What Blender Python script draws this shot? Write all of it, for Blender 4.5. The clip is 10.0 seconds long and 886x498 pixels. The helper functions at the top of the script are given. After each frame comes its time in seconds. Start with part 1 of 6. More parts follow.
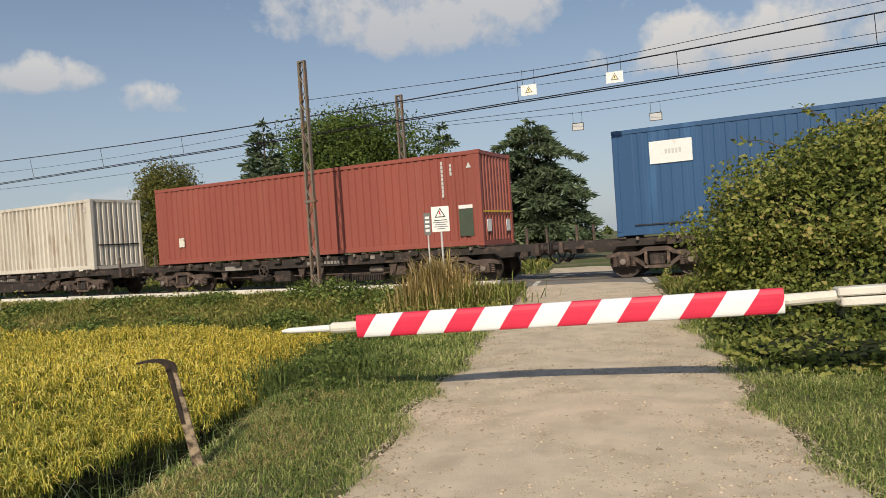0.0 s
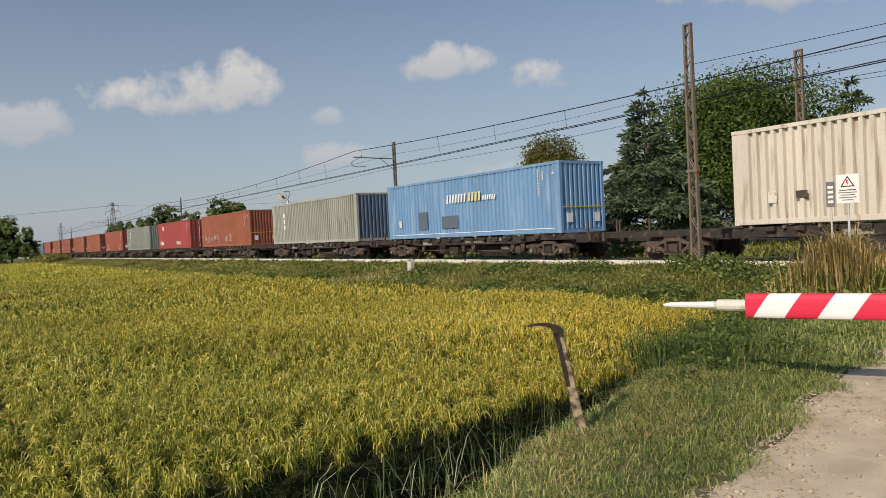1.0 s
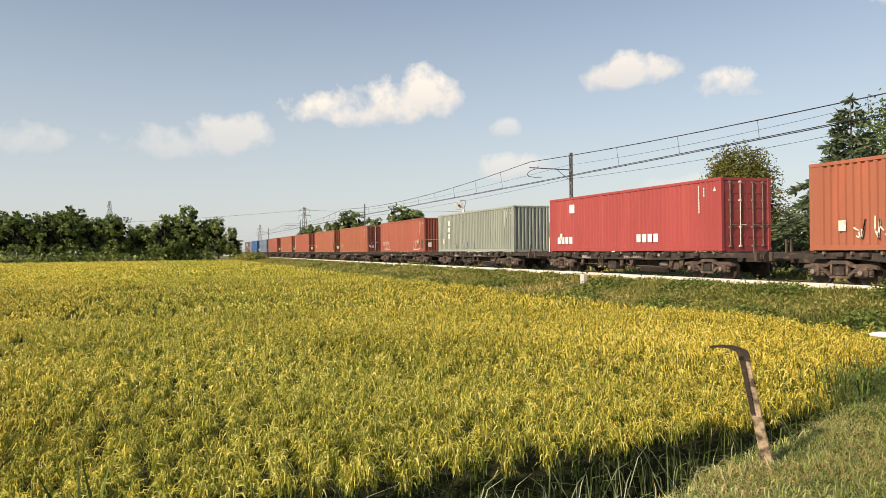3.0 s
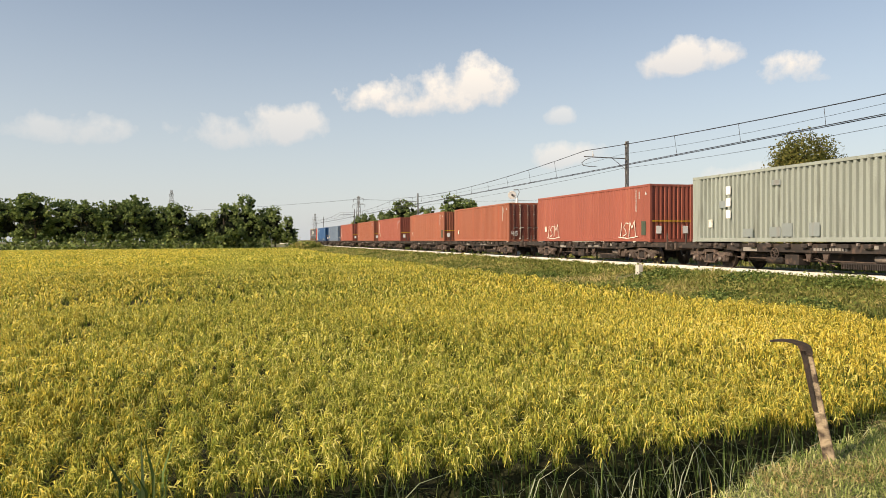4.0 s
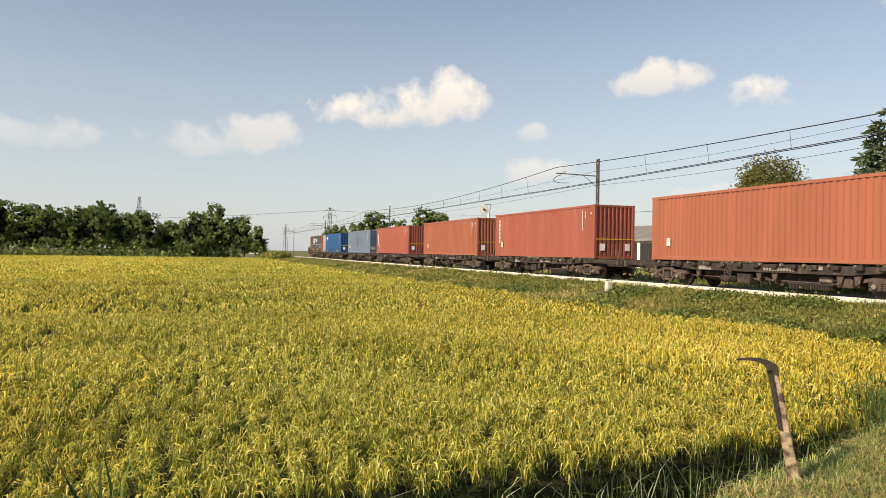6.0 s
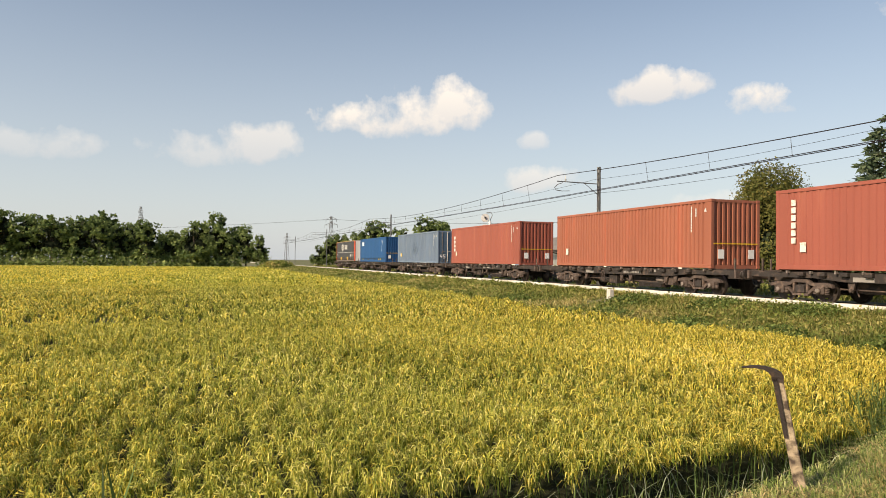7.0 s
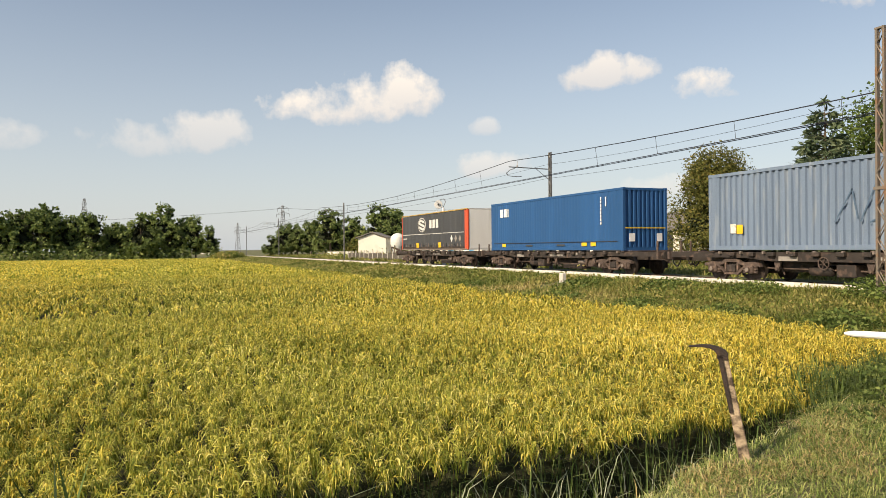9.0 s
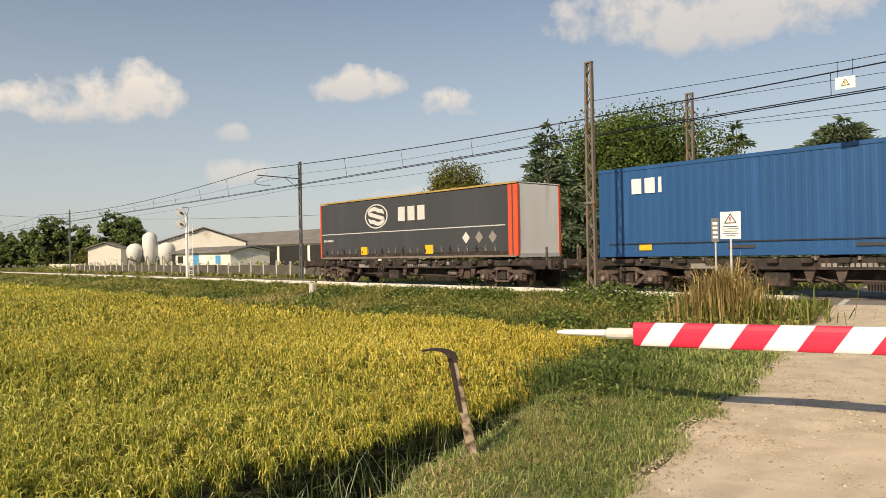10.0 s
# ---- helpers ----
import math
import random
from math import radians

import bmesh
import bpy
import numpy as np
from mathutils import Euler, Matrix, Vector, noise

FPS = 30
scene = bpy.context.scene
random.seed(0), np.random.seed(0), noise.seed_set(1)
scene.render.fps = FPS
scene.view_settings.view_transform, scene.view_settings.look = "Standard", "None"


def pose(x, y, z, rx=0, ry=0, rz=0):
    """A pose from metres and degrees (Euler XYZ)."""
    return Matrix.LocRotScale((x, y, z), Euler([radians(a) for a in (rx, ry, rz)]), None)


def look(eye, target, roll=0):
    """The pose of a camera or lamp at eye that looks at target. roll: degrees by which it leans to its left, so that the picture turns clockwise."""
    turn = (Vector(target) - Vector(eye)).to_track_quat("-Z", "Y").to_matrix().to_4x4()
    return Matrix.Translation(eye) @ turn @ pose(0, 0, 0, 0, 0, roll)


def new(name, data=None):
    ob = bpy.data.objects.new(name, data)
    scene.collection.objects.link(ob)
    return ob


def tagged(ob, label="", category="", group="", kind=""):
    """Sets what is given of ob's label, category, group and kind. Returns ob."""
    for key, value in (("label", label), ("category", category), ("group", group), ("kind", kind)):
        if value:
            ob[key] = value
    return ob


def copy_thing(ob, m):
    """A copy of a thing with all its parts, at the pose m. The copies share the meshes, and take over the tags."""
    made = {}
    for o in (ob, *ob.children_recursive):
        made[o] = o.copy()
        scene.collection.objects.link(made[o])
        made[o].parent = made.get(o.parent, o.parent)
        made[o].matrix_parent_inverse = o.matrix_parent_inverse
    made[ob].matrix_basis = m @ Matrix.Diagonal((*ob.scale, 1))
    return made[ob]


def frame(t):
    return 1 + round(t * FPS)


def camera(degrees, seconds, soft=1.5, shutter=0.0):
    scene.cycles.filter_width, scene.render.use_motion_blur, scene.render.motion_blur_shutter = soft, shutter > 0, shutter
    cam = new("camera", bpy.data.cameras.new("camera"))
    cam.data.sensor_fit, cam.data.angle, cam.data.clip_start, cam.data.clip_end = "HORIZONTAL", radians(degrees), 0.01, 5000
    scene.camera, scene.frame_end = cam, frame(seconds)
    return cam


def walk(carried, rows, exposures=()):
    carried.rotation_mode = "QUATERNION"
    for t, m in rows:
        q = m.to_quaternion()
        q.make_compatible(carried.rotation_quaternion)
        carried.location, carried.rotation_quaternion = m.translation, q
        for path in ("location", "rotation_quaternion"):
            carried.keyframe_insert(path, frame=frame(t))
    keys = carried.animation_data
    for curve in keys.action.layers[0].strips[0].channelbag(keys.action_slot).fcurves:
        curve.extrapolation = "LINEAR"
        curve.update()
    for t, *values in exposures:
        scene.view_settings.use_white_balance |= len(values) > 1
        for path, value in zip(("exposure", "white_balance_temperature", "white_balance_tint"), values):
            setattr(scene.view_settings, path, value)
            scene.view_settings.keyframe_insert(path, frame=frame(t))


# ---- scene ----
# ---- camera ----
cam = camera(62.6, 10.0, 0.66)

# seconds, x, y, z, yaw to the left of +y, pitch up, roll as in look()
PATH = [
    (0, 0.072, 0.048, 1.541, 27.09, -0.56, -3.80),
    (0.5, 0.049, 0.013, 1.556, 39.91, -0.36, -2.64),
    (1, 0.016, 0.002, 1.560, 56.07, -1.21, -2.77),
    (1.5, -0.010, -0.020, 1.540, 59.65, -1.56, -2.70),
    (2, -0.010, -0.029, 1.537, 63.76, -1.66, -2.87),
    (2.5, 0.004, -0.014, 1.548, 66.66, -0.46, -1.56),
    (4, -0.002, -0.007, 1.549, 73.70, -0.78, -0.32),
    (4.5, -0.001, 0.007, 1.544, 73.80, -1.08, -0.28),
    (5, -0.013, 0.012, 1.557, 72.14, -1.46, 1.38),
    (5.5, -0.024, 0.005, 1.550, 71.58, -0.39, 1.01),
    (7, -0.044, -0.015, 1.548, 71.53, 0.94, 0.60),
    (7.5, -0.044, -0.011, 1.552, 71.71, 1.26, -0.04),
    (8, -0.040, -0.019, 1.553, 71.79, 0.82, -0.68),
    (8.5, -0.028, -0.029, 1.550, 70.97, 0.10, -0.34),
    (9, -0.010, -0.027, 1.557, 67.91, -0.09, -0.55),
    (9.5, -0.014, 0.018, 1.556, 61.16, 0.31, -1.00),
    (10, 0.021, 0.084, 1.553, 48.60, 0.43, -1.00),
]


def camera_row(t, x, y, z, yaw, pitch, roll):
    a, p = radians(yaw), radians(pitch)
    ahead = Vector((-math.sin(a) * math.cos(p), math.cos(a) * math.cos(p), math.sin(p)))
    return t, look((x, y, z), Vector((x, y, z)) + ahead, roll)


walk(cam, [camera_row(*r) for r in PATH], [(0, -0.16, 6550, 10), (0.5, -0.24, 6450, 11), (1.0, -0.24, 6500, 11), (1.5, 0.08, 6900, 11), (2.0, 0.28, 7000, 12), (2.5, 0.38, 7200, 12), (4.0, 0.42, 7300, 12), (8.5, 0.42, 7250, 12), (9.5, 0.27, 7300, 12), (10, 0.13, 7350, 12)])

# ---- world and sun ----
SUN_ELEV, SUN_AZ = 33.0, 163.0          # degrees; azimuth clockwise from +y, so the sun stands behind the camera


def link(tree, a, b):
    tree.links.new(a, b)


def math_node(tree, op, a, b=None, c=None, clamp=False):
    n = tree.nodes.new("ShaderNodeMath")
    n.operation, n.use_clamp = op, clamp
    for i, v in enumerate((a, b, c)):
        if v is None:
            continue
        if isinstance(v, (int, float)):
            n.inputs[i].default_value = v
        else:
            link(tree, v, n.inputs[i])
    return n.outputs[0]


# cumulus clouds: azimuth to the left of +y, elevation, half width, half height (degrees), thickness 0..1
CLOUDS = [
    (77.9, 10.5, 3.3, 1.35, 1.0), (74.3, 11.0, 3.6, 1.8, 1.0), (71.2, 11.6, 2.7, 1.9, 1.0), (90.3, 7.9, 3.6, 1.4, 0.45), (86.2, 8.5, 3.2, 1.5, 0.6), (101.5, 7.6, 4.0, 1.1, 0.35), (55.4, 13.0, 3.3, 1.4, 0.85),
    (47.4, 11.5, 2.4, 1.3, 1.0), (64.0, 6.3, 2.6, 1.1, 0.6), (64.5, 9.2, 1.0, 0.7, 0.45), (26.0, 17.4, 11.5, 3.6, 0.85),
    (1.0, 12.6, 11.0, 2.6, 1.0), (51.0, 4.3, 3.0, 1.0, 0.45),
    (118.0, 10.0, 7.0, 2.2, 0.8), (140.0, 13.0, 8.0, 2.5, 0.9), (-35.0, 14.0, 9.0, 3.0, 0.9), (-80.0, 11.0, 8.0, 2.4, 0.8),
]


def build_world():
    world = bpy.data.worlds.new("world")
    scene.world = world
    world.use_nodes = True
    tree = world.node_tree
    tree.nodes.clear()
    N = tree.nodes.new
    out, sky = N("ShaderNodeOutputWorld"), N("ShaderNodeTexSky")
    sky.sky_type, sky.sun_disc = "NISHITA", False
    sky.sun_elevation, sky.sun_rotation = radians(SUN_ELEV), radians(SUN_AZ)
    sky.altitude, sky.air_density, sky.dust_density, sky.ozone_density = 100, 1.0, 1.2, 1.6
    geo = N("ShaderNodeTexCoord")
    sep = N("ShaderNodeSeparateXYZ")
    link(tree, geo.outputs["Generated"], sep.inputs[0])
    x, y, z = sep.outputs
    az = math_node(tree, "ARCTAN2", math_node(tree, "MULTIPLY", x, -1.0), y)
    el = math_node(tree, "ARCSINE", z)
    noise_n = N("ShaderNodeTexNoise")
    noise_n.inputs["Scale"].default_value, noise_n.inputs["Detail"].default_value = 17.0, 10.0
    noise_n.inputs["Roughness"].default_value = 0.6
    link(tree, geo.outputs["Generated"], noise_n.inputs["Vector"])
    lump = math_node(tree, "MULTIPLY", math_node(tree, "SUBTRACT", noise_n.outputs["Fac"], 0.5), 3.4)
    total, shade = None, None
    for a, e, ra, re, thick in CLOUDS:
        u = math_node(tree, "DIVIDE", math_node(tree, "SUBTRACT", az, radians(a)), radians(ra * 1.32))
        v = math_node(tree, "DIVIDE", math_node(tree, "SUBTRACT", el, radians(e)), radians(re * 1.42))
        # flat base: the lower half falls off faster
        low = math_node(tree, "MULTIPLY", math_node(tree, "MINIMUM", v, 0.0), 0.6)
        v2 = math_node(tree, "ADD", v, low)
        d = math_node(tree, "ADD", math_node(tree, "MULTIPLY", u, u), math_node(tree, "MULTIPLY", v2, v2))
        edge = math_node(tree, "ADD", math_node(tree, "SUBTRACT", 0.8, d), lump)
        far = math_node(tree, "MULTIPLY", math_node(tree, "SUBTRACT", 2.4, d), 0.8, clamp=True)
        m = math_node(tree, "MULTIPLY", math_node(tree, "MULTIPLY", edge, 1.5, clamp=True), math_node(tree, "MULTIPLY", far, thick))
        s = math_node(tree, "MULTIPLY", m, math_node(tree, "MULTIPLY_ADD", v, 0.42, 0.62, clamp=True))
        total = m if total is None else math_node(tree, "MAXIMUM", total, m)
        shade = s if shade is None else math_node(tree, "MAXIMUM", shade, s)
    total = math_node(tree, "SMOOTH_MIN", total, 1.0, 0.1)
    lit = N("ShaderNodeMix")
    lit.data_type = "RGBA"
    lit.inputs["A"].default_value, lit.inputs["B"].default_value = (4.2, 4.6, 5.3, 1), (8.0, 7.7, 7.3, 1)
    ratio = math_node(tree, "DIVIDE", shade, math_node(tree, "MAXIMUM", total, 0.05), clamp=True)
    link(tree, ratio, lit.inputs["Factor"])
    # haze towards the horizon
    haze = N("ShaderNodeMix")
    haze.data_type = "RGBA"
    haze.inputs["B"].default_value = (5.0, 5.65, 6.5, 1)
    h = math_node(tree, "SUBTRACT", 1.0, math_node(tree, "DIVIDE", math_node(tree, "ABSOLUTE", el), radians(28)), clamp=True)
    link(tree, math_node(tree, "MULTIPLY", math_node(tree, "POWER", h, 1.3), 0.72), haze.inputs["Factor"])
    link(tree, sky.outputs[0], haze.inputs["A"])
    mix = N("ShaderNodeMix")
    mix.data_type = "RGBA"
    link(tree, total, mix.inputs["Factor"])
    link(tree, haze.outputs["Result"], mix.inputs["A"])
    link(tree, lit.outputs["Result"], mix.inputs["B"])
    bg = N("ShaderNodeBackground")
    bg.inputs["Strength"].default_value = 0.1
    link(tree, mix.outputs["Result"], bg.inputs["Color"])
    link(tree, bg.outputs[0], out.inputs["Surface"])


build_world()
sun_data = bpy.data.lights.new("sun", "SUN")
sun_data.energy, sun_data.angle, sun_data.color = 4.3, radians(0.53), (1.0, 0.88, 0.7)
sun = new("sun", sun_data)
sa, se = radians(SUN_AZ), radians(SUN_ELEV)
sun_from = Vector((math.sin(sa) * math.cos(se), math.cos(sa) * math.cos(se), math.sin(se)))
sun.matrix_basis = look(sun_from * 50, (0, 0, 0))

# ---- materials ----
def material(name, base, vary=0.15, scale=3.0, rough=0.75, metal=0.0, bump=0.15, fine=60.0, stain=None, stain_amount=0.0, stain_scale=2.0,
             island=0.0, streaks=False, spread=None, object_vary=0.0):
    """A surface with variation at two scales. stain: a second colour in patches; spread: a list of colours picked island by island."""
    m = bpy.data.materials.new(name)
    m.use_nodes = True
    tree = m.node_tree
    N = tree.nodes.new
    bsdf = tree.nodes["Principled BSDF"]
    bsdf.inputs["Roughness"].default_value, bsdf.inputs["Metallic"].default_value = rough, metal
    bsdf.inputs["Specular IOR Level"].default_value = 0.35
    co = N("ShaderNodeTexCoord").outputs["Object"]
    if streaks:
        mapping = N("ShaderNodeMapping")
        mapping.inputs["Scale"].default_value = (1.0, 1.0, 0.12)
        link(tree, co, mapping.inputs["Vector"])
        co2 = mapping.outputs[0]
    else:
        co2 = co

    def tex(s, detail, vector):
        n = N("ShaderNodeTexNoise")
        n.inputs["Scale"].default_value, n.inputs["Detail"].default_value = s, detail
        link(tree, vector, n.inputs["Vector"])
        return n.outputs["Fac"]

    big, small = tex(scale, 4, co2), tex(fine, 3, co)
    if spread:
        ramp = N("ShaderNodeValToRGB")
        ramp.color_ramp.interpolation = "LINEAR"
        while len(ramp.color_ramp.elements) < len(spread):
            ramp.color_ramp.elements.new(0.5)
        for i, c in enumerate(spread):
            ramp.color_ramp.elements[i].position = i / max(1, len(spread) - 1)
            ramp.color_ramp.elements[i].color = (*c, 1)
        isl = N("ShaderNodeNewGeometry").outputs["Random Per Island"]
        f = math_node(tree, "ADD", math_node(tree, "MULTIPLY", isl, island or 0.6), math_node(tree, "MULTIPLY", math_node(tree, "SUBTRACT", big, 0.36), 2.4 * (1 - (island or 0.6))))
        link(tree, f, ramp.inputs["Fac"])
        colour = ramp.outputs["Color"]
    else:
        rgb = N("ShaderNodeRGB")
        rgb.outputs[0].default_value = (*base, 1)
        colour = rgb.outputs[0]
    value = math_node(tree, "ADD", 1.0, math_node(tree, "ADD", math_node(tree, "MULTIPLY", math_node(tree, "SUBTRACT", big, 0.5), vary * 3),
                      math_node(tree, "MULTIPLY", math_node(tree, "SUBTRACT", small, 0.5), vary * 2)))
    if object_vary:
        rnd = N("ShaderNodeObjectInfo").outputs["Random"]
        value = math_node(tree, "ADD", value, math_node(tree, "MULTIPLY", math_node(tree, "SUBTRACT", rnd, 0.5), object_vary))
    vm = N("ShaderNodeVectorMath")
    vm.operation = "SCALE"
    link(tree, colour, vm.inputs[0])
    link(tree, value, vm.inputs["Scale"])
    colour = vm.outputs[0]
    if stain:
        mix = N("ShaderNodeMix")
        mix.data_type = "RGBA"
        st = tex(stain_scale, 6, co2)
        f = math_node(tree, "MULTIPLY", math_node(tree, "SUBTRACT", st, 0.62 - 0.25 * stain_amount), 7.0, clamp=True)
        link(tree, math_node(tree, "MULTIPLY", f, min(1.0, 0.35 + stain_amount)), mix.inputs["Factor"])
        link(tree, colour, mix.inputs["A"])
        mix.inputs["B"].default_value = (*stain, 1)
        colour = mix.outputs["Result"]
    link(tree, colour, bsdf.inputs["Base Color"])
    link(tree, math_node(tree, "ADD", rough - 0.12, math_node(tree, "MULTIPLY", small, 0.24), clamp=True), bsdf.inputs["Roughness"])
    if spread and not bump:
        bsdf.inputs["Specular IOR Level"].default_value = 0.15
        # thin leaves let some light through
        glow = N("ShaderNodeBsdfTranslucent")
        link(tree, colour, glow.inputs["Color"])
        both = N("ShaderNodeMixShader")
        both.inputs[0].default_value = 0.3
        link(tree, bsdf.outputs[0], both.inputs[1])
        link(tree, glow.outputs[0], both.inputs[2])
        link(tree, both.outputs[0], tree.nodes["Material Output"].inputs["Surface"])
    if bump:
        b = N("ShaderNodeBump")
        b.inputs["Strength"].default_value, b.inputs["Distance"].default_value = bump, 0.02
        link(tree, math_node(tree, "ADD", small, math_node(tree, "MULTIPLY", big, 0.6)), b.inputs["Height"])
        link(tree, b.outputs[0], bsdf.inputs["Normal"])
    return m


RICE = material("rice", (0.3, 0.3, 0.05), 0.12, 0.22, 0.6, bump=0, spread=[(0.15, 0.185, 0.035), (0.35, 0.37, 0.06), (0.64, 0.58, 0.12), (0.96, 0.86, 0.33)], island=0.8)
RICE_RIPE = material("ripe_rice_ears", (0.6, 0.5, 0.1), 0.12, 0.22, 0.6, bump=0, spread=[(0.42, 0.31, 0.055), (0.68, 0.55, 0.085), (0.94, 0.75, 0.14), (0.99, 0.86, 0.35)], island=0.76)
RICE_LEAF = material("green_rice_leaves", (0.2, 0.26, 0.05), 0.12, 0.22, 0.6, bump=0, spread=[(0.06, 0.10, 0.016), (0.18, 0.245, 0.036), (0.44, 0.48, 0.10)], island=0.8)
RICE_EDGE = material("rice_leaves", (0.1, 0.2, 0.03), 0.15, 0.5, 0.6, bump=0, spread=[(0.03, 0.055, 0.016), (0.10, 0.16, 0.045), (0.34, 0.40, 0.16)], island=0.85)
CANOPY = material("rice_canopy", (0.42, 0.40, 0.05), 0.3, 0.25, 0.8, bump=0.9, fine=9.0, stain=(0.5, 0.43, 0.06), stain_amount=0.4, stain_scale=0.12)
# near-black stems: the shade under the ears is put into the colour
SHADED_STEMS = material("rice_stems", (0.026, 0.028, 0.009), 0.4, 1.2, 0.95, bump=0.9, fine=14.0, stain=(0.016, 0.019, 0.008), stain_amount=0.5, stain_scale=2.5)
STALK = material("pale_rice_stalks", (0.4, 0.42, 0.3), 0.15, 2, 0.6, bump=0, spread=[(0.16, 0.20, 0.12), (0.36, 0.41, 0.27), (0.62, 0.65, 0.48)], island=0.85)
FADED_YELLOW = material("faded_yellow_paint", (0.66, 0.64, 0.34), 0.12, 4, 0.6)
FADED_RAIL = material("dull_yellow_rail", (0.42, 0.29, 0.1), 0.2, 3, 0.6, stain=(0.3, 0.16, 0.08), stain_amount=0.3)
# ditch mud, nearly black because the bank's shade is put into its colour
SHADED_MUD = material("shaded_mud", (0.009, 0.008, 0.006), 0.4, 2.0, 0.97, bump=0.6, fine=14, stain=(0.018, 0.018, 0.009), stain_amount=0.3)
GRASS = material("grass", (0.12, 0.16, 0.04), 0.15, 0.6, 0.65, bump=0, spread=[(0.05, 0.095, 0.026), (0.22, 0.30, 0.075), (0.50, 0.52, 0.18), (0.88, 0.77, 0.46)], island=0.7)
WEEDS = material("weeds", (0.12, 0.16, 0.04), 0.2, 0.3, 0.7, bump=0, spread=[(0.085, 0.135, 0.035), (0.21, 0.25, 0.058), (0.43, 0.37, 0.13), (0.62, 0.47, 0.25)], island=0.5)
STRAW = material("dry_reed", (0.4, 0.3, 0.12), 0.2, 1.0, 0.7, bump=0, spread=[(0.30, 0.28, 0.085), (0.58, 0.43, 0.19), (0.80, 0.62, 0.34)], island=0.8)
FRESH = material("fresh_weed_leaves", (0.1, 0.17, 0.04), 0.2, 0.5, 0.6, bump=0, spread=[(0.045, 0.08, 0.022), (0.14, 0.195, 0.05), (0.34, 0.38, 0.12)], island=0.75)
SOIL = material("soil", (0.17, 0.15, 0.08), 0.3, 0.5, 0.95, bump=0.6, fine=14, stain=(0.09, 0.12, 0.035), stain_amount=0.7, stain_scale=0.35)
ROAD = material("gravel_road", (0.64, 0.535, 0.40), 0.2, 2.6, 0.95, bump=0.35, fine=130, stain=(0.5, 0.41, 0.295), stain_amount=0.45, stain_scale=2.3)
PEBBLE = material("pebble", (0.4, 0.36, 0.3), 0.2, 20, 0.9, bump=0.1, spread=[(0.30, 0.245, 0.18), (0.48, 0.395, 0.29), (0.62, 0.525, 0.40)], island=0.9)
BALLAST = material("ballast", (0.2, 0.18, 0.16), 0.25, 8, 0.9, bump=0.4, fine=30, spread=[(0.1, 0.09, 0.08), (0.22, 0.2, 0.18), (0.36, 0.33, 0.3)], island=0.9)
ASPHALT = material("asphalt", (0.21, 0.2, 0.185), 0.2, 1.5, 0.9, bump=0.3, fine=80, stain=(0.3, 0.26, 0.2), stain_amount=0.45, stain_scale=1.4)
CONCRETE = material("concrete", (0.55, 0.52, 0.47), 0.16, 1.2, 0.85, bump=0.25, fine=40, stain=(0.3, 0.28, 0.24), stain_amount=0.2)
PALE_CONCRETE = material("pale_concrete", (0.74, 0.7, 0.62), 0.1, 0.8, 0.8, bump=0.15, fine=40, stain=(0.45, 0.42, 0.36), stain_amount=0.15)
STEEL_RAIL = material("rail_steel", (0.13, 0.085, 0.06), 0.2, 4, 0.6, metal=0.3)
DARK_STEEL = material("sooty_steel", (0.040, 0.033, 0.030), 0.4, 2.2, 0.7, metal=0.1, bump=0.25, fine=30, stain=(0.15, 0.10, 0.078), stain_amount=0.32, stain_scale=3.4)
RUSTY = material("brown_steel", (0.085, 0.062, 0.052), 0.4, 2.5, 0.75, bump=0.3, fine=25, stain=(0.22, 0.15, 0.11), stain_amount=0.3, stain_scale=5)
WHEEL = material("wheel_steel", (0.07, 0.055, 0.047), 0.3, 5, 0.55, metal=0.5)
GALV = material("weathered_mast_steel", (0.2, 0.17, 0.14), 0.2, 3, 0.6, metal=0.3, stain=(0.24, 0.13, 0.07), stain_amount=0.45, stain_scale=3)
GREY_STEEL = material("grey_mast_steel", (0.17, 0.17, 0.17), 0.15, 3, 0.55, metal=0.35)
WIRE = material("wire", (0.05, 0.05, 0.055), 0.1, 5, 0.5, metal=0.5, bump=0)
WHITE = material("white_paint", (0.8, 0.79, 0.78), 0.06, 4, 0.5, bump=0.03, stain=(0.55, 0.5, 0.42), stain_amount=0.15, stain_scale=5)
WORN_WHITE = material("worn_white_paint", (0.7, 0.67, 0.6), 0.14, 4, 0.65, bump=0.1, stain=(0.34, 0.28, 0.2), stain_amount=0.35, stain_scale=6)
RED = material("red_sheeting", (0.68, 0.032, 0.078), 0.08, 3, 0.45, bump=0.02)
BLACK = material("black_paint", (0.03, 0.03, 0.03), 0.2, 4, 0.6)
YELLOW = material("yellow_paint", (0.72, 0.46, 0.03), 0.12, 4, 0.5)
GREY_LABEL = material("grey_label", (0.55, 0.55, 0.54), 0.1, 6, 0.6)
CLEAN_WHITE = material("reflective_white_film", (0.82, 0.83, 0.85), 0.05, 4, 0.45, bump=0.02)
DIRTY_LABEL = material("dirty_stencil_paint", (0.26, 0.24, 0.22), 0.25, 5, 0.75)
POST_RED = material("red_orange_post_paint", (0.62, 0.09, 0.04), 0.12, 3, 0.5)
PALE_GREY = material("pale_grey_print", (0.6, 0.6, 0.58), 0.08, 5, 0.6)
LIGHT_STEEL = material("light_dusty_steel", (0.24, 0.2, 0.175), 0.25, 4, 0.7, metal=0.2, stain=(0.1, 0.075, 0.06), stain_amount=0.4, stain_scale=7)
BOARD = material("weathered_board", (0.40, 0.31, 0.21), 0.35, 5, 0.85, bump=0.6, fine=45, stain=(0.06, 0.042, 0.032), stain_amount=0.62, stain_scale=11)
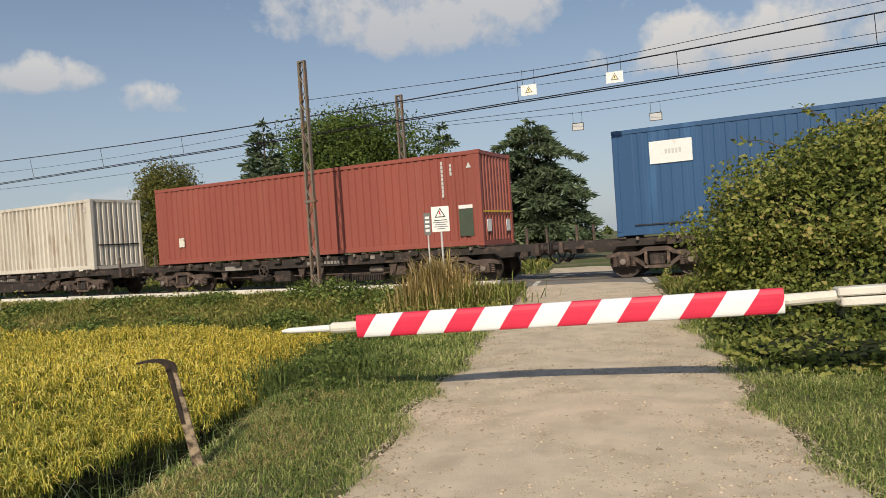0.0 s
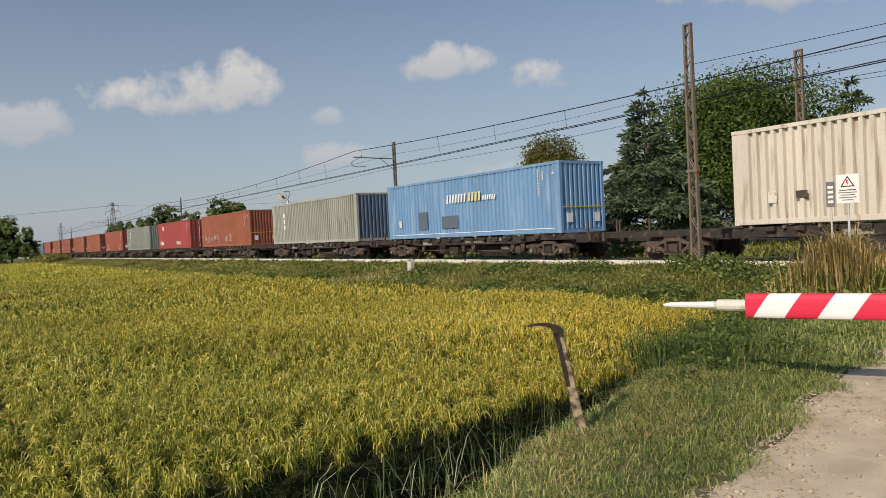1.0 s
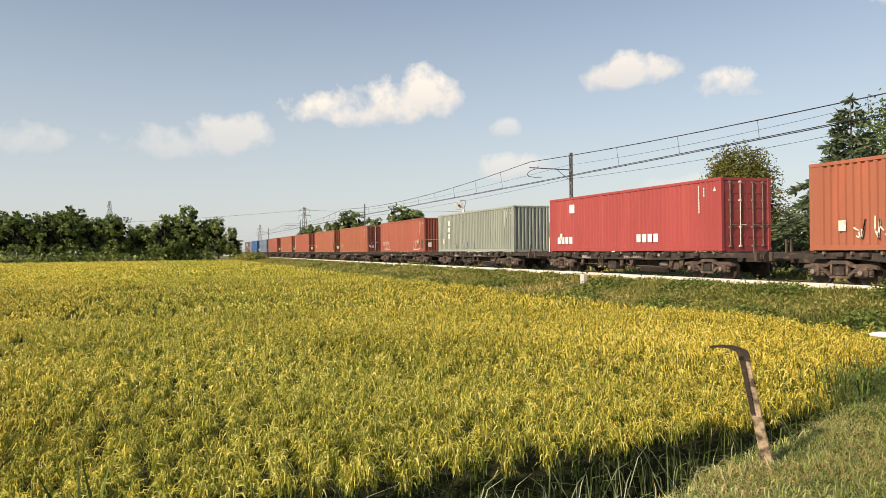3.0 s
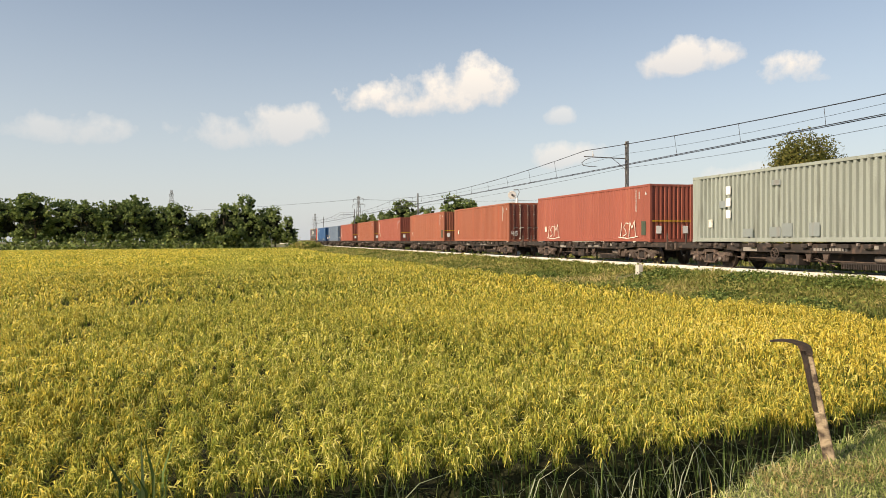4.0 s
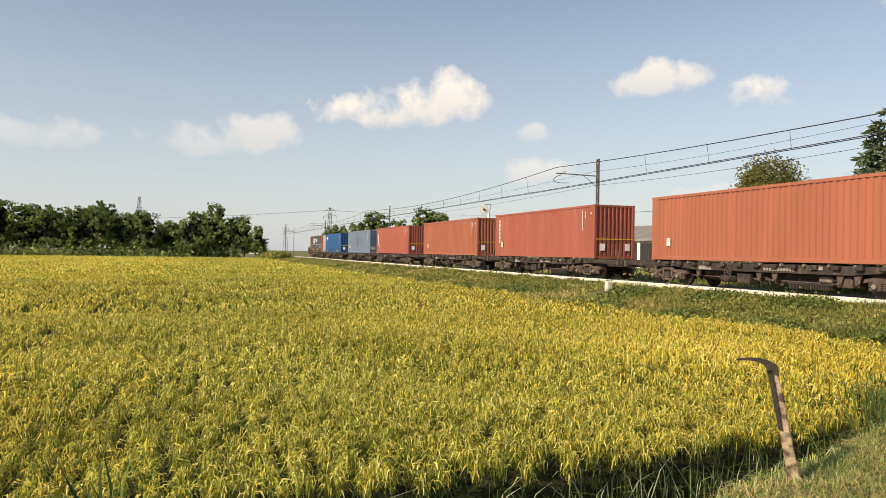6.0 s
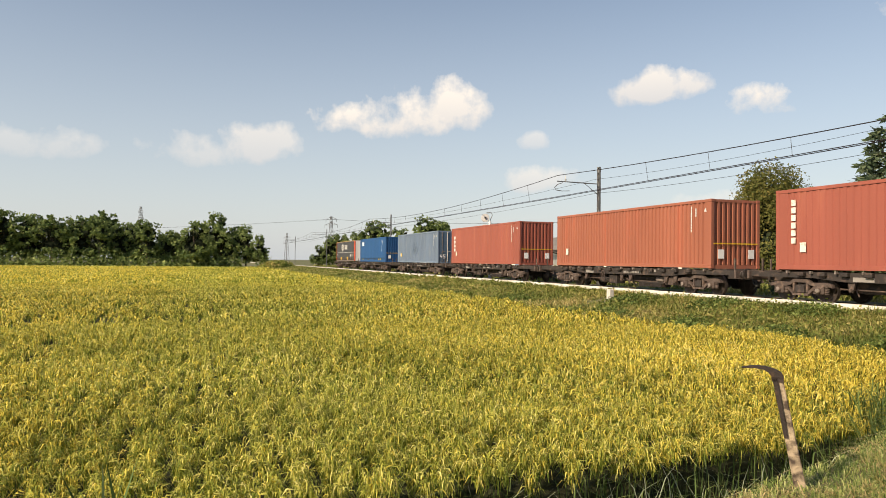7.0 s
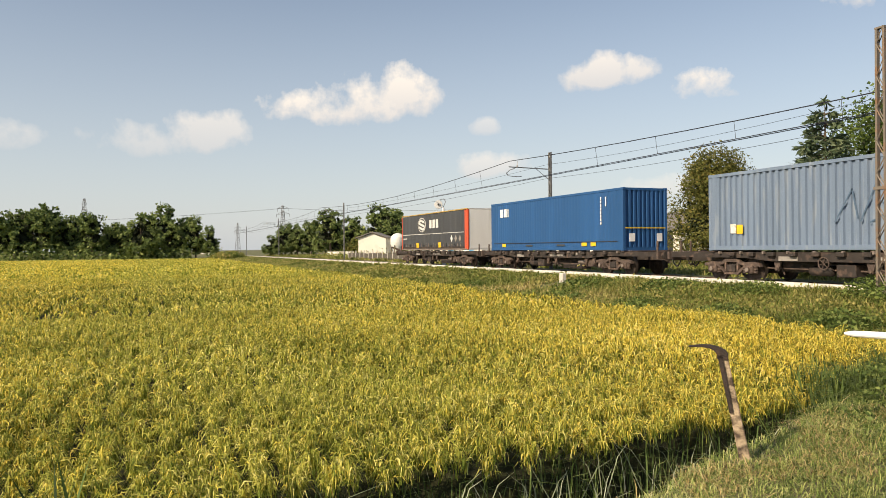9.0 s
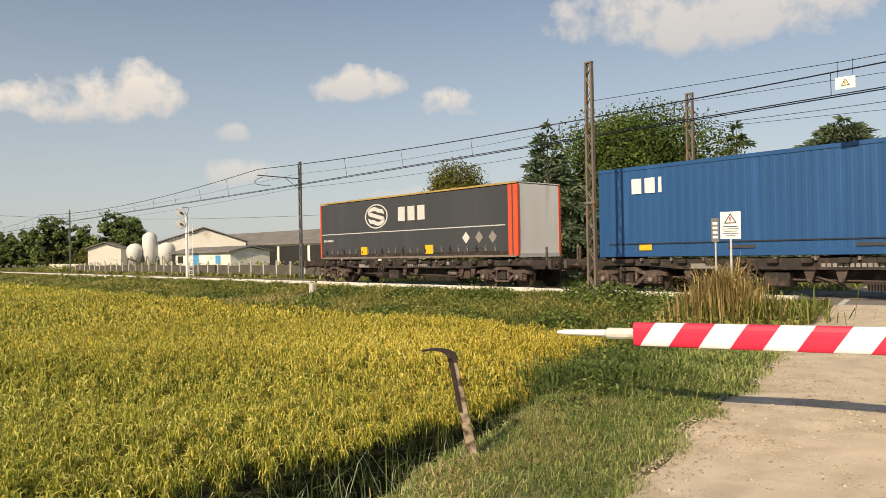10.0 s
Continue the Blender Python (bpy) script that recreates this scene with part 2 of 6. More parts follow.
HOOK_IRON = material("dark_rusted_iron", (0.03, 0.021, 0.017), 0.3, 9, 0.7, bump=0.3, stain=(0.09, 0.05, 0.03), stain_amount=0.2, stain_scale=14)
BARK = material("bark", (0.12, 0.09, 0.065), 0.3, 3, 0.95, bump=0.7, fine=18)
LEAF = material("leaf", (0.07, 0.11, 0.025), 0.2, 0.5, 0.6, bump=0, spread=[(0.035, 0.065, 0.018), (0.075, 0.12, 0.028), (0.15, 0.205, 0.048), (0.27, 0.31, 0.085)], island=0.7)
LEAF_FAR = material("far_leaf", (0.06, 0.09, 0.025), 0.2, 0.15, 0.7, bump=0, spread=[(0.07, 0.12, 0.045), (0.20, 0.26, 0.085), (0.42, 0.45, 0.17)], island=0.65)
LEAF_BROWN = material("autumn_leaf", (0.16, 0.12, 0.03), 0.2, 0.5, 0.7, bump=0, spread=[(0.07, 0.09, 0.025), (0.15, 0.155, 0.042), (0.29, 0.23, 0.07)], island=0.7)
NEEDLE = material("conifer_needles", (0.03, 0.06, 0.03), 0.2, 0.8, 0.7, bump=0, spread=[(0.05, 0.08, 0.045), (0.12, 0.165, 0.09), (0.27, 0.31, 0.18)], island=0.75)
VINE = material("vine_leaf", (0.1, 0.13, 0.03), 0.2, 0.6, 0.55, bump=0, spread=[(0.05, 0.075, 0.02), (0.13, 0.165, 0.036), (0.28, 0.30, 0.075), (0.40, 0.29, 0.12)], island=0.7)
# foliage colour with the shade inside crowns and hedge painted in
SHADED_CORE = material("shaded_inner_foliage", (0.022, 0.03, 0.012), 0.3, 2, 0.95, bump=0.5)
FARM_WALL = material("farm_render", (0.8, 0.76, 0.67), 0.1, 0.3, 0.9, bump=0.1, stain=(0.45, 0.42, 0.36), stain_amount=0.25, stain_scale=0.5)
FARM_ROOF = material("fibre_cement_roof", (0.2, 0.185, 0.17), 0.25, 0.5, 0.9, bump=0.2, stain=(0.3, 0.28, 0.25), stain_amount=0.3, stain_scale=0.8)
SILO = material("silo_fibreglass", (0.7, 0.69, 0.65), 0.08, 0.8, 0.5, bump=0.05, stain=(0.5, 0.46, 0.4), stain_amount=0.2)
OLD_BOARD = material("grey_boards", (0.1, 0.09, 0.075), 0.3, 1.0, 0.9, bump=0.3)
BLUE_DOOR = material("blue_door_paint", (0.08, 0.33, 0.62), 0.1, 2, 0.6)


def container_paint(name, base, stain=(0.2, 0.11, 0.07), amount=0.12, vary=0.15, run=1.6):
    return material(name, base, vary, 0.8, 0.5, bump=0.06, fine=30, stain=stain, stain_amount=amount, stain_scale=run, streaks=True)

# ---- building helpers ----
def part(name, bm, mat, parent=None, label="", smooth=False):
    """Links a bmesh as one mesh object under a thing or part."""
    me = bpy.data.meshes.new(name)
    bm.normal_update()
    bm.to_mesh(me)
    bm.free()
    if smooth:
        me.polygons.foreach_set("use_smooth", [True] * len(me.polygons))
    for mt in mat if isinstance(mat, (list, tuple)) else [mat]:
        me.materials.append(mt)
    ob = new(name, me)
    if parent is not None:
        ob.parent = parent
    if label:
        ob["label"] = label
    return ob


def shared(name, me, parent, m=None, label=""):
    """Another object on an existing mesh."""
    ob = new(name, me)
    ob.parent = parent
    if m is not None:
        ob.matrix_basis = m
    if label:
        ob["label"] = label
    return ob


def thing(name, label, category, group="", kind="", at=None):
    ob = new(name)
    ob.empty_display_size = 0.2
    if at is not None:
        ob.matrix_basis = at
    return tagged(ob, label, category, group, kind)


def add_box(bm, x0, x1, y0, y1, z0, z1, bevel=0.0, m=None, slot=0):
    vs = [bm.verts.new(p) for p in ((x0, y0, z0), (x1, y0, z0), (x1, y1, z0), (x0, y1, z0), (x0, y0, z1), (x1, y0, z1), (x1, y1, z1), (x0, y1, z1))]
    fs = [bm.faces.new([vs[i] for i in f]) for f in ((0, 3, 2, 1), (4, 5, 6, 7), (0, 1, 5, 4), (1, 2, 6, 5), (2, 3, 7, 6), (3, 0, 4, 7))]
    for f in fs:
        f.material_index = slot
    if bevel:
        es = list({e for f in fs for e in f.edges})
        r = bmesh.ops.bevel(bm, geom=es, offset=bevel, segments=1, affect="EDGES", profile=0.6)
        vs = list({v for f in r["faces"] for v in f.verts} | {v for v in vs if v.is_valid})
    if m is not None:
        bmesh.ops.transform(bm, matrix=m, verts=[v for v in vs if v.is_valid])
    return vs


def box(*a, **k):
    bm = bmesh.new()
    add_box(bm, *a, **k)
    return bm


def add_tube(bm, a, b, r0, r1=None, n=8, caps=True):
    """A straight tapered tube between two points."""
    a, b = Vector(a), Vector(b)
    r1 = r0 if r1 is None else r1
    q = (b - a).to_track_quat("Z", "Y").to_matrix()
    rings = []
    for p, r in ((a, r0), (b, r1)):
        rings.append([bm.verts.new(p + q @ Vector((r * math.cos(2 * math.pi * i / n), r * math.sin(2 * math.pi * i / n), 0))) for i in range(n)])
    for i in range(n):
        bm.faces.new((rings[0][i], rings[0][(i + 1) % n], rings[1][(i + 1) % n], rings[1][i]))
    if caps:
        bm.faces.new(rings[0][::-1])
        bm.faces.new(rings[1])


def add_path_tube(bm, pts, radii, n=6):
    for (a, b), (r0, r1) in zip(zip(pts, pts[1:]), zip(radii, radii[1:])):
        add_tube(bm, a, b, r0, r1, n)


def add_lathe(bm, profile, m=None, n=16):
    """Turns a list of (radius, height) about z."""
    m = m or Matrix()
    rings = [[bm.verts.new(m @ Vector((r * math.cos(2 * math.pi * i / n), r * math.sin(2 * math.pi * i / n), h))) for i in range(n)] for r, h in profile]
    for a, b in zip(rings, rings[1:]):
        for i in range(n):
            bm.faces.new((a[i], a[(i + 1) % n], b[(i + 1) % n], b[i]))
    bm.faces.new(rings[0][::-1])
    bm.faces.new(rings[-1])


def add_prism(bm, outline, y0, y1, m=None):
    """An outline in x and z pushed from y0 to y1."""
    a = [bm.verts.new((x, y0, z)) for x, z in outline]
    b = [bm.verts.new((x, y1, z)) for x, z in outline]
    n = len(outline)
    bm.faces.new(a[::-1])
    bm.faces.new(b)
    for i in range(n):
        bm.faces.new((a[i], a[(i + 1) % n], b[(i + 1) % n], b[i]))
    if m is not None:
        bmesh.ops.transform(bm, matrix=m, verts=a + b)
    bmesh.ops.recalc_face_normals(bm, faces=list({f for v in a + b for f in v.link_faces}))


def mesh_np(name, verts, tris, mats, slots=None):
    """A mesh from arrays of points and triangles."""
    verts, tris = np.asarray(verts, np.float32), np.asarray(tris, np.int32)
    me = bpy.data.meshes.new(name)
    me.vertices.add(len(verts))
    me.vertices.foreach_set("co", verts.ravel())
    me.loops.add(tris.size)
    me.loops.foreach_set("vertex_index", tris.ravel())
    me.polygons.add(len(tris))
    me.polygons.foreach_set("loop_start", np.arange(0, tris.size, 3, dtype=np.int32))
    if slots is not None:
        me.polygons.foreach_set("material_index", np.asarray(slots, np.int32))
    for mt in mats:
        me.materials.append(mt)
    me.update(calc_edges=True)
    return me


def grass_blades(rng, pos, h, w, lean, droop):
    """Blades of three triangles; each stands at pos, h tall, w wide, leans and droops at its tip."""
    n = len(pos)
    a = rng.uniform(0, 2 * np.pi, n)
    d = np.stack([np.cos(a), np.sin(a), 0 * a], 1)
    b = a + np.pi / 2 + rng.uniform(-0.6, 0.6, n)
    s = np.stack([np.cos(b), np.sin(b), 0 * b], 1) * (w / 2)[:, None]
    up = np.array([0, 0, 1.0])
    mid = pos + d * (lean * h * 0.5)[:, None] + up * (h * (0.72 - 0.1 * np.minimum(lean, 1.5)))[:, None]
    tip = pos + d * (lean * h * 1.1 + droop * h * 0.6)[:, None] + up * (h * (1 - droop * 0.45 - 0.15 * np.minimum(lean, 1.5)))[:, None]
    v = np.stack([pos - s, pos + s, mid - s * 0.9, mid + s * 0.9, tip], 1).reshape(-1, 3)
    k = np.arange(n)[:, None] * 5
    t = np.concatenate([k + [0, 1, 3], k + [0, 3, 2], k + [2, 3, 4]], 1).reshape(-1, 3)
    return v, t


def drooping_ears(rng, pos, h, w, fine=True):
    """Short curled ears: up from pos, over and down again."""
    n = len(pos)
    a = rng.uniform(0, 2 * np.pi, n)
    d = np.stack([np.cos(a), np.sin(a), 0 * a], 1)
    b = a + np.pi / 2 + rng.uniform(-0.9, 0.9, n)
    s = np.stack([np.cos(b), np.sin(b), rng.uniform(-0.5, 0.5, n)], 1) * (w / 2)[:, None]
    up = np.array([0, 0, 1.0])
    curl = rng.uniform(0.4, 1.2, n)
    mid = pos + d * (0.25 * curl * h)[:, None] + up * (0.85 * h)[:, None]
    over = pos + d * (0.85 * curl * h)[:, None] + up * (h * (1.08 - 0.12 * curl))[:, None]
    tip = pos + d * (1.35 * curl * h)[:, None] + up * (h * (1.05 - 0.75 * curl))[:, None]
    if not fine:
        v = np.stack([pos - s * 0.4, pos + s * 0.4, over - s, over + s, tip], 1).reshape(-1, 3)
        k = np.arange(n)[:, None] * 5
        return v, np.concatenate([k + [0, 1, 3], k + [0, 3, 2], k + [2, 3, 4]], 1).reshape(-1, 3)
    v = np.stack([pos - s * 0.4, pos + s * 0.4, mid - s * 0.7, mid + s * 0.7, over - s, over + s, tip], 1).reshape(-1, 3)
    k = np.arange(n)[:, None] * 7
    t = np.concatenate([k + [0, 1, 3], k + [0, 3, 2], k + [2, 3, 5], k + [2, 5, 4], k + [4, 5, 6]], 1).reshape(-1, 3)
    return v, t


def leaves(rng, pos, size, flat=0.5, normal=None):
    """Folded leaves of two triangles at pos."""
    n = len(pos)
    a = rng.normal(size=(n, 3))
    a[:, 2] *= flat
    a /= np.linalg.norm(a, axis=1)[:, None] + 1e-9
    b = rng.normal(size=(n, 3))
    if normal is not None:
        b = np.cross(normal + 0.7 * rng.normal(size=(n, 3)), a)
    b -= a * (a * b).sum(1)[:, None]
    b /= np.linalg.norm(b, axis=1)[:, None] + 1e-9
    s = (size * rng.uniform(0.6, 1.25, n))[:, None]
    c = np.cross(a, b)
    v = np.stack([pos - a * s * 0.5, pos + b * s * 0.32 + c * s * 0.1, pos + a * s * 0.5, pos - b * s * 0.32 + c * s * 0.1], 1).reshape(-1, 3)
    k = np.arange(n)[:, None] * 4
    return v, np.concatenate([k + [0, 1, 2], k + [0, 2, 3]], 1).reshape(-1, 3)


def joined(pieces):
    vs, ts, n = [], [], 0
    for v, t in pieces:
        vs.append(v)
        ts.append(t + n)
        n += len(v)
    return np.concatenate(vs), np.concatenate(ts)

# ---- the lie of the land ----
RAIL_Z, TRACK_Y, FACE_Y = 0.20, 21.35, 20.1
FAR_EDGE = 12.35


def smooth(a, b, x):
    t = np.clip((x - a) / (b - a), 0, 1)
    return t * t * (3 - 2 * t)


def road_left(y):
    return -1.68 - 0.278 * y + 0.05 * np.sin(y * 1.7) + 0.04 * np.sin(y * 3.9 + 1)


def road_right(y):
    return 1.47 - 0.275 * y + 0.06 * np.sin(y * 1.3 + 2) + 0.03 * np.sin(y * 4.3)


def inside_field(x, y):
    """Metres inside the rice field; negative outside."""
    a = -4.75 - x
    b = (-(x + 4.62) - 0.37 * (y - 4.6)) * 0.94
    c = FAR_EDGE - y + 0.25 * np.sin(x * 0.35)
    k = 0.7
    return -k * np.log(np.exp(-np.clip(a, -20, 20) / k) + np.exp(-np.clip(b, -20, 20) / k) + np.exp(-np.clip(c, -20, 20) / k))


def bank_edge(y):
    """The verge's brink over the ditch."""
    return np.minimum(-3.45, -3.64 - 0.427 * (y - 2.58)) + 0.05 * np.sin(y * 2.9)


def ground_z(x, y):
    road = 0.2 * smooth(9.0, 18.2, y)
    bank = -0.42 + 0.58 * smooth(FAR_EDGE - 0.2, 18.6, y)
    off = np.clip((road_left(y) - x - 0.3) / 3.5, 0, 1)
    z = road * (1 - off) + np.where(y > 10, bank, -0.02 * off) * off
    d = inside_field(x, y)
    fall = smooth(0.0, 0.4, bank_edge(y) - x) * (1 - smooth(7.5, 10.0, y))
    fall = np.maximum(fall, smooth(-0.25, 0.3, d))
    z = z * (1 - fall) + (-0.78) * fall
    z = np.where(y > 18.6, np.minimum(z, 0.16), z)
    z = np.where(y > 24.6, 0.05, z)
    z = np.where((x < -158) & (y < 18), -0.1, z)
    return z


def build_ground():
    xs = np.concatenate([[-3000, -1500, -700, -350, -220, -180], np.arange(-159, -60, 3.0), np.arange(-60, -30, 1.0), np.arange(-30, -12, 0.4), np.arange(-12, 6, 0.16),
                         np.arange(6, 20, 1.0), [25, 40, 70, 150, 400, 1500, 3000]])
    ys = np.concatenate([[-3000, -1500, -700, -300, -150, -80], np.arange(-50, -10, 3.0), np.arange(-10, -3, 0.5), np.arange(-3, 13, 0.16), np.arange(13, 25, 0.25),
                         np.arange(25, 60, 3), [80, 120, 200, 400, 900, 1800, 3000]])
    X, Y = np.meshgrid(xs, ys, indexing="ij")
    Z = ground_z(X, Y)
    rng = np.random.default_rng(3)
    Z = Z + rng.normal(size=Z.shape) * 0.012 * ((np.abs(X) < 40) & (Y < 30) & (Y > -12)) - 0.03
    Z = Z - 0.09 * ((X > road_left(Y) + 0.1) & (X < road_right(Y) - 0.1) & (Y > -12) & (Y < 19))
    nx, ny = X.shape
    i = np.arange(nx * ny).reshape(nx, ny)
    q = np.stack([i[:-1, :-1], i[1:, :-1], i[1:, 1:], i[:-1, 1:]], -1).reshape(-1, 4)
    me = mesh_np("ground", np.stack([X, Y, Z], -1).reshape(-1, 3), np.concatenate([q[:, [0, 1, 2]], q[:, [0, 2, 3]]]), [SOIL])
    c = np.stack([X, Y], -1).reshape(-1, 2)[np.concatenate([q[:, 0], q[:, 0]])]
    # ground faces in the ditch that get the mud darkened for shade
    ditch_shade = (c[:, 1] < 9.5) & (c[:, 1] > -12) & (c[:, 0] < bank_edge(c[:, 1]) - 0.12) & (c[:, 0] > -9)
    me.materials.append(SHADED_MUD)
    me.polygons.foreach_set("material_index", ditch_shade.astype(np.int32))
    tagged(new("ground", me), "flat farmland of brown soil and short grass", "ground", kind="structure")


def road_z(x, y, u):
    """The road's surface at u from its left to its right edge: a low crown with shallow hollows."""
    crown = 0.02 - 0.05 * (2 * u - 1) ** 2 + 0.012 * np.sin(x * 3 + y) * np.sin(y * 1.3)
    return ground_z(np.asarray(x, float), np.asarray(y, float)) + crown + 0.01


def build_road():
    bm = bmesh.new()
    ys = np.arange(-12, 19.01, 0.2)
    rows = []
    for y in ys:
        l, r = road_left(y), road_right(y)
        row = []
        for k in range(13):
            u = k / 12
            x = l + (r - l) * u
            row.append(bm.verts.new((x, y, float(road_z(x, y, u)))))
        rows.append(row)
    for a, b in zip(rows, rows[1:]):
        for k in range(12):
            bm.faces.new((a[k], a[k + 1], b[k + 1], b[k]))
    road = tagged(part("road", bm, ROAD, smooth=True), "pale unpaved gravel farm road leading to the crossing", "road", kind="structure")
    # beyond the railway
    bm = bmesh.new()
    rows = []
    for y in np.arange(24.2, 31.0, 1.0):
        l, r = float(road_left(y)), float(road_right(y))
        rows.append([bm.verts.new((l + (r - l) * k / 4, y, 0.085 + 0.02 * (k == 2))) for k in range(5)])
    for a, b in zip(rows, rows[1:]):
        for k in range(4):
            bm.faces.new((a[k], a[k + 1], b[k + 1], b[k]))
    tagged(part("road_beyond", bm, ROAD), "gravel road going on beyond the railway", "road", kind="structure")
    # loose stones
    rng = np.random.default_rng(5)
    n = 60000
    y = np.where(rng.uniform(size=n) < 0.85, rng.uniform(0.1, 1, n) ** 1.6 * 15 + 2.2, rng.uniform(-6, 2.6, n))
    u = np.where(rng.uniform(size=n) < 0.45, rng.beta(0.35, 0.35, n), rng.uniform(size=n))
    # stones gather in patches and along the edges, the wheel tracks are swept
    patch = np.sin(u * 9 + 1.3 * np.sin(y * 1.1)) * np.sin(y * 2.3 + 2 * u) + 0.6 * np.sin(u * 23 + y) * np.sin(y * 5.1)
    k = (rng.uniform(size=n) < 0.42 + 0.45 * patch) | (np.abs(u - 0.5) > 0.46)
    u, y = u[k], y[k]
    n = len(u)
    x = road_left(y) + (road_right(y) - road_left(y)) * (u * 1.06 - 0.03)
    r = rng.lognormal(-5.0, 0.55, n).clip(0.003, 0.024)
    z = road_z(x, y, u) + 0.1 * r
    base = np.array([[1, 0, 0], [-1, 0, 0], [0, 1, 0], [0, -1, 0], [0, 0, 0.5], [0, 0, -0.5]], float)
    f = np.array([[0, 2, 4], [2, 1, 4], [1, 3, 4], [3, 0, 4], [2, 0, 5], [1, 2, 5], [3, 1, 5], [0, 3, 5]])
    turn = rng.uniform(0, 6.28, n)
    c, s = np.cos(turn), np.sin(turn)
    v = base[None] * r[:, None, None] * rng.uniform(0.45, 1.4, (n, 6, 1))
    v = np.stack([v[..., 0] * c[:, None] - v[..., 1] * s[:, None], v[..., 0] * s[:, None] + v[..., 1] * c[:, None], v[..., 2]], -1) + np.stack([x, y, z], 1)[:, None]
    t = f[None] + (np.arange(n) * 6)[:, None, None]
    tagged(new("loose_gravel", mesh_np("loose_gravel", v.reshape(-1, 3), t.reshape(-1, 3), [PEBBLE])), "pale loose pebbles scattered over the road", "gravel", kind="stuff")


def in_view(x, y, lo=-8, hi=112):
    a = np.degrees(np.arctan2(-x, y))
    return (a > lo) & (a < hi)


TRACKS = [(-22.4, -4.3, -24.8, 0.2), (-29.6, -2.4, -27.0, 0.5)]


def build_rice():
    rng = np.random.default_rng(11)
    out, ripe, green = [], [], []
    for r0, r1, dens, w, h in ((3.5, 9, 2500, 0.010, 0.085), (9, 20, 900, 0.016, 0.10), (20, 50, 190, 0.036, 0.13), (50, 160, 17, 0.09, 0.17)):
        x0, x1, y0, y1 = -r1, -4.5, max(-45, -r1 * 0.4), FAR_EDGE
        n = int((x1 - x0) * (y1 - y0) * dens)
        x, y = rng.uniform(x0, x1, n), rng.uniform(y0, y1, n)
        # plants stand in loose tufts
        tuft = 0.21 if r0 < 20 else 0.45
        cx, cy = np.floor(x / tuft), np.floor(y / tuft)
        jx = np.sin(cx * 12.9898 + cy * 78.233) * 43758.5453
        jy = np.sin(cx * 39.3468 + cy * 11.135) * 24634.6345
        hx, hy = (cx + (jx - np.floor(jx))) * tuft, (cy + (jy - np.floor(jy))) * tuft
        x, y = x * 0.5 + 0.5 * hx, y * 0.5 + 0.5 * hy
        dome = np.hypot(x - hx, y - hy) / tuft
        r = np.hypot(x, y)
        keep = (r >= r0) & (r < r1) & in_view(x, y, -8, 108) & (inside_field(x, y) > 0.22)
        # two wheel tracks of the sprayer
        for tx, ty, dx, dy in TRACKS:
            away = np.abs((x - tx) * dy - (y - ty) * dx) / math.hypot(dx, dy)
            keep &= (away > 0.22) | (r < 13) | (rng.uniform(size=n) < 0.25)
        x, y = x[keep], y[keep]
        n = len(x)
        top = -0.09 + 0.05 * np.sin(x * 0.9 + 1) * np.sin(y * 0.7) + rng.normal(size=n) * 0.035 + 0.12 * ((jx - np.floor(jx))[keep] - 0.5) - 0.2 * (dome[keep] - 0.25)
        ear = rng.uniform(size=n) < 0.64
        p = np.stack([x, y, top], 1)
        m = int(ear.sum())
        he = h * rng.uniform(0.6, 1.3, m)
        pe = p[ear]
        pe[:, 2] -= he * 0.8
        we = w * rng.uniform(0.6, 1.35, m)
        # riper towards the railway side of the field
        near = 0.12 + 0.7 * np.clip((pe[:, 1] - 1.5) / 7.5, 0, 1) * np.clip(1.2 + pe[:, 0] / 40, 0.25, 1) + 0.38 * np.clip((-pe[:, 1] - 0.2) / 3.0, 0, 1) + 0.12 * np.sin(pe[:, 0] * 0.41 + 2) * np.sin(pe[:, 1] * 0.53)
        gold = rng.uniform(size=m) < near
        out.append(drooping_ears(rng, pe[~gold], he[~gold], we[~gold], r0 < 20))
        ripe.append(drooping_ears(rng, pe[gold], he[gold], we[gold], r0 < 20))
        m = n - m
        hl = h * rng.uniform(0.9, 2.0, m)
        pl = p[~ear]
        pl[:, 2] -= hl * 0.85
        green.append(grass_blades(rng, pl, hl, w * rng.uniform(0.45, 0.9, m), rng.uniform(0.05, 0.7, m), rng.uniform(0.1, 0.9, m)))
    v, t = joined(out)
    gv, gt = joined(green)
    rv, rt = joined(ripe)
    # long green leaves down the near edge
    n = 42000
    x, y = rng.uniform(-9.5, -4.3, n), rng.uniform(-4, 12.2, n)
    d = inside_field(x, y)
    keep = (d > 0.12) & (d < 0.6) & ((y < 1.2) | (rng.uniform(size=n) < 0.4))
    x, y = x[keep], y[keep]
    n = len(x)
    ev, et = grass_blades(rng, np.stack([x, y, np.full(n, -0.78)], 1), rng.uniform(0.36, 0.8, n), rng.uniform(0.006, 0.014, n), rng.uniform(0.02, 0.5, n), rng.uniform(0.0, 0.7, n))
    # a few tall broad blades that stand out of the near edge
    n = 13
    tx, ty = rng.normal(-4.95, 0.08, n), rng.normal(-0.55, 0.09, n)
    tv, tt = grass_blades(rng, np.stack([tx, ty, np.full(n, -0.75)], 1), rng.uniform(0.75, 1.25, n), rng.uniform(0.018, 0.03, n), rng.uniform(0.02, 0.16, n), rng.uniform(0.05, 0.3, n))
    ev, et = joined([(ev, et), (tv, tt)])
    # straight pale stalks leaning out over the ditch
    n = 9000
    x, y = rng.uniform(-9.5, -4.0, n), rng.uniform(-4, 9.5, n)
    d = inside_field(x, y)
    keep = (d > -0.02) & (d < 0.22)
    x, y = x[keep], y[keep]
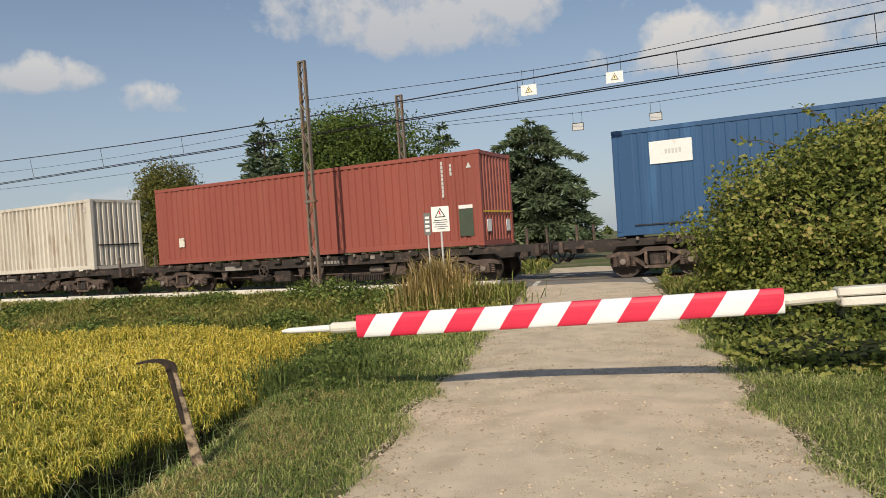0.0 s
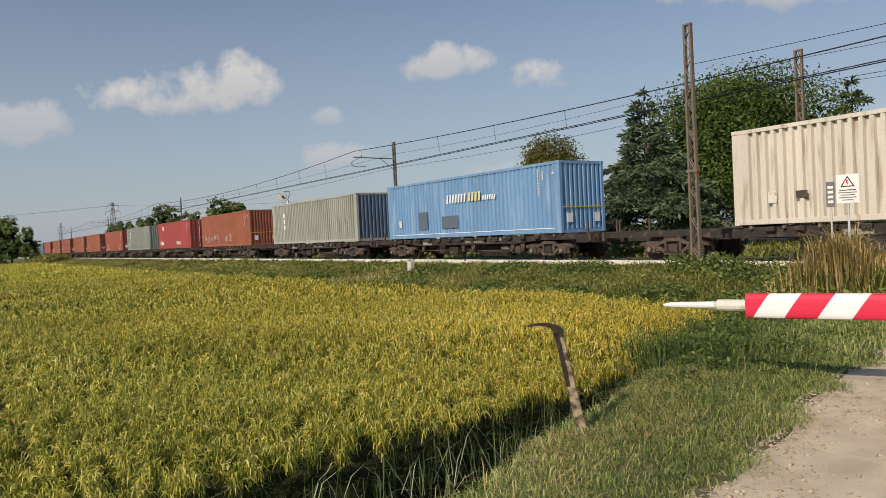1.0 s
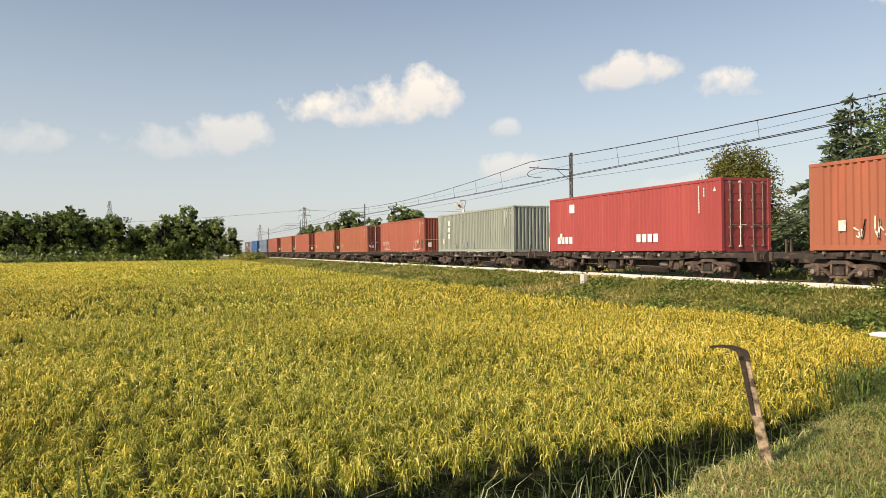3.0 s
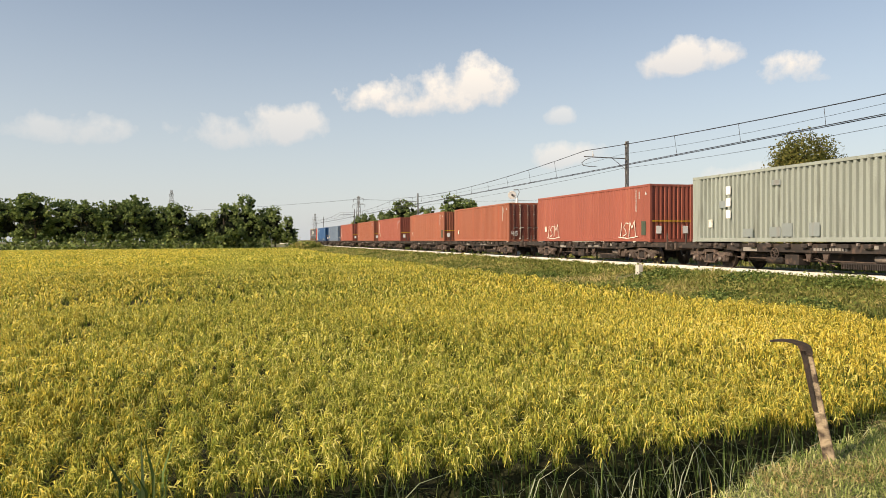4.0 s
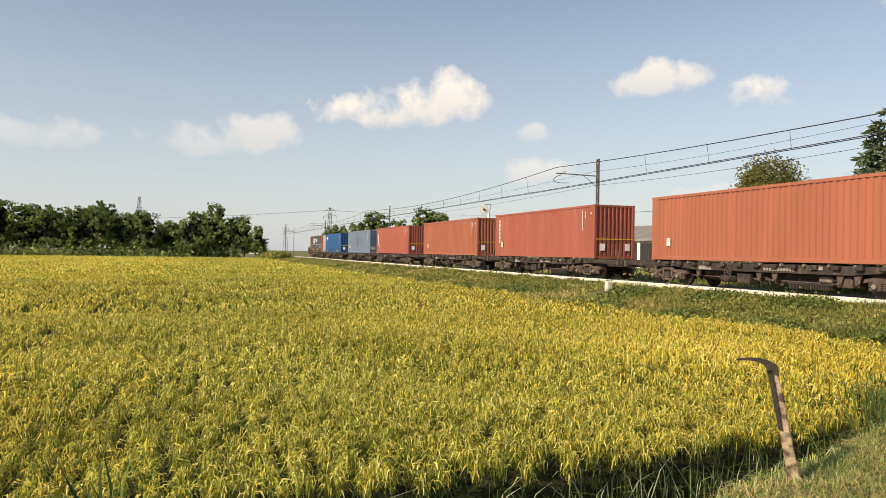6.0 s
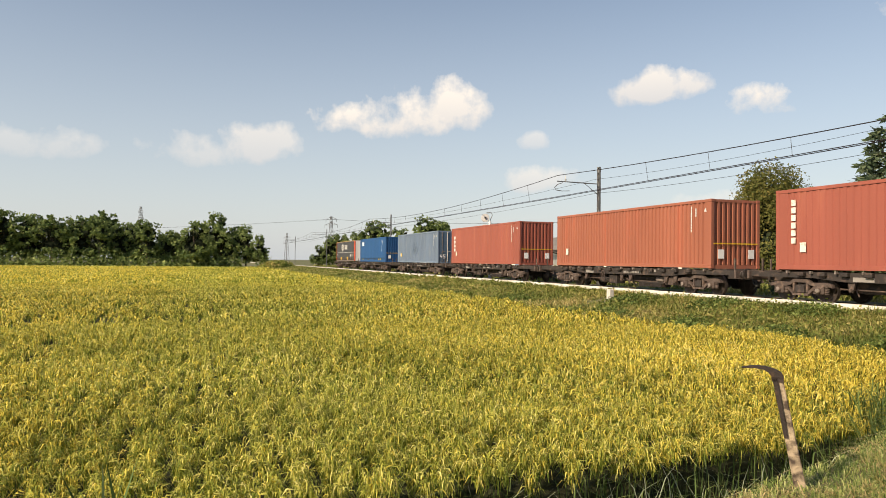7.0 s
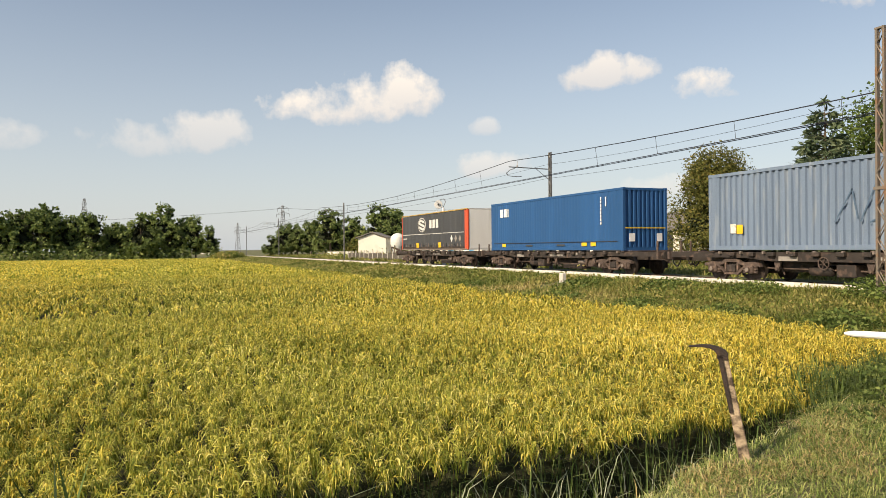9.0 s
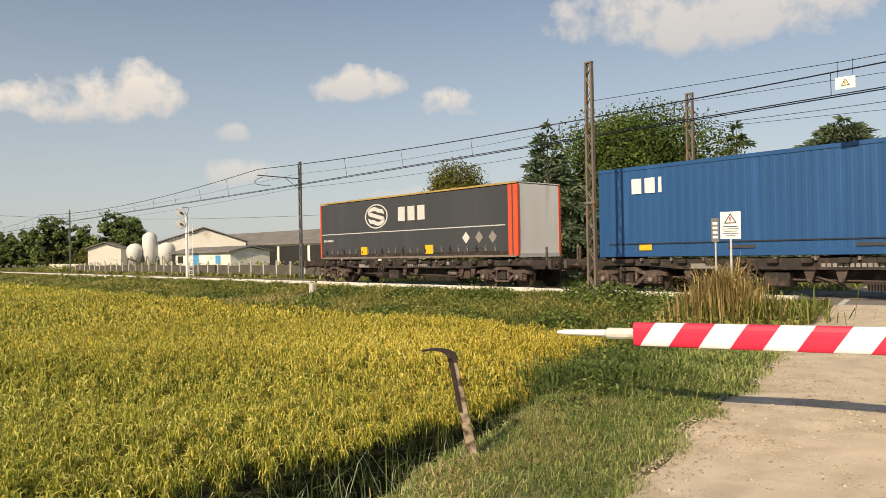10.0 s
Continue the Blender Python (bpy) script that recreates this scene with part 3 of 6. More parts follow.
    n = len(x)
    sv, st = grass_blades(rng, np.stack([x, y, -0.82 + 0.3 * rng.uniform(size=n)], 1), rng.uniform(0.22, 0.56, n), rng.uniform(0.006, 0.012, n), rng.uniform(0.3, 1.6, n), rng.uniform(0.0, 0.15, n))
    slots = np.concatenate([np.zeros(len(t), int), np.ones(len(et), int), np.full(len(gt), 2), np.full(len(st), 3), np.full(len(rt), 4)])
    allv, allt = joined([(v, t), (ev, et), (gv, gt), (sv, st), (rv, rt)])
    me = mesh_np("rice_plants", allv, allt, [RICE, RICE_EDGE, RICE_LEAF, STALK, RICE_RIPE], slots)
    tagged(new("rice_plants", me), "dense ripening rice plants, yellow-green with drooping golden ears", "rice field", kind="stuff")
    # the closed mass of stems under the ears, its near part coloured for the shade there
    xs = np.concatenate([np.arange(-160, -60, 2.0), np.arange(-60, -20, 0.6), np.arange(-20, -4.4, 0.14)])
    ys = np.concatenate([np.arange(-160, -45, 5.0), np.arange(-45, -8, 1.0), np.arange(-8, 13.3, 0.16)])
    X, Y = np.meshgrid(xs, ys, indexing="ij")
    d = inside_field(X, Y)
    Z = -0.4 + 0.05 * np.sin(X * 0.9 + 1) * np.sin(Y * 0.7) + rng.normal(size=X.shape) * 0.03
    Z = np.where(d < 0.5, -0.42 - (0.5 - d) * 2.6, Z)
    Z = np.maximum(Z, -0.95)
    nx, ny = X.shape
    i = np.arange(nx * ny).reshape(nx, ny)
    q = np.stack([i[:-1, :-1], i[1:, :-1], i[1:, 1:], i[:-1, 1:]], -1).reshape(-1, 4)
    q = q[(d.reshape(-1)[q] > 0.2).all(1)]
    me = mesh_np("rice_stems", np.stack([X, Y, Z], -1).reshape(-1, 3), np.concatenate([q[:, [0, 1, 2]], q[:, [0, 2, 3]]]), [SHADED_STEMS, CANOPY], np.tile(np.hypot(X, Y).reshape(-1)[q[:, 0]] > 42, 2))
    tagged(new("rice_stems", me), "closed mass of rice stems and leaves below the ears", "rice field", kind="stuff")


def build_grass():
    rng = np.random.default_rng(21)

    def scatter(n, x0, x1, y0, y1, test, h, w, lean=(0.1, 1.5), droop=(0.1, 1.2)):
        x, y = rng.uniform(x0, x1, n), rng.uniform(y0, y1, n)
        k = test(x, y)
        x, y = x[k], y[k]
        n = len(x)
        clump = 0.5 + 0.35 * np.sin(x * 2.1 + np.sin(y * 1.7) * 2) * np.sin(y * 1.9 + 1) + 0.3 * np.sin(x * 8.3 + 2 * np.sin(y * 5.1)) * np.sin(y * 7.7 + 1.5 * np.sin(x * 4.3))
        return grass_blades(rng, np.stack([x, y, ground_z(x, y) - 0.03], 1), h * rng.uniform(0.5, 1.3, n) * (0.6 + 0.6 * clump), w * rng.uniform(0.6, 1.4, n), rng.uniform(*lean, n), rng.uniform(*droop, n))

    def verge(x, y):
        left = (x < road_left(y) + 0.12 * np.sin(y * 5) + rng.normal(size=len(x)) * 0.06) & (inside_field(x, y) < 0.0) & (x > bank_edge(y) - 0.05 - (y > 8) * 3)
        right = x > road_right(y) - 0.12 * np.sin(y * 4.1) - rng.normal(size=len(x)) * 0.06
        return (left | right) & in_view(x, y, -30, 115)

    def beside(x, y):
        return ((x < road_left(y)) & (x > bank_edge(y) - 0.05) | (x > road_right(y))) & ~verge(x, y)

    v, t = joined([
        scatter(170000, -6.5, 4.0, 1.5, 8.0, verge, 0.085, 0.0055),
        scatter(70000, -9.0, 5.5, 8.0, 13.5, verge, 0.11, 0.011),
        scatter(9000, -6.0, -1.5, -3.0, 1.5, verge, 0.085, 0.009),
        scatter(42000, -4.5, 8.0, -7.0, 3.5, beside, 0.085, 0.01),
    ])
    tagged(new("verge_grass", mesh_np("verge_grass", v, t, [GRASS])), "short trodden green grass with dry tufts along the road", "grass", kind="stuff")

    # dry straw lying along the lip of the ditch, and a few long bent straws
    def lip(x, y):
        e = x - bank_edge(y)
        return verge(x, y) & (e < 0.75 + 0.3 * np.sin(y * 3.1)) & (np.sin(x * 3.3 + y * 1.7) + np.sin(y * 2.9 - x) > -0.3)

    v, t = joined([scatter(26000, -6.5, -2.0, 1.0, 6.5, lip, 0.085, 0.006, (0.6, 2.0), (0.4, 1.6)), scatter(110, -6.0, -1.0, 1.5, 7.5, verge, 0.24, 0.006, (0.4, 1.6), (0.6, 1.6))])
    tagged(new("dry_straw", mesh_np("dry_straw", v, t, [STRAW])), "dry pale straw tufts along the lip of the ditch", "grass", kind="stuff")

    def bank(x, y):
        return (inside_field(x, y) < 0.1) & ((x < road_left(y) - 0.1) | (x > road_right(y) + 0.2)) & (y < 18.75) & (np.hypot(x + 26.9, y - 16.3) > 0.9)

    v, t = joined([
        scatter(64000, -24, 3, 11.8, 18.8, bank, 0.24, 0.02),
        scatter(28000, -60, -24, 11.8, 18.8, bank, 0.24, 0.035),
        scatter(16000, -170, -60, 11.8, 18.8, bank, 0.25, 0.10),
    ])
    # low broad-leaved weeds
    n = 32000
    x, y = -3 - 55 * rng.uniform(size=n) ** 1.7, 12.2 + 6.0 * rng.uniform(size=n) ** 1.5
    k = bank(x, y) & (np.sin(x * 0.8 + y) + np.sin(y * 1.9 - x * 0.31) > -0.2)
    x, y = x[k], y[k]
    z = ground_z(x, y) + np.abs(rng.normal(size=len(x))) * 0.14 * (1 + 0.5 * np.sin(x * 1.3))
    lv, lt = leaves(rng, np.stack([x, y, z], 1), np.full(len(x), 0.075) + 0.0016 * np.abs(x), 0.6)
    v, t = joined([(v, t), (lv, lt)])
    tagged(new("bank_grass", mesh_np("bank_grass", v, t, [WEEDS])), "rough green grass and weeds on the railway bank", "grass", kind="stuff")

    def beyond(x, y):
        return (x < road_left(y) - 0.3) | (x > road_right(y) + 0.3)

    n = 5000
    x, y = rng.uniform(-152, -147, n), rng.uniform(-125, 15, n)
    mv, mt = grass_blades(rng, np.stack([x, y, np.full(n, -0.6)], 1), rng.uniform(0.5, 1.0, n), rng.uniform(0.12, 0.3, n), rng.uniform(0.1, 0.8, n), rng.uniform(0.1, 1, n))
    tagged(new("field_margin", mesh_np("field_margin", mv, mt, [GRASS])), "pale grass strip at the far end of the field", "grass", kind="stuff")
    v, t = joined([scatter(16000, -40, 8, 24.8, 40, beyond, 0.4, 0.05), scatter(14000, -170, -40, 24.8, 34, beyond, 0.5, 0.12)])
    tagged(new("far_grass", mesh_np("far_grass", v, t, [WEEDS])), "tall unmown grass on the far side of the railway", "grass", kind="stuff")


build_ground()
build_road()
build_rice()
build_grass()

# ---- the railway ----
CREAM_FIELD = material("pale_yellow_paint", (0.78, 0.68, 0.38), 0.08, 5, 0.5)


def build_track():
    # ballast bed
    bm = bmesh.new()
    for x0, x1 in ((-420, -8.3), (-3.6, 160)):
        sec = [(18.95, 0.0), (19.75, 0.12), (22.95, 0.12), (23.9, 0.0), (23.9, -0.2), (18.95, -0.2)]
        a = [bm.verts.new((x0, y, z)) for y, z in sec]
        b = [bm.verts.new((x1, y, z)) for y, z in sec]
        for i in range(6):
            bm.faces.new((a[i], b[i], b[(i + 1) % 6], a[(i + 1) % 6]))
    tagged(part("ballast_bed", bm, BALLAST), "grey crushed stone ballast under the track", "ballast", kind="structure")
    rng = np.random.default_rng(8)
    n = 9000
    x = np.concatenate([rng.uniform(-30, -8.4, 4500), rng.uniform(-75, -30, 3800), rng.uniform(-3.5, 4, 700)])
    y = rng.uniform(18.75, 20.6, n)
    z = np.interp(y, [18.7, 18.95, 19.75], [0.1, 0.06, 0.13])
    r = rng.uniform(0.02, 0.045, n) * (1 + (x < -30) * 0.6)
    base = np.array([[1, 0, 0], [-1, 0, 0], [0, 1, 0], [0, -1, 0], [0, 0, 0.8], [0, 0, -0.8]], float)
    f = np.array([[0, 2, 4], [2, 1, 4], [1, 3, 4], [3, 0, 4], [2, 0, 5], [1, 2, 5], [3, 1, 5], [0, 3, 5]])
    v = base[None] * r[:, None, None] * rng.uniform(0.6, 1.3, (n, 6, 1)) + np.stack([x, y, z], 1)[:, None]
    t = f[None] + (np.arange(n) * 6)[:, None, None]
    tagged(new("ballast_stones", mesh_np("ballast_stones", v.reshape(-1, 3), t.reshape(-1, 3), [BALLAST])), "loose grey ballast stones beside the rails", "ballast", kind="stuff")
    # rails
    track = thing("railway_track", "single railway track with rusty steel rails", "railway track", kind="structure")
    for s in (-1, 1):
        bm = bmesh.new()
        y = TRACK_Y + s * 0.7525
        sec = [(-0.07, -0.17), (0.07, -0.17), (0.07, -0.155), (0.012, -0.135), (0.012, -0.045), (0.036, -0.03), (0.036, 0.0), (-0.036, 0.0), (-0.036, -0.03), (-0.012, -0.045), (-0.012, -0.135), (-0.07, -0.155)]
        a = [bm.verts.new((-420, y + p, RAIL_Z + q)) for p, q in sec]
        b = [bm.verts.new((160, y + p, RAIL_Z + q)) for p, q in sec]
        for i in range(12):
            bm.faces.new((a[i], b[i], b[(i + 1) % 12], a[(i + 1) % 12]))
        part("rail", bm, STEEL_RAIL, track)
    # pale cable trough along the ballast
    trough = thing("cable_trough", "long pale concrete cable trough beside the ballast", "cable trough", kind="structure")
    bm = bmesh.new()
    add_box(bm, 0, 0.985, 0, 0.34, 0, 0.15, 0.012)
    first = part("lid", bm, PALE_CONCRETE, trough)
    me = first.data
    rng = random.Random(4)
    first.matrix_basis = pose(-9.0, 19.02, 0.185, 0, 0, 0)
    for i in range(1, 112):
        shared("lid", me, trough, pose(-9.0 - i, 19.02 + rng.uniform(-0.012, 0.012), 0.185 + rng.uniform(-0.006, 0.006), rng.uniform(-0.5, 0.5), rng.uniform(-0.25, 0.25), 0))
    bm = bmesh.new()
    add_box(bm, -330, -120.1, 19.02, 19.36, 0.18, 0.335)
    part("distant_run", bm, PALE_CONCRETE, trough)
    bm = bmesh.new()
    add_box(bm, -330, -8.0, 19.0, 19.38, -0.1, 0.184)
    part("base", bm, CONCRETE, trough)
    # sleepers near the crossing
    sl = thing("sleepers", "worn concrete sleepers in the ballast", "sleeper", kind="structure")
    bm = box(-0.13, 0.13, TRACK_Y - 1.25, TRACK_Y + 1.25, -0.05, 0.165, 0.02)
    first = part("sleeper", bm, CONCRETE, sl)
    for i in range(1, 120):
        shared("sleeper", first.data, sl, pose(-8.6 - 0.6 * i, 0, 0))
    first.matrix_basis = pose(-8.6, 0, 0)
    # crossing deck
    deck = thing("crossing_deck", "worn asphalt level crossing between the rails", "level crossing", kind="structure")
    sk = Matrix(((1, -0.277, 0, 0), (0, 1, 0, 0), (0, 0, 1, 0), (0, 0, 0, 1)))
    for y0, y1 in ((18.7, TRACK_Y - 0.82), (TRACK_Y - 0.68, TRACK_Y + 0.68), (TRACK_Y + 0.82, 24.4)):
        bm = box(-0.45 - 2.1 + 1.4, 2.2, y0, y1, -0.1, 0.196, 0.01)
        for v in bm.verts:
            v.co.x = -1.75 + (v.co.x - 0.5) * 1.55 + 0.9 - 0.277 * v.co.y
        part("slab", bm, ASPHALT, deck)
    for off in (-1.55, 1.5):
        bm = bmesh.new()
        q = [(-0.1 + off - 0.277 * y, y) for y in (18.3, 20.4)]
        vs = [bm.verts.new(p) for p in ((q[0][0], q[0][1], 0.203), (q[0][0] + 0.14, q[0][1], 0.203), (q[1][0] + 0.14, q[1][1], 0.203), (q[1][0], q[1][1], 0.203))]
        r = bmesh.ops.extrude_face_region(bm, geom=[bm.faces.new(vs)])
        bmesh.ops.translate(bm, verts=[e for e in r["geom"] if isinstance(e, bmesh.types.BMVert)], vec=(0, 0, 0.004))
        part("edge_line", bm, WORN_WHITE, deck, "worn white edge line")


def lattice_mast(name, x, y, z0, z1, w0, w1, label, mat, crossband=None):
    """A mast of two channels with zigzag lacing; broad faces look along y."""
    mast = thing(name, label, "mast", at=pose(x, y, z0))
    h = z1 - z0
    for s in (-1, 1):
        bm = bmesh.new()
        a = add_box(bm, -0.03, 0.03, -0.055, 0.055, 0, h)
        for v in a:
            u = v.co.z / h
            v.co.x += s * (w0 + (w1 - w0) * u) / 2
        part("upright", bm, mat, mast)
    n = max(6, int(h / 0.42))
    for side in (-0.05, 0.05):
        for i in range(n):
            za, zb = h * i / n, h * (i + 1) / n
            wa, wb = (w0 + (w1 - w0) * i / n) / 2, (w0 + (w1 - w0) * (i + 1) / n) / 2
            s = 1 if i % 2 else -1
            bm = bmesh.new()
            add_tube(bm, (s * wa, side, za), (-s * wb, side, zb), 0.016, n=4)
            part("lacing_bar", bm, mat, mast)
    bm = bmesh.new()
    add_box(bm, -w1 / 2 - 0.035, w1 / 2 + 0.035, -0.06, 0.06, h - 0.05, h)
    part("cap_plate", bm, mat, mast)
    if crossband:
        part("cross_band", box(-w0 / 2 - 0.06, w0 / 2 + 0.06, -0.075, 0.075, crossband - 0.04, crossband + 0.04), mat, mast)
    bm = box(-w0 / 2 - 0.25, w0 / 2 + 0.25, -0.3, 0.3, -0.5, 0.06, 0.03)
    part("footing", bm, CONCRETE, mast)
    return mast


def bracket_arm(mast, h, reach):
    """Arm, hook and insulators that hold the wires over the track (towards -y)."""
    bm = bmesh.new()
    add_tube(bm, (0, 0, h), (0, -reach, h + 0.06), 0.035, n=6)
    add_tube(bm, (0, -0.05, h - 0.7), (0, -reach * 0.35, h), 0.02, n=5)
    part("arm", bm, GREY_STEEL, mast)
    bm = bmesh.new()
    r = reach
    pts = [(0, -r * 0.86, h - 0.02), (0, -r * 0.98, h - 0.14), (0, -r * 1.06, h - 0.34), (0, -r * 1.02, h - 0.5), (0, -r * 0.88, h - 0.55), (0, -r * 0.7, h - 0.52)]
    add_path_tube(bm, pts, [0.022] * 6)
    part("steady_arm", bm, GREY_STEEL, mast)
    bm = bmesh.new()
    add_lathe(bm, [(0.03, 0), (0.07, 0.03), (0.03, 0.06), (0.07, 0.1), (0.03, 0.13), (0.07, 0.17), (0.02, 0.22), (0.02, 0.42)], pose(0, -r * 0.8, h + 0.02), 10)
    part("insulator", bm, GREY_LABEL, mast)


def wire_between(name, label, pts_list, radius, parent=None):
    bm = bmesh.new()
    for pts in pts_list:
        add_path_tube(bm, pts, [radius] * len(pts), 4)
    return part(name, bm, WIRE, parent, label)


def sag_line(a, b, sag, n=12):
    a, b = Vector(a), Vector(b)
    return [a.lerp(b, i / n) - Vector((0, 0, sag * 4 * (i / n) * (1 - i / n))) for i in range(n + 1)]


MASTS = [(-198.0, 24.3), (-147.0, 24.3), (-95.0, 24.3), (-41.3, 24.3), (-13.8, 24.3), (16.0, 24.3), (66.0, 24.3)]


def build_catenary():
    lattice_mast("line_mast", -13.2, 17.6, 0.0, 7.17, 0.26, 0.2, "tall slim weathered lattice mast before the track", GALV, 3.0)
    for i, (x, y) in enumerate(MASTS):
        tall = 7.25 if x == -13.8 else 7.7
        m = lattice_mast("catenary_mast", x, y, 0.05, tall, 0.24, 0.22, "grey lattice catenary mast with a bracket over the track" if x != -13.8 else "brown lattice catenary mast behind the track", GREY_STEEL if x != -13.8 else GALV)
        m["group"] = "catenary masts"
        if x != -13.8:
            bracket_arm(m, 6.55, 3.0)
    line = thing("overhead_line", "dark catenary wires with droppers above the track", "overhead line", kind="structure")
    mess, cont, drop = [], [], []
    sup = [x for x, _ in MASTS if x != -13.8]
    for a, b in zip(sup, sup[1:]):
        pa, pb = (a, TRACK_Y, 7.02), (b, TRACK_Y, 7.02)
        s = sag_line(pa, pb, 0.68, 14)
        mess.append(s)
        sa_, sb_ = (0.2, -0.2) if sup.index(a) % 2 else (-0.2, 0.2)
        cont.append([(a, TRACK_Y + sa_, 5.72), (b, TRACK_Y + sb_, 5.72)])
        cont.append([(a, TRACK_Y + sa_ + 0.06, 5.68), (b, TRACK_Y + sb_ + 0.06, 5.68)])
        for k in range(1, 12):
            u = k / 12
            x = a + (b - a) * u
            z = 7.02 - 0.68 * 4 * u * (1 - u)
            drop.append([(x, TRACK_Y, z), (x + 0.02, TRACK_Y + sa_ + (sb_ - sa_) * u, 5.72)])
    wire_between("messenger_wire", "", mess, 0.02, line)
    wire_between("contact_wire", "", cont, 0.017, line)
    wire_between("dropper", "", drop, 0.01, line)
    xs = [x for x, _ in MASTS]
    wire_between("return_wire", "", [sag_line((a, 24.1, 6.0), (b, 24.1, 6.0), 0.25) for a, b in zip(xs, xs[1:])], 0.009, line)
    wire_between("feeder_wire", "", [sag_line((a, 24.1, 6.9), (b, 24.1, 6.9), 0.3) for a, b in zip(xs, xs[1:])], 0.008, line)
    # plates hung on span wires on both sides of the track
    span = thing("span_wire", "thin span wires that hold the warning plates", "span wire", kind="structure")
    wire_between("front_wire", "", [[(-13.15, 17.6, 6.0), (-6.46, 18.4, 5.9), (-4.18, 18.4, 5.87), (6.0, 18.3, 6.2)]], 0.008, span)
    wire_between("rear_wire", "", [[(-13.8, 24.45, 5.95), (-7.38, 26.0, 5.89), (-4.61, 26.0, 5.88), (8.0, 26.4, 6.1)]], 0.008, span)
    lattice_mast("line_mast", 6.0, 18.3, 0.05, 6.6, 0.26, 0.2, "slim lattice mast that ends the span wire", GALV)
    lattice_mast("line_mast", 8.0, 26.4, 0.0, 6.6, 0.26, 0.2, "slim lattice mast that ends the span wire", GALV)
    for x, y, z, front in ((-6.46, 18.4, 5.40, True), (-4.18, 18.4, 5.37, True), (-7.38, 26.0, 5.39, False), (-4.61, 26.0, 5.38, False)):
        plate = thing("hanging_warning_plate", "white warning plate hung on a wire above the crossing" if front else "back of a warning plate hung above the crossing", "warning sign", "hanging warning plates", at=pose(x, y, z, 0, 0, 8))
        part("plate", box(-0.21, 0.21, -0.006, 0.006, -0.14, 0.14), WHITE if front else GREY_LABEL, plate)
        if front:
            warning_triangle(plate, 0, -0.008, -0.07, 0.2)
        else:
            part("rim", rim_mesh(0.21, 0.14, 0.02), DARK_STEEL, plate)
        for s in (-0.16, 0.16):
            bm = bmesh.new()
            add_tube(bm, (s, 0, 0.13), (s, 0, 0.54), 0.006, n=4)
            part("hanger", bm, WIRE, plate)


def rim_mesh(a, b, w):
    bm = bmesh.new()
    for x0, x1, z0, z1 in ((-a, a, b - w, b), (-a, a, -b, -b + w), (-a, -a + w, -b + w, b - w), (a - w, a, -b + w, b - w)):
        add_box(bm, x0, x1, -0.012, -0.006, z0, z1)
    return bm


def warning_triangle(parent, x, y, z, s):
    """Black triangle, yellow field, dark bolt; in the x-z plane, seen from -y."""
    for k, (grow, mat, dy, nm) in enumerate(((1.0, GREY_STEEL, 0.0, "triangle_border"), (0.7, CREAM_FIELD, -0.003, "triangle_field"))):
        bm = bmesh.new()
        h = s * 0.866
        cx, cz = x, z + h / 3
        pts = [(cx + grow * (px - cx), cz + grow * (pz - cz)) for px, pz in ((x - s / 2, z), (x + s / 2, z), (x, z + h))]
        add_prism(bm, pts, y + dy - 0.002, y + dy)
        part(nm, bm, mat, parent)
    bm = bmesh.new()
    add_prism(bm, [(x - s * 0.06, z + s * 0.5), (x + s * 0.04, z + s * 0.5), (x - 0.0, z + s * 0.33), (x + s * 0.06, z + s * 0.33), (x - s * 0.02, z + s * 0.12), (x + s * 0.0, z + s * 0.28), (x - s * 0.07, z + s * 0.28)], y - 0.008, y - 0.005)
    part("bolt", bm, BLACK, parent)


def build_signal():
    s = thing("railway_signal", "white railway signal mast with two round heads and a ladder", "railway signal", at=pose(-57.6, 23.4, 0.0, 0, 0, 68))
    bm = bmesh.new()
    add_tube(bm, (0, 0, 0), (0, 0, 5.0), 0.11, n=10)
    part("post", bm, WHITE, s)
    bm = bmesh.new()
    for x in (0.16, 0.46):
        add_tube(bm, (x, -0.1, 0), (x, -0.1, 4.4), 0.035, n=5)
    for i in range(14):
        add_tube(bm, (0.16, -0.1, 0.3 + i * 0.3), (0.46, -0.1, 0.3 + i * 0.3), 0.03, n=5)
    part("ladder", bm, WHITE, s)
    for z in (5.25, 4.35):
        bm = bmesh.new()
        add_lathe(bm, [(0.1, -0.12), (0.33, -0.1), (0.36, 0.0), (0.34, 0.05)], pose(-0.4, -0.1, z, 90, 0, 0), 18)
        hd = part("signal_head", bm, GREY_LABEL, s)
        bm = bmesh.new()
        add_lathe(bm, [(0.07, 0.0), (0.09, 0.16)], pose(-0.4, -0.1, z, 90, 0, 0), 12)
        part("hood", bm, BLACK, hd)
    bm = bmesh.new()
    add_path_tube(bm, [(0, 0, 5.0), (0.2, 0, 5.5), (0.1, 0, 5.72), (-0.3, 0, 5.7)], [0.03] * 4)
    part("bracket", bm, GREY_STEEL, s)
    part("platform", box(-0.1, 0.85, -0.15, 0.3, 3.6, 3.64), GREY_STEEL, s)


def build_post():
    p = thing("marker_post", "short pale concrete marker post on the bank", "marker post", at=pose(-27.25, 16.6, 0.0))
    bm = box(-0.14, 0.14, -0.1, 0.1, -0.3, 0.42, 0.02)
    part("post", bm, CONCRETE, p)


build_track()
build_catenary()
build_signal()
build_post()

# ---- the freight train ----
C_LEN, C_H, C_W, C_Z = 13.72, 2.90, 2.50, 1.35


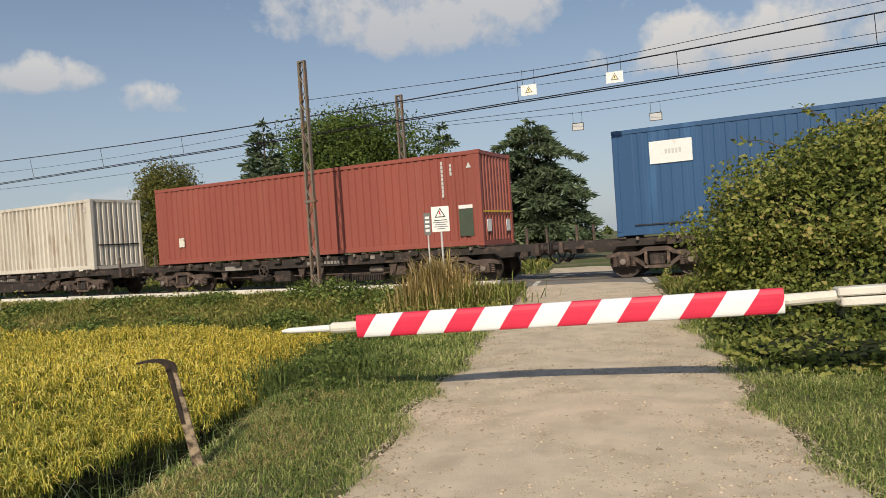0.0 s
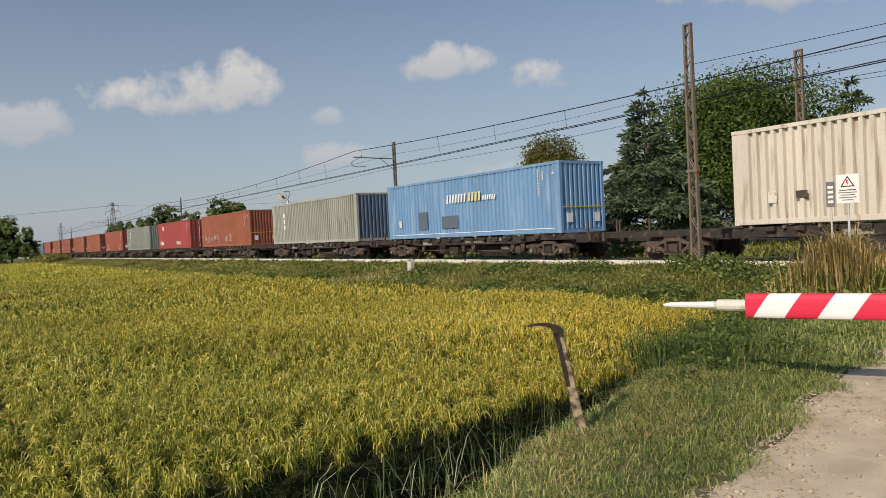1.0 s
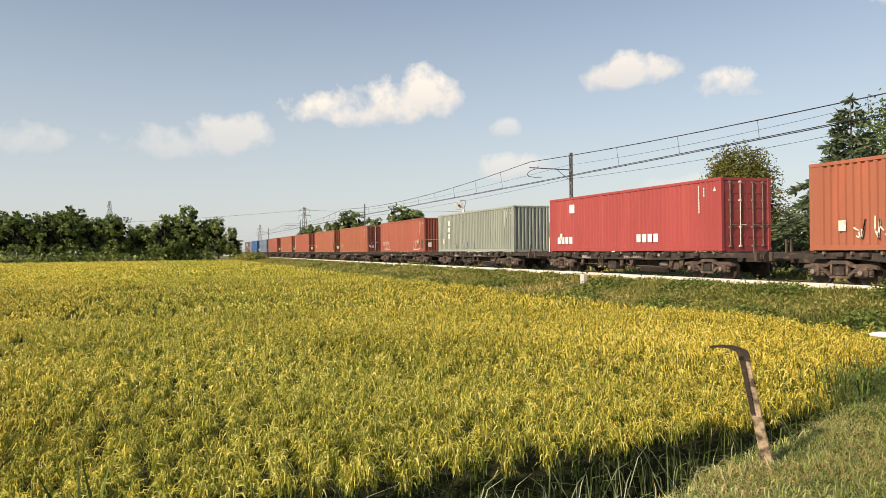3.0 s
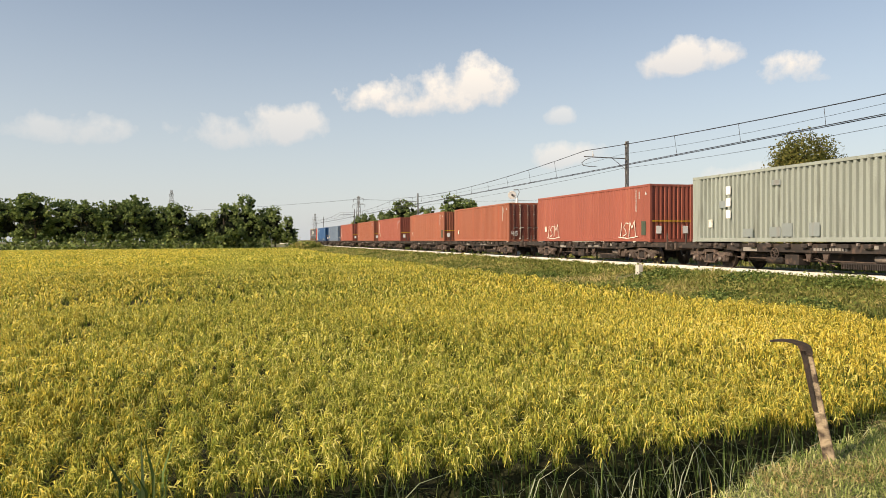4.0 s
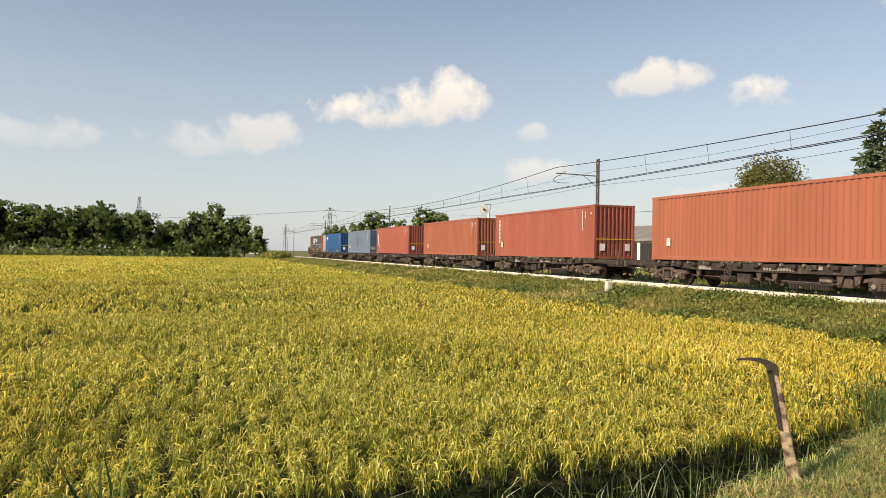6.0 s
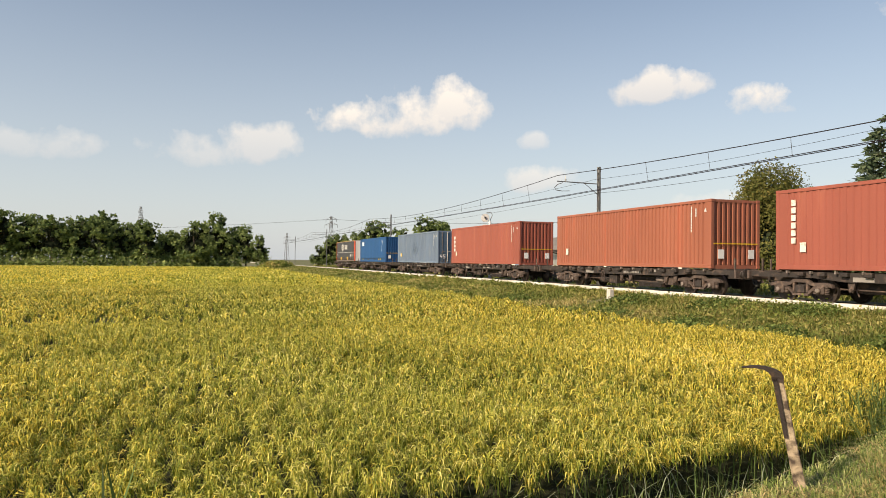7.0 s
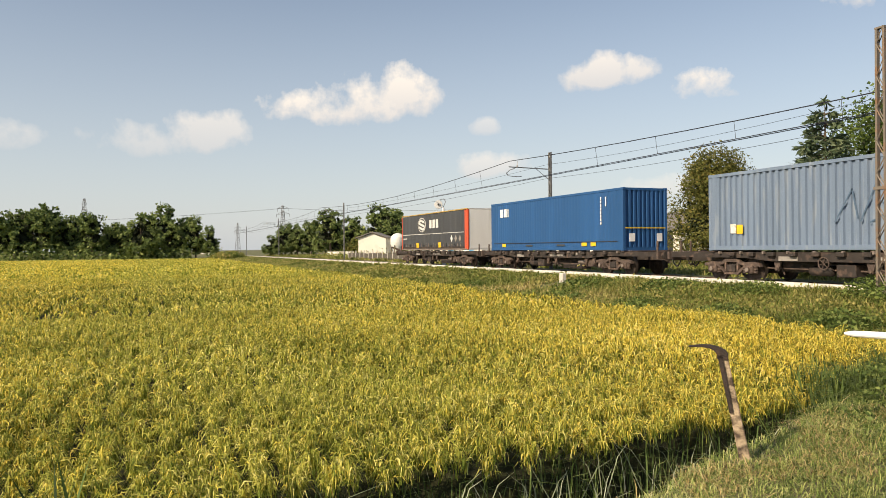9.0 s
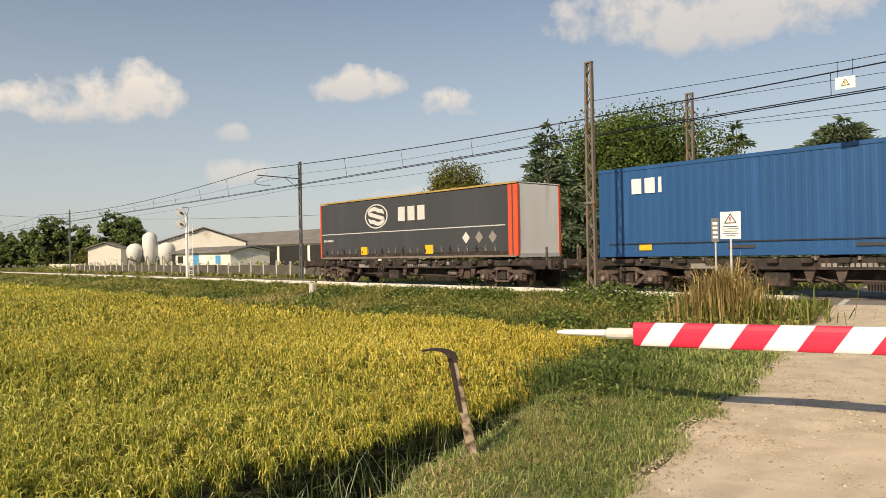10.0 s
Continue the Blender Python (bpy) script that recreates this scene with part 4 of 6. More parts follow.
def corrugated(x0, x1, z0, z1, depth, period, out):
    """A corrugated wall in the x-z plane whose outer face is y = out, grooves towards +y."""
    bm = bmesh.new()
    n = max(2, round((x1 - x0) / period))
    p = (x1 - x0) / n
    pts = []
    for i in range(n):
        a = x0 + i * p
        pts += [(a, out), (a + 0.4 * p, out), (a + 0.5 * p, out + depth), (a + 0.9 * p, out + depth)]
    pts.append((x1, out))
    lo, hi = [bm.verts.new((x, y, z0)) for x, y in pts], [bm.verts.new((x, y, z1)) for x, y in pts]
    for i in range(len(pts) - 1):
        bm.faces.new((lo[i], lo[i + 1], hi[i + 1], hi[i]))
    return bm


SIDE_MESHES = {}


def plate(parent, name, x0, x1, z0, z1, mat, y=-0.012, label=""):
    return part(name, box(x0, x1, y, y + 0.006, z0, z1), mat, parent, label)


def bars(parent, name, cells, mat, y=-0.012, label=""):
    """Writing that cannot be read: plain bars."""
    if len(cells) > 1 and name.endswith("s"):
        name = name[:-1]
    for x0, x1, z0, z1 in cells:
        bm = bmesh.new()
        add_box(bm, x0, x1, y, y + 0.006, z0, z1)
        part(name, bm, mat, parent, label)


def strokes(parent, name, lines, width, mat, y=-0.014, label=""):
    bm = bmesh.new()
    for pts in lines:
        for (xa, za), (xb, zb) in zip(pts, pts[1:]):
            d = Vector((xb - xa, 0, zb - za))
            if d.length < 1e-5:
                continue
            n = Vector((-d.z, 0, d.x)).normalized() * width / 2
            e = d.normalized() * width * 0.3
            a, b = Vector((xa, y, za)) - e, Vector((xb, y, zb)) + e
            vs = [bm.verts.new(p) for p in (a - n, b - n, b + n, a + n)]
            bm.faces.new(vs)
            bm.faces.new([bm.verts.new(v.co + Vector((0, 0.004, 0))) for v in reversed(vs)])
    return part(name, bm, mat, parent, label)


def end_wall(c, paint, doors, stripe, door_tone=None):
    """The end that faces along +x."""
    X = C_LEN
    turn = Matrix.Translation((X, 0, 0)) @ Matrix.Rotation(radians(90), 4, "Z")
    if doors:
        for k in range(2):
            bm = bmesh.new()
            y0, y1 = 0.13 + k * 1.13, 1.24 + k * 1.13
            add_box(bm, X - 0.07, X - 0.03, y0, y1, 0.17, C_H - 0.13)
            for z in (0.55, 1.12, 1.7, 2.28):
                add_box(bm, X - 0.03, X - 0.012, y0 + 0.05, y1 - 0.05, z, z + 0.07)
            d = part("door", bm, door_tone or paint, c)
            for off in (0.3, 0.8):
                bm = bmesh.new()
                add_tube(bm, (X + 0.015, y0 + off, 0.15), (X + 0.015, y0 + off, C_H - 0.12), 0.02, n=6)
                for z in (0.2, 0.95, 2.0, C_H - 0.18):
                    add_box(bm, X - 0.03, X + 0.04, y0 + off - 0.05, y0 + off + 0.05, z - 0.03, z + 0.03)
                add_box(bm, X + 0.02, X + 0.045, y0 + off - 0.02, y0 + off + 0.28, 1.02, 1.06)
                part("locking_bar", bm, WORN_WHITE if k == 0 and off > 0.5 else LIGHT_STEEL, d)
        return
    bm = corrugated(0.13, C_W - 0.13, 0.16, C_H - 0.12, 0.075, 0.26, 0.03)
    bmesh.ops.transform(bm, matrix=turn, verts=bm.verts)
    part("end_wall", bm, paint, c)
    if stripe:
        bm = bmesh.new()
        add_box(bm, X - 0.01, X + 0.004, 0.12, C_W - 0.12, 1.02, 1.07)
        part("end_stripe", bm, YELLOW, c, "thin yellow stripe across the end")
        for y in (0.36, 1.9):
            part("end_label", box(X - 0.012, X + 0.004, y, y + 0.3, 0.42, 0.8), WHITE, c)


def container(label, paint, depth=0.036, doors=False, stripe=True, rail_paint=None, post_paint=None, door_tone=None):
    c = thing("freight_container", label, "container", "containers on the train")
    rail_paint, post_paint = rail_paint or paint, post_paint or paint
    depth = depth * 1.45 if depth > 0.015 else depth
    key = round(depth, 4)
    if key not in SIDE_MESHES:
        bm = corrugated(0.42, C_LEN - 0.42, 0.17, C_H - 0.11, depth, 0.278, 0.022)
        me = bpy.data.meshes.new("side_wall")
        bm.to_mesh(me)
        bm.free()
        SIDE_MESHES[key] = me
    me = SIDE_MESHES[key].copy()
    me.materials.append(paint)
    shared("side_wall", me, c)
    shared("side_wall", me, c, Matrix.Translation((C_LEN, C_W, 0)) @ Matrix.Rotation(math.pi, 4, "Z"))
    for x in (0.16, C_LEN - 0.42):
        part("corner_panel", box(x, x + 0.26, 0.018, C_W - 0.018, 0.16, C_H - 0.1), paint, c)
    part("roof", box(0.1, C_LEN - 0.1, 0.05, C_W - 0.05, C_H - 0.05, C_H - 0.02), paint, c)
    part("floor", box(0.1, C_LEN - 0.1, 0.05, C_W - 0.05, 0.1, 0.16), DARK_STEEL, c)
    for y in (0.0, C_W - 0.07):
        part("top_rail", box(0.15, C_LEN - 0.15, y + 0.005, y + 0.065, C_H - 0.12, C_H, 0.008), rail_paint, c)
        part("bottom_rail", box(0.15, C_LEN - 0.15, y, y + 0.07, 0.02, 0.18, 0.01), rail_paint, c)
    for x in (0.0, C_LEN - 0.16):
        part("end_rail", box(x + 0.02, x + 0.14, 0.15, C_W - 0.15, C_H - 0.12, C_H - 0.005), rail_paint, c)
        part("end_sill", box(x + 0.02, x + 0.14, 0.15, C_W - 0.15, 0.0, 0.15), rail_paint, c)
        for y in (0.0, C_W - 0.16):
            part("corner_post", box(x, x + 0.16, y, y + 0.16, 0.12, C_H - 0.12, 0.015), post_paint, c)
            for z in (0.0, C_H - 0.118):
                part("corner_casting", box(x - 0.005, x + 0.173, y - 0.006, y + 0.166, z, z + 0.124, 0.012), rail_paint, c)
    part("rear_end", box(0.04, 0.08, 0.12, C_W - 0.12, 0.15, C_H - 0.12), paint, c)
    end_wall(c, paint, doors, stripe, door_tone)
    return c


def usual_marks(c, x=0.0):
    """Number bars at the upper corner, a small notice, a warning triangle."""
    bars(c, "number_bars", [(12.42, 12.49, 1.55 + 0.125 * i, 1.655 + 0.125 * i) for i in range(9)] + [(12.72, 12.79, 2.2 + 0.125 * i, 2.305 + 0.125 * i) for i in range(3)], GREY_LABEL)
    plate(c, "notice", 1.15, 1.42, 0.64, 0.98, WORN_WHITE)
    bm = bmesh.new()
    add_prism(bm, [(13.28, 2.38), (13.46, 2.38), (13.37, 2.55)], -0.014, -0.008)
    part("height_mark", bm, GREY_LABEL, c)


def wagon(label, left=1.6, right=1.6, bogie_left=1.0):
    """A flat container wagon; origin at rail height under the container's left end, near face at y = 0."""
    w = thing("flat_wagon", label, "wagon", "wagons of the train")
    cy = C_W / 2
    dz = C_Z - RAIL_Z          # deck height over the rail
    x0, x1 = -left, C_LEN + right
    for y in (0.12, C_W - 0.26):
        bm = bmesh.new()
        add_prism(bm, [(x0, dz - 0.26), (bogie_left + 0.6, dz - 0.26), (bogie_left + 1.9, dz - 0.37), (C_LEN - 2.9, dz - 0.37), (C_LEN - 1.6, dz - 0.26), (x1, dz - 0.26), (x1, dz - 0.06), (x0, dz - 0.06)], y, y + 0.14)
        part("side_sill", bm, DARK_STEEL, w)
    bm = bmesh.new()
    add_box(bm, x0, x1, cy - 0.35, cy + 0.35, dz - 0.42, dz - 0.1)
    for x in np.arange(x0 + 0.4, C_LEN + 1.3, 1.3):
        add_box(bm, x - 0.06, x + 0.06, 0.2, C_W - 0.2, dz - 0.25, dz - 0.1)
    add_box(bm, 2.9, C_LEN - 2.9, cy - 0.55, cy + 0.55, dz - 0.74, dz - 0.4)
    part("centre_frame", bm, DARK_STEEL, w)
    for x in (x0 - 0.06, x1 - 0.06):
        part("headstock", box(x, x + 0.12, 0.0, C_W, dz - 0.36, dz - 0.04, 0.015), RUSTY, w)
        for y in (0.3, C_W - 0.3):
            s = -1 if x < 0 else 1
            bm = bmesh.new()
            m = Matrix.Translation((x + 0.06, y, dz - 0.2)) @ Matrix.Rotation(s * radians(90), 4, "Y")
            add_lathe(bm, [(0.13, 0.05), (0.12, 0.12), (0.085, 0.13), (0.085, 0.3), (0.23, 0.31), (0.22, 0.34)], m, 14)
            part("buffer", bm, DARK_STEEL, w)
        bm = bmesh.new()
        s = -1 if x < 0 else 1
        add_box(bm, min(0, s * 0.45) + x + 0.06, max(0, s * 0.45) + x + 0.06, cy - 0.05, cy + 0.05, dz - 0.3, dz - 0.16)
        part("draw_bar", bm, DARK_STEEL, w)
        bm = bmesh.new()
        add_path_tube(bm, [(x + 0.06 + s * 0.1, cy + 0.3, dz - 0.3), (x + 0.06 + s * 0.25, cy + 0.3, dz - 0.62), (x + 0.06 + s * 0.5, cy + 0.2, dz - 0.55)], [0.025] * 3)
        part("coupling", bm, DARK_STEEL, w)
    # container supports and step irons
    for x in (0.02, C_LEN / 2 - 0.1, C_LEN - 0.22):
        part("container_support", box(x, x + 0.2, 0.05, C_W - 0.05, dz - 0.06, dz - 0.004), RUSTY, w)
    for x in np.arange(1.0, C_LEN - 0.8, 0.92):
        part("sill_bracket", box(x, x + 0.3, -0.03, 0.12, dz - 0.2, dz - 0.05, 0.02), DARK_STEEL, w)
    # plates and boxes under the sill
    plate(w, "data_plate", 3.25, 4.05, dz - 0.35, dz - 0.2, DIRTY_LABEL, 0.105, "dirty data plate")
    bars(w, "number_bars", [(7.0 + 0.14 * i, 7.1 + 0.14 * i, dz - 0.3, dz - 0.2) for i in range(11)], DIRTY_LABEL, 0.105)
    plate(w, "side_plate", 9.2, 9.75, dz - 0.22, dz - 0.1, DIRTY_LABEL, 0.1)
    bm = bmesh.new()
    add_lathe(bm, [(0.1, 0), (0.17, 0.05), (0.17, 0.85), (0.1, 0.9)], Matrix.Translation((4.2, 0.55, dz - 0.68)) @ Matrix.Rotation(radians(90), 4, "Y"), 14)
    part("air_tank", bm, DARK_STEEL, w, smooth=True)
    part("equipment_box", box(5.4, 6.1, 0.25, 0.8, dz - 0.86, dz - 0.44, 0.03), DARK_STEEL, w)
    bm = bmesh.new()
    for i in range(26):
        add_box(bm, 8.0 + 0.07 * i, 8.03 + 0.07 * i, 0.35, 0.9, dz - 0.92, dz - 0.74)
    add_box(bm, 7.9, 9.9, 0.4, 0.85, dz - 0.76, dz - 0.7)
    part("load_grille", bm, DARK_STEEL, w)
    bm = bmesh.new()
    for a, b in (((2.4, 0.5, dz - 0.62), (10.6, 0.5, dz - 0.7)), ((3.0, 0.95, dz - 0.75), (11.0, 0.95, dz - 0.6)), ((6.4, 0.4, dz - 0.46), (7.6, 0.5, dz - 0.85))):
        add_tube(bm, a, b, 0.03, n=6)
    for x in (2.9, 6.7, 10.7):
        add_tube(bm, (x, 0.5, dz - 0.4), (x + 0.25, 0.5, dz - 0.85), 0.025, n=5)
    part("brake_rigging", bm, RUSTY, w)
    bm = bmesh.new()
    ring = [(5.1 + 0.2 * math.cos(a), 0.06, dz - 0.42 + 0.2 * math.sin(a)) for a in np.linspace(0, 2 * math.pi, 17)]
    add_path_tube(bm, ring, [0.02] * 17)
    for a in (0.3, 1.35, 2.4):
        add_tube(bm, (5.1 - 0.2 * math.cos(a), 0.06, dz - 0.42 - 0.2 * math.sin(a)), (5.1 + 0.2 * math.cos(a), 0.06, dz - 0.42 + 0.2 * math.sin(a)), 0.014, n=5)
    part("brake_wheel", bm, RUSTY, w, "spoked hand brake wheel")
    if left > 3:
        # fish-bellied side plate of the long wagon
        bm = bmesh.new()
        add_prism(bm, [(2.2, dz - 0.34), (C_LEN - 2.9, dz - 0.34), (C_LEN - 3.9, dz - 0.78), (3.4, dz - 0.78)], 0.16, 0.2)
        for x in (3.9, 5.4, 6.9, 8.4):
            add_prism(bm, [(x + 0.3 * math.cos(a), dz - 0.56 + 0.12 * math.sin(a)) for a in np.linspace(0, 2 * math.pi, 13)[:-1]], 0.15, 0.161)
        part("side_plate", bm, DARK_STEEL, w, "deep sooty fish-bellied side plate")
    # stanchions and brake hoses beyond the container, levers and hangers under the frame
    for x in (x0 + 0.4, x1 - 0.4):
        for y in (0.35, C_W - 0.35):
            part("stanchion", box(x - 0.035, x + 0.035, y - 0.035, y + 0.035, dz - 0.08, dz + 0.42, 0.008), RUSTY, w)
    for x, k in ((x0 - 0.06, -1), (x1 + 0.06, 1)):
        for y in (0.75, C_W - 0.75):
            bm = bmesh.new()
            add_path_tube(bm, [(x, y, dz - 0.3), (x + k * 0.12, y, dz - 0.55), (x + k * 0.26, y, dz - 0.68), (x + k * 0.4, y, dz - 0.6)], [0.026] * 4, 6)
            part("brake_hose", bm, BLACK, w)
    for x in (2.95, 6.5, 7.3, 10.2, 10.9):
        bm = bmesh.new()
        add_prism(bm, [(x, dz - 0.36), (x + 0.32, dz - 0.36), (x + 0.2, dz - 0.72), (x + 0.1, dz - 0.72)], 0.2, 0.26)
        add_lathe(bm, [(0.07, 0), (0.06, 0.05)], Matrix.Translation((x + 0.15, 0.2, dz - 0.64)) @ Matrix.Rotation(radians(90), 4, "X"), 10)
        part("hanger", bm, RUSTY, w)
    bm = bmesh.new()
    add_lathe(bm, [(0.06, 0), (0.13, 0.04), (0.13, 0.5), (0.05, 0.56), (0.03, 0.95)], Matrix.Translation((9.3, 0.5, dz - 0.56)) @ Matrix.Rotation(radians(90), 4, "Y"), 12)
    part("brake_cylinder", bm, LIGHT_STEEL, w, smooth=True)
    part("battery_box", box(10.15, 10.75, 0.3, 0.75, dz - 0.8, dz - 0.4, 0.03), RUSTY, w)
    for x in np.arange(0.5, C_LEN, 1.06):
        part("lashing_ring", box(x, x + 0.07, -0.02, 0.12, dz - 0.12, dz - 0.02, 0.01), LIGHT_STEEL, w)
    for xb in (bogie_left, C_LEN - 1.0):
        bogie(w, xb, cy)
    return w


def strut(bm, p, q, thick, y0, y1):
    """A flat bar from p to q in the x-z plane."""
    d = Vector((q[0] - p[0], q[1] - p[1]))
    n = Vector((-d.y, d.x)).normalized() * thick / 2
    add_prism(bm, [(p[0] - n.x, p[1] - n.y), (q[0] - n.x, q[1] - n.y), (q[0] + n.x, q[1] + n.y), (p[0] + n.x, p[1] + n.y)], y0, y1)


def bogie(w, xb, cy):
    bm = box(xb - 0.25, xb + 0.25, cy - 1.0, cy + 1.0, 0.42, 0.72, 0.04)
    b = part("bogie", bm, DARK_STEEL, w, "two-axle cast steel bogie")
    for s in (-1, 1):
        y = cy + s * 1.04
        bm = bmesh.new()
        o = [(-1.4, 0.56), (-1.36, 0.68), (-1.05, 0.74), (-0.5, 0.72), (-0.3, 0.84), (0.3, 0.84), (0.5, 0.72), (1.05, 0.74), (1.36, 0.68), (1.4, 0.56), (1.2, 0.6), (0.6, 0.6), (0.42, 0.64), (0.3, 0.72), (-0.3, 0.72), (-0.42, 0.64), (-0.6, 0.6), (-1.2, 0.6)]
        add_prism(bm, [(xb + x, z) for x, z in o], y - 0.07, y + 0.07)
        for k in (-1, 1):
            strut(bm, (xb + k * 0.72, 0.62), (xb + k * 0.28, 0.3), 0.1, y - 0.06, y + 0.06)
            strut(bm, (xb + k * 0.3, 0.3), (xb + k * 0.3, 0.74), 0.08, y - 0.06, y + 0.06)
        add_box(bm, xb - 0.36, xb + 0.36, y - 0.065, y + 0.065, 0.26, 0.34)
        part("side_frame", bm, RUSTY, b)
        part("bolster_spring", box(xb - 0.2, xb + 0.2, y - 0.1, y + 0.1, 0.345, 0.62, 0.03), DARK_STEEL, b)
        for k in (-0.9, 0.9):
            bm = box(xb + k - 0.17, xb + k + 0.17, y - 0.14, y + 0.14, 0.31, 0.6, 0.05)
            add_lathe(bm, [(0.11, 0.0), (0.1, 0.05), (0.03, 0.06)], Matrix.Translation((xb + k, y + s * 0.14, 0.46)) @ Matrix.Rotation(radians(-90 * s), 4, "X"), 12)
            a = part("axle_box", bm, RUSTY, b)
            bm = bmesh.new()
            add_lathe(bm, [(0.085, 0.0), (0.085, 0.02), (0.05, 0.03)], Matrix.Translation((xb + k, y + s * 0.2, 0.46)) @ Matrix.Rotation(radians(-90 * s), 4, "X"), 10)
            part("axle_cover", bm, LIGHT_STEEL, a)
            for q in (-0.25, 0.25):
                bm = bmesh.new()
                prof = []
                for h in range(5):
                    prof += [(0.055, 0.055 * h), (0.085, 0.055 * h + 0.02)]
                add_lathe(bm, prof + [(0.055, 0.27)], pose(xb + k + q, y + s * 0.02, 0.32), 8)
                part("spring", bm, RUSTY, b)
            bm = bmesh.new()
            m = Matrix.Translation((xb + k, cy + s * 0.75, 0.46)) @ Matrix.Rotation(radians(90), 4, "X")
            add_lathe(bm, [(0.12, -0.09), (0.2, -0.05), (0.36, -0.03), (0.46, -0.065), (0.46, 0.065), (0.36, 0.04), (0.2, 0.06), (0.12, 0.09)], m, 20)
            part("wheel", bm, WHEEL, b)
            bm = bmesh.new()
            add_box(bm, xb + k * 0.42 - 0.05, xb + k * 0.42 + 0.05, cy + s * 0.75 - 0.06, cy + s * 0.75 + 0.06, 0.3, 0.66, 0.02)
            part("brake_shoe", bm, RUSTY, b)


def build_train():
    P = {
        "blue": container_paint("blue_paint", (0.03, 0.088, 0.2), (0.06, 0.16, 0.33), 0.15),
        "brown_red": container_paint("brown_red_paint", (0.29, 0.083, 0.063), (0.3, 0.1, 0.075), 0.2),
        "cream": container_paint("cream_paint", (0.63, 0.585, 0.515), (0.32, 0.22, 0.15), 0.3, 0.16, 5.0),
        "light_blue": container_paint("light_blue_paint", (0.165, 0.31, 0.52), (0.33, 0.45, 0.6), 0.35, 0.15, 3.5),
        "dark_brown": container_paint("door_brown", (0.17, 0.05, 0.035), (0.26, 0.09, 0.06), 0.2),
        "patch": container_paint("patch_paint", (0.22, 0.25, 0.25)),
        "grey": container_paint("grey_paint", (0.38, 0.39, 0.36), (0.19, 0.19, 0.17), 0.35, 0.2, 5.0),
        "navy": container_paint("navy_paint", (0.08, 0.13, 0.2)),
        "slate_end": container_paint("slate_end_paint", (0.12, 0.17, 0.25), (0.07, 0.09, 0.13), 0.3, 0.2, 5.0),
        "orange_red": container_paint("orange_red_paint", (0.32, 0.112, 0.069), (0.42, 0.12, 0.07), 0.2),
        "crimson": container_paint("crimson_paint", (0.33, 0.062, 0.062), (0.4, 0.09, 0.07), 0.15),
        "grey_green": container_paint("grey_green_paint", (0.29, 0.32, 0.29), (0.17, 0.18, 0.16), 0.3, 0.2, 4.5),
        "brick": container_paint("brick_paint", (0.30, 0.088, 0.062), (0.36, 0.12, 0.08), 0.2),
        "steel_blue": container_paint("steel_blue_paint", (0.15, 0.205, 0.29), (0.24, 0.28, 0.33), 0.35, 0.2, 5.0),
        "deep_blue": container_paint("deep_blue_paint", (0.018, 0.083, 0.225), (0.03, 0.12, 0.33), 0.1),
        "slate": container_paint("slate_curtain", (0.055, 0.058, 0.066), (0.07, 0.07, 0.075), 0.1),
        "panel": container_paint("light_panel", (0.78, 0.77, 0.74), (0.5, 0.48, 0.45), 0.1),
    }
    GREEN_PANEL = material("dark_green_panel", (0.06, 0.08, 0.055), 0.15, 3, 0.6)
    SLATE_PANEL = material("slate_panel", (0.11, 0.14, 0.19), 0.1, 3, 0.6)
    made = []

    def add(x5, c):
        made.append((x5, c))
        return c

    c = add(127.3, container("blue corrugated container with a white panel on a wagon", P["blue"], 0.01, stripe=False))
    plate(c, "white_panel", 1.0, 2.1, 1.9, 2.5, WHITE)
    bars(c, "panel_print", [(1.4 + 0.09 * i, 1.46 + 0.09 * i, 2.14, 2.27) for i in range(5)], GREY_LABEL, -0.016)
    bars(c, "lower_stripe", [(0.5, 13.2, 0.28, 0.31)], BLACK)

    c = add(109.57, container("brown-red corrugated container with white number bars", P["brown_red"], 0.03))
    usual_marks(c)
    plate(c, "green_panel", 12.95, 13.42, 0.32, 1.15, GREEN_PANEL)
    plate(c, "notice", 12.95, 13.42, 1.16, 1.27, WHITE)

    c = add(92.1, container("cream white corrugated container with rust stains", P["cream"], 0.085, stripe=False))
    usual_marks(c)
    bars(c, "number_bars", [(2.0, 2.35, 0.75, 0.95)], RUSTY)
    part("end_stripe", box(C_LEN - 0.035, C_LEN + 0.003, 0.3, C_W - 0.2, 0.98, 1.03), BLACK, c, "dark line across the end")

    c = add(70.65, container("light blue corrugated container with white and yellow lettering bars", P["light_blue"], 0.036))
    usual_marks(c)
    plate(c, "dark_panel", 3.1, 3.95, 0.45, 1.35, SLATE_PANEL)
    plate(c, "dark_panel", 5.25, 6.65, 0.45, 1.05, SLATE_PANEL)
    # slanted bars in place of the brand's letters
    for x, wide, tall, mat in [(5.72 + 0.24 * i, 0.13, 0.4, WHITE) for i in range(7)] + [(7.5 + 0.26 * i, 0.16, 0.42, FADED_YELLOW) for i in range(4)] + [(8.62 + 0.17 * i, 0.1, 0.22, WHITE) for i in range(6)]:
        bm = bmesh.new()
        add_prism(bm, [(x, 1.65), (x + wide, 1.65), (x + wide + 0.18 * tall, 1.65 + tall), (x + 0.18 * tall, 1.65 + tall)], -0.014, -0.008)
        part("brand_bar", bm, mat, c)
    bars(c, "rail_stripe", [(0.4, 13.3, 0.2, 0.23)], WHITE)

    c = add(53.13, container("weathered grey container with a slate blue end", P["grey"], 0.085, stripe=False, post_paint=P["grey"]))
    bars(c, "number_bars", [(2.2, 2.5, 1.05 + 0.42 * i, 1.35 + 0.42 * i) for i in range(3)], WHITE)
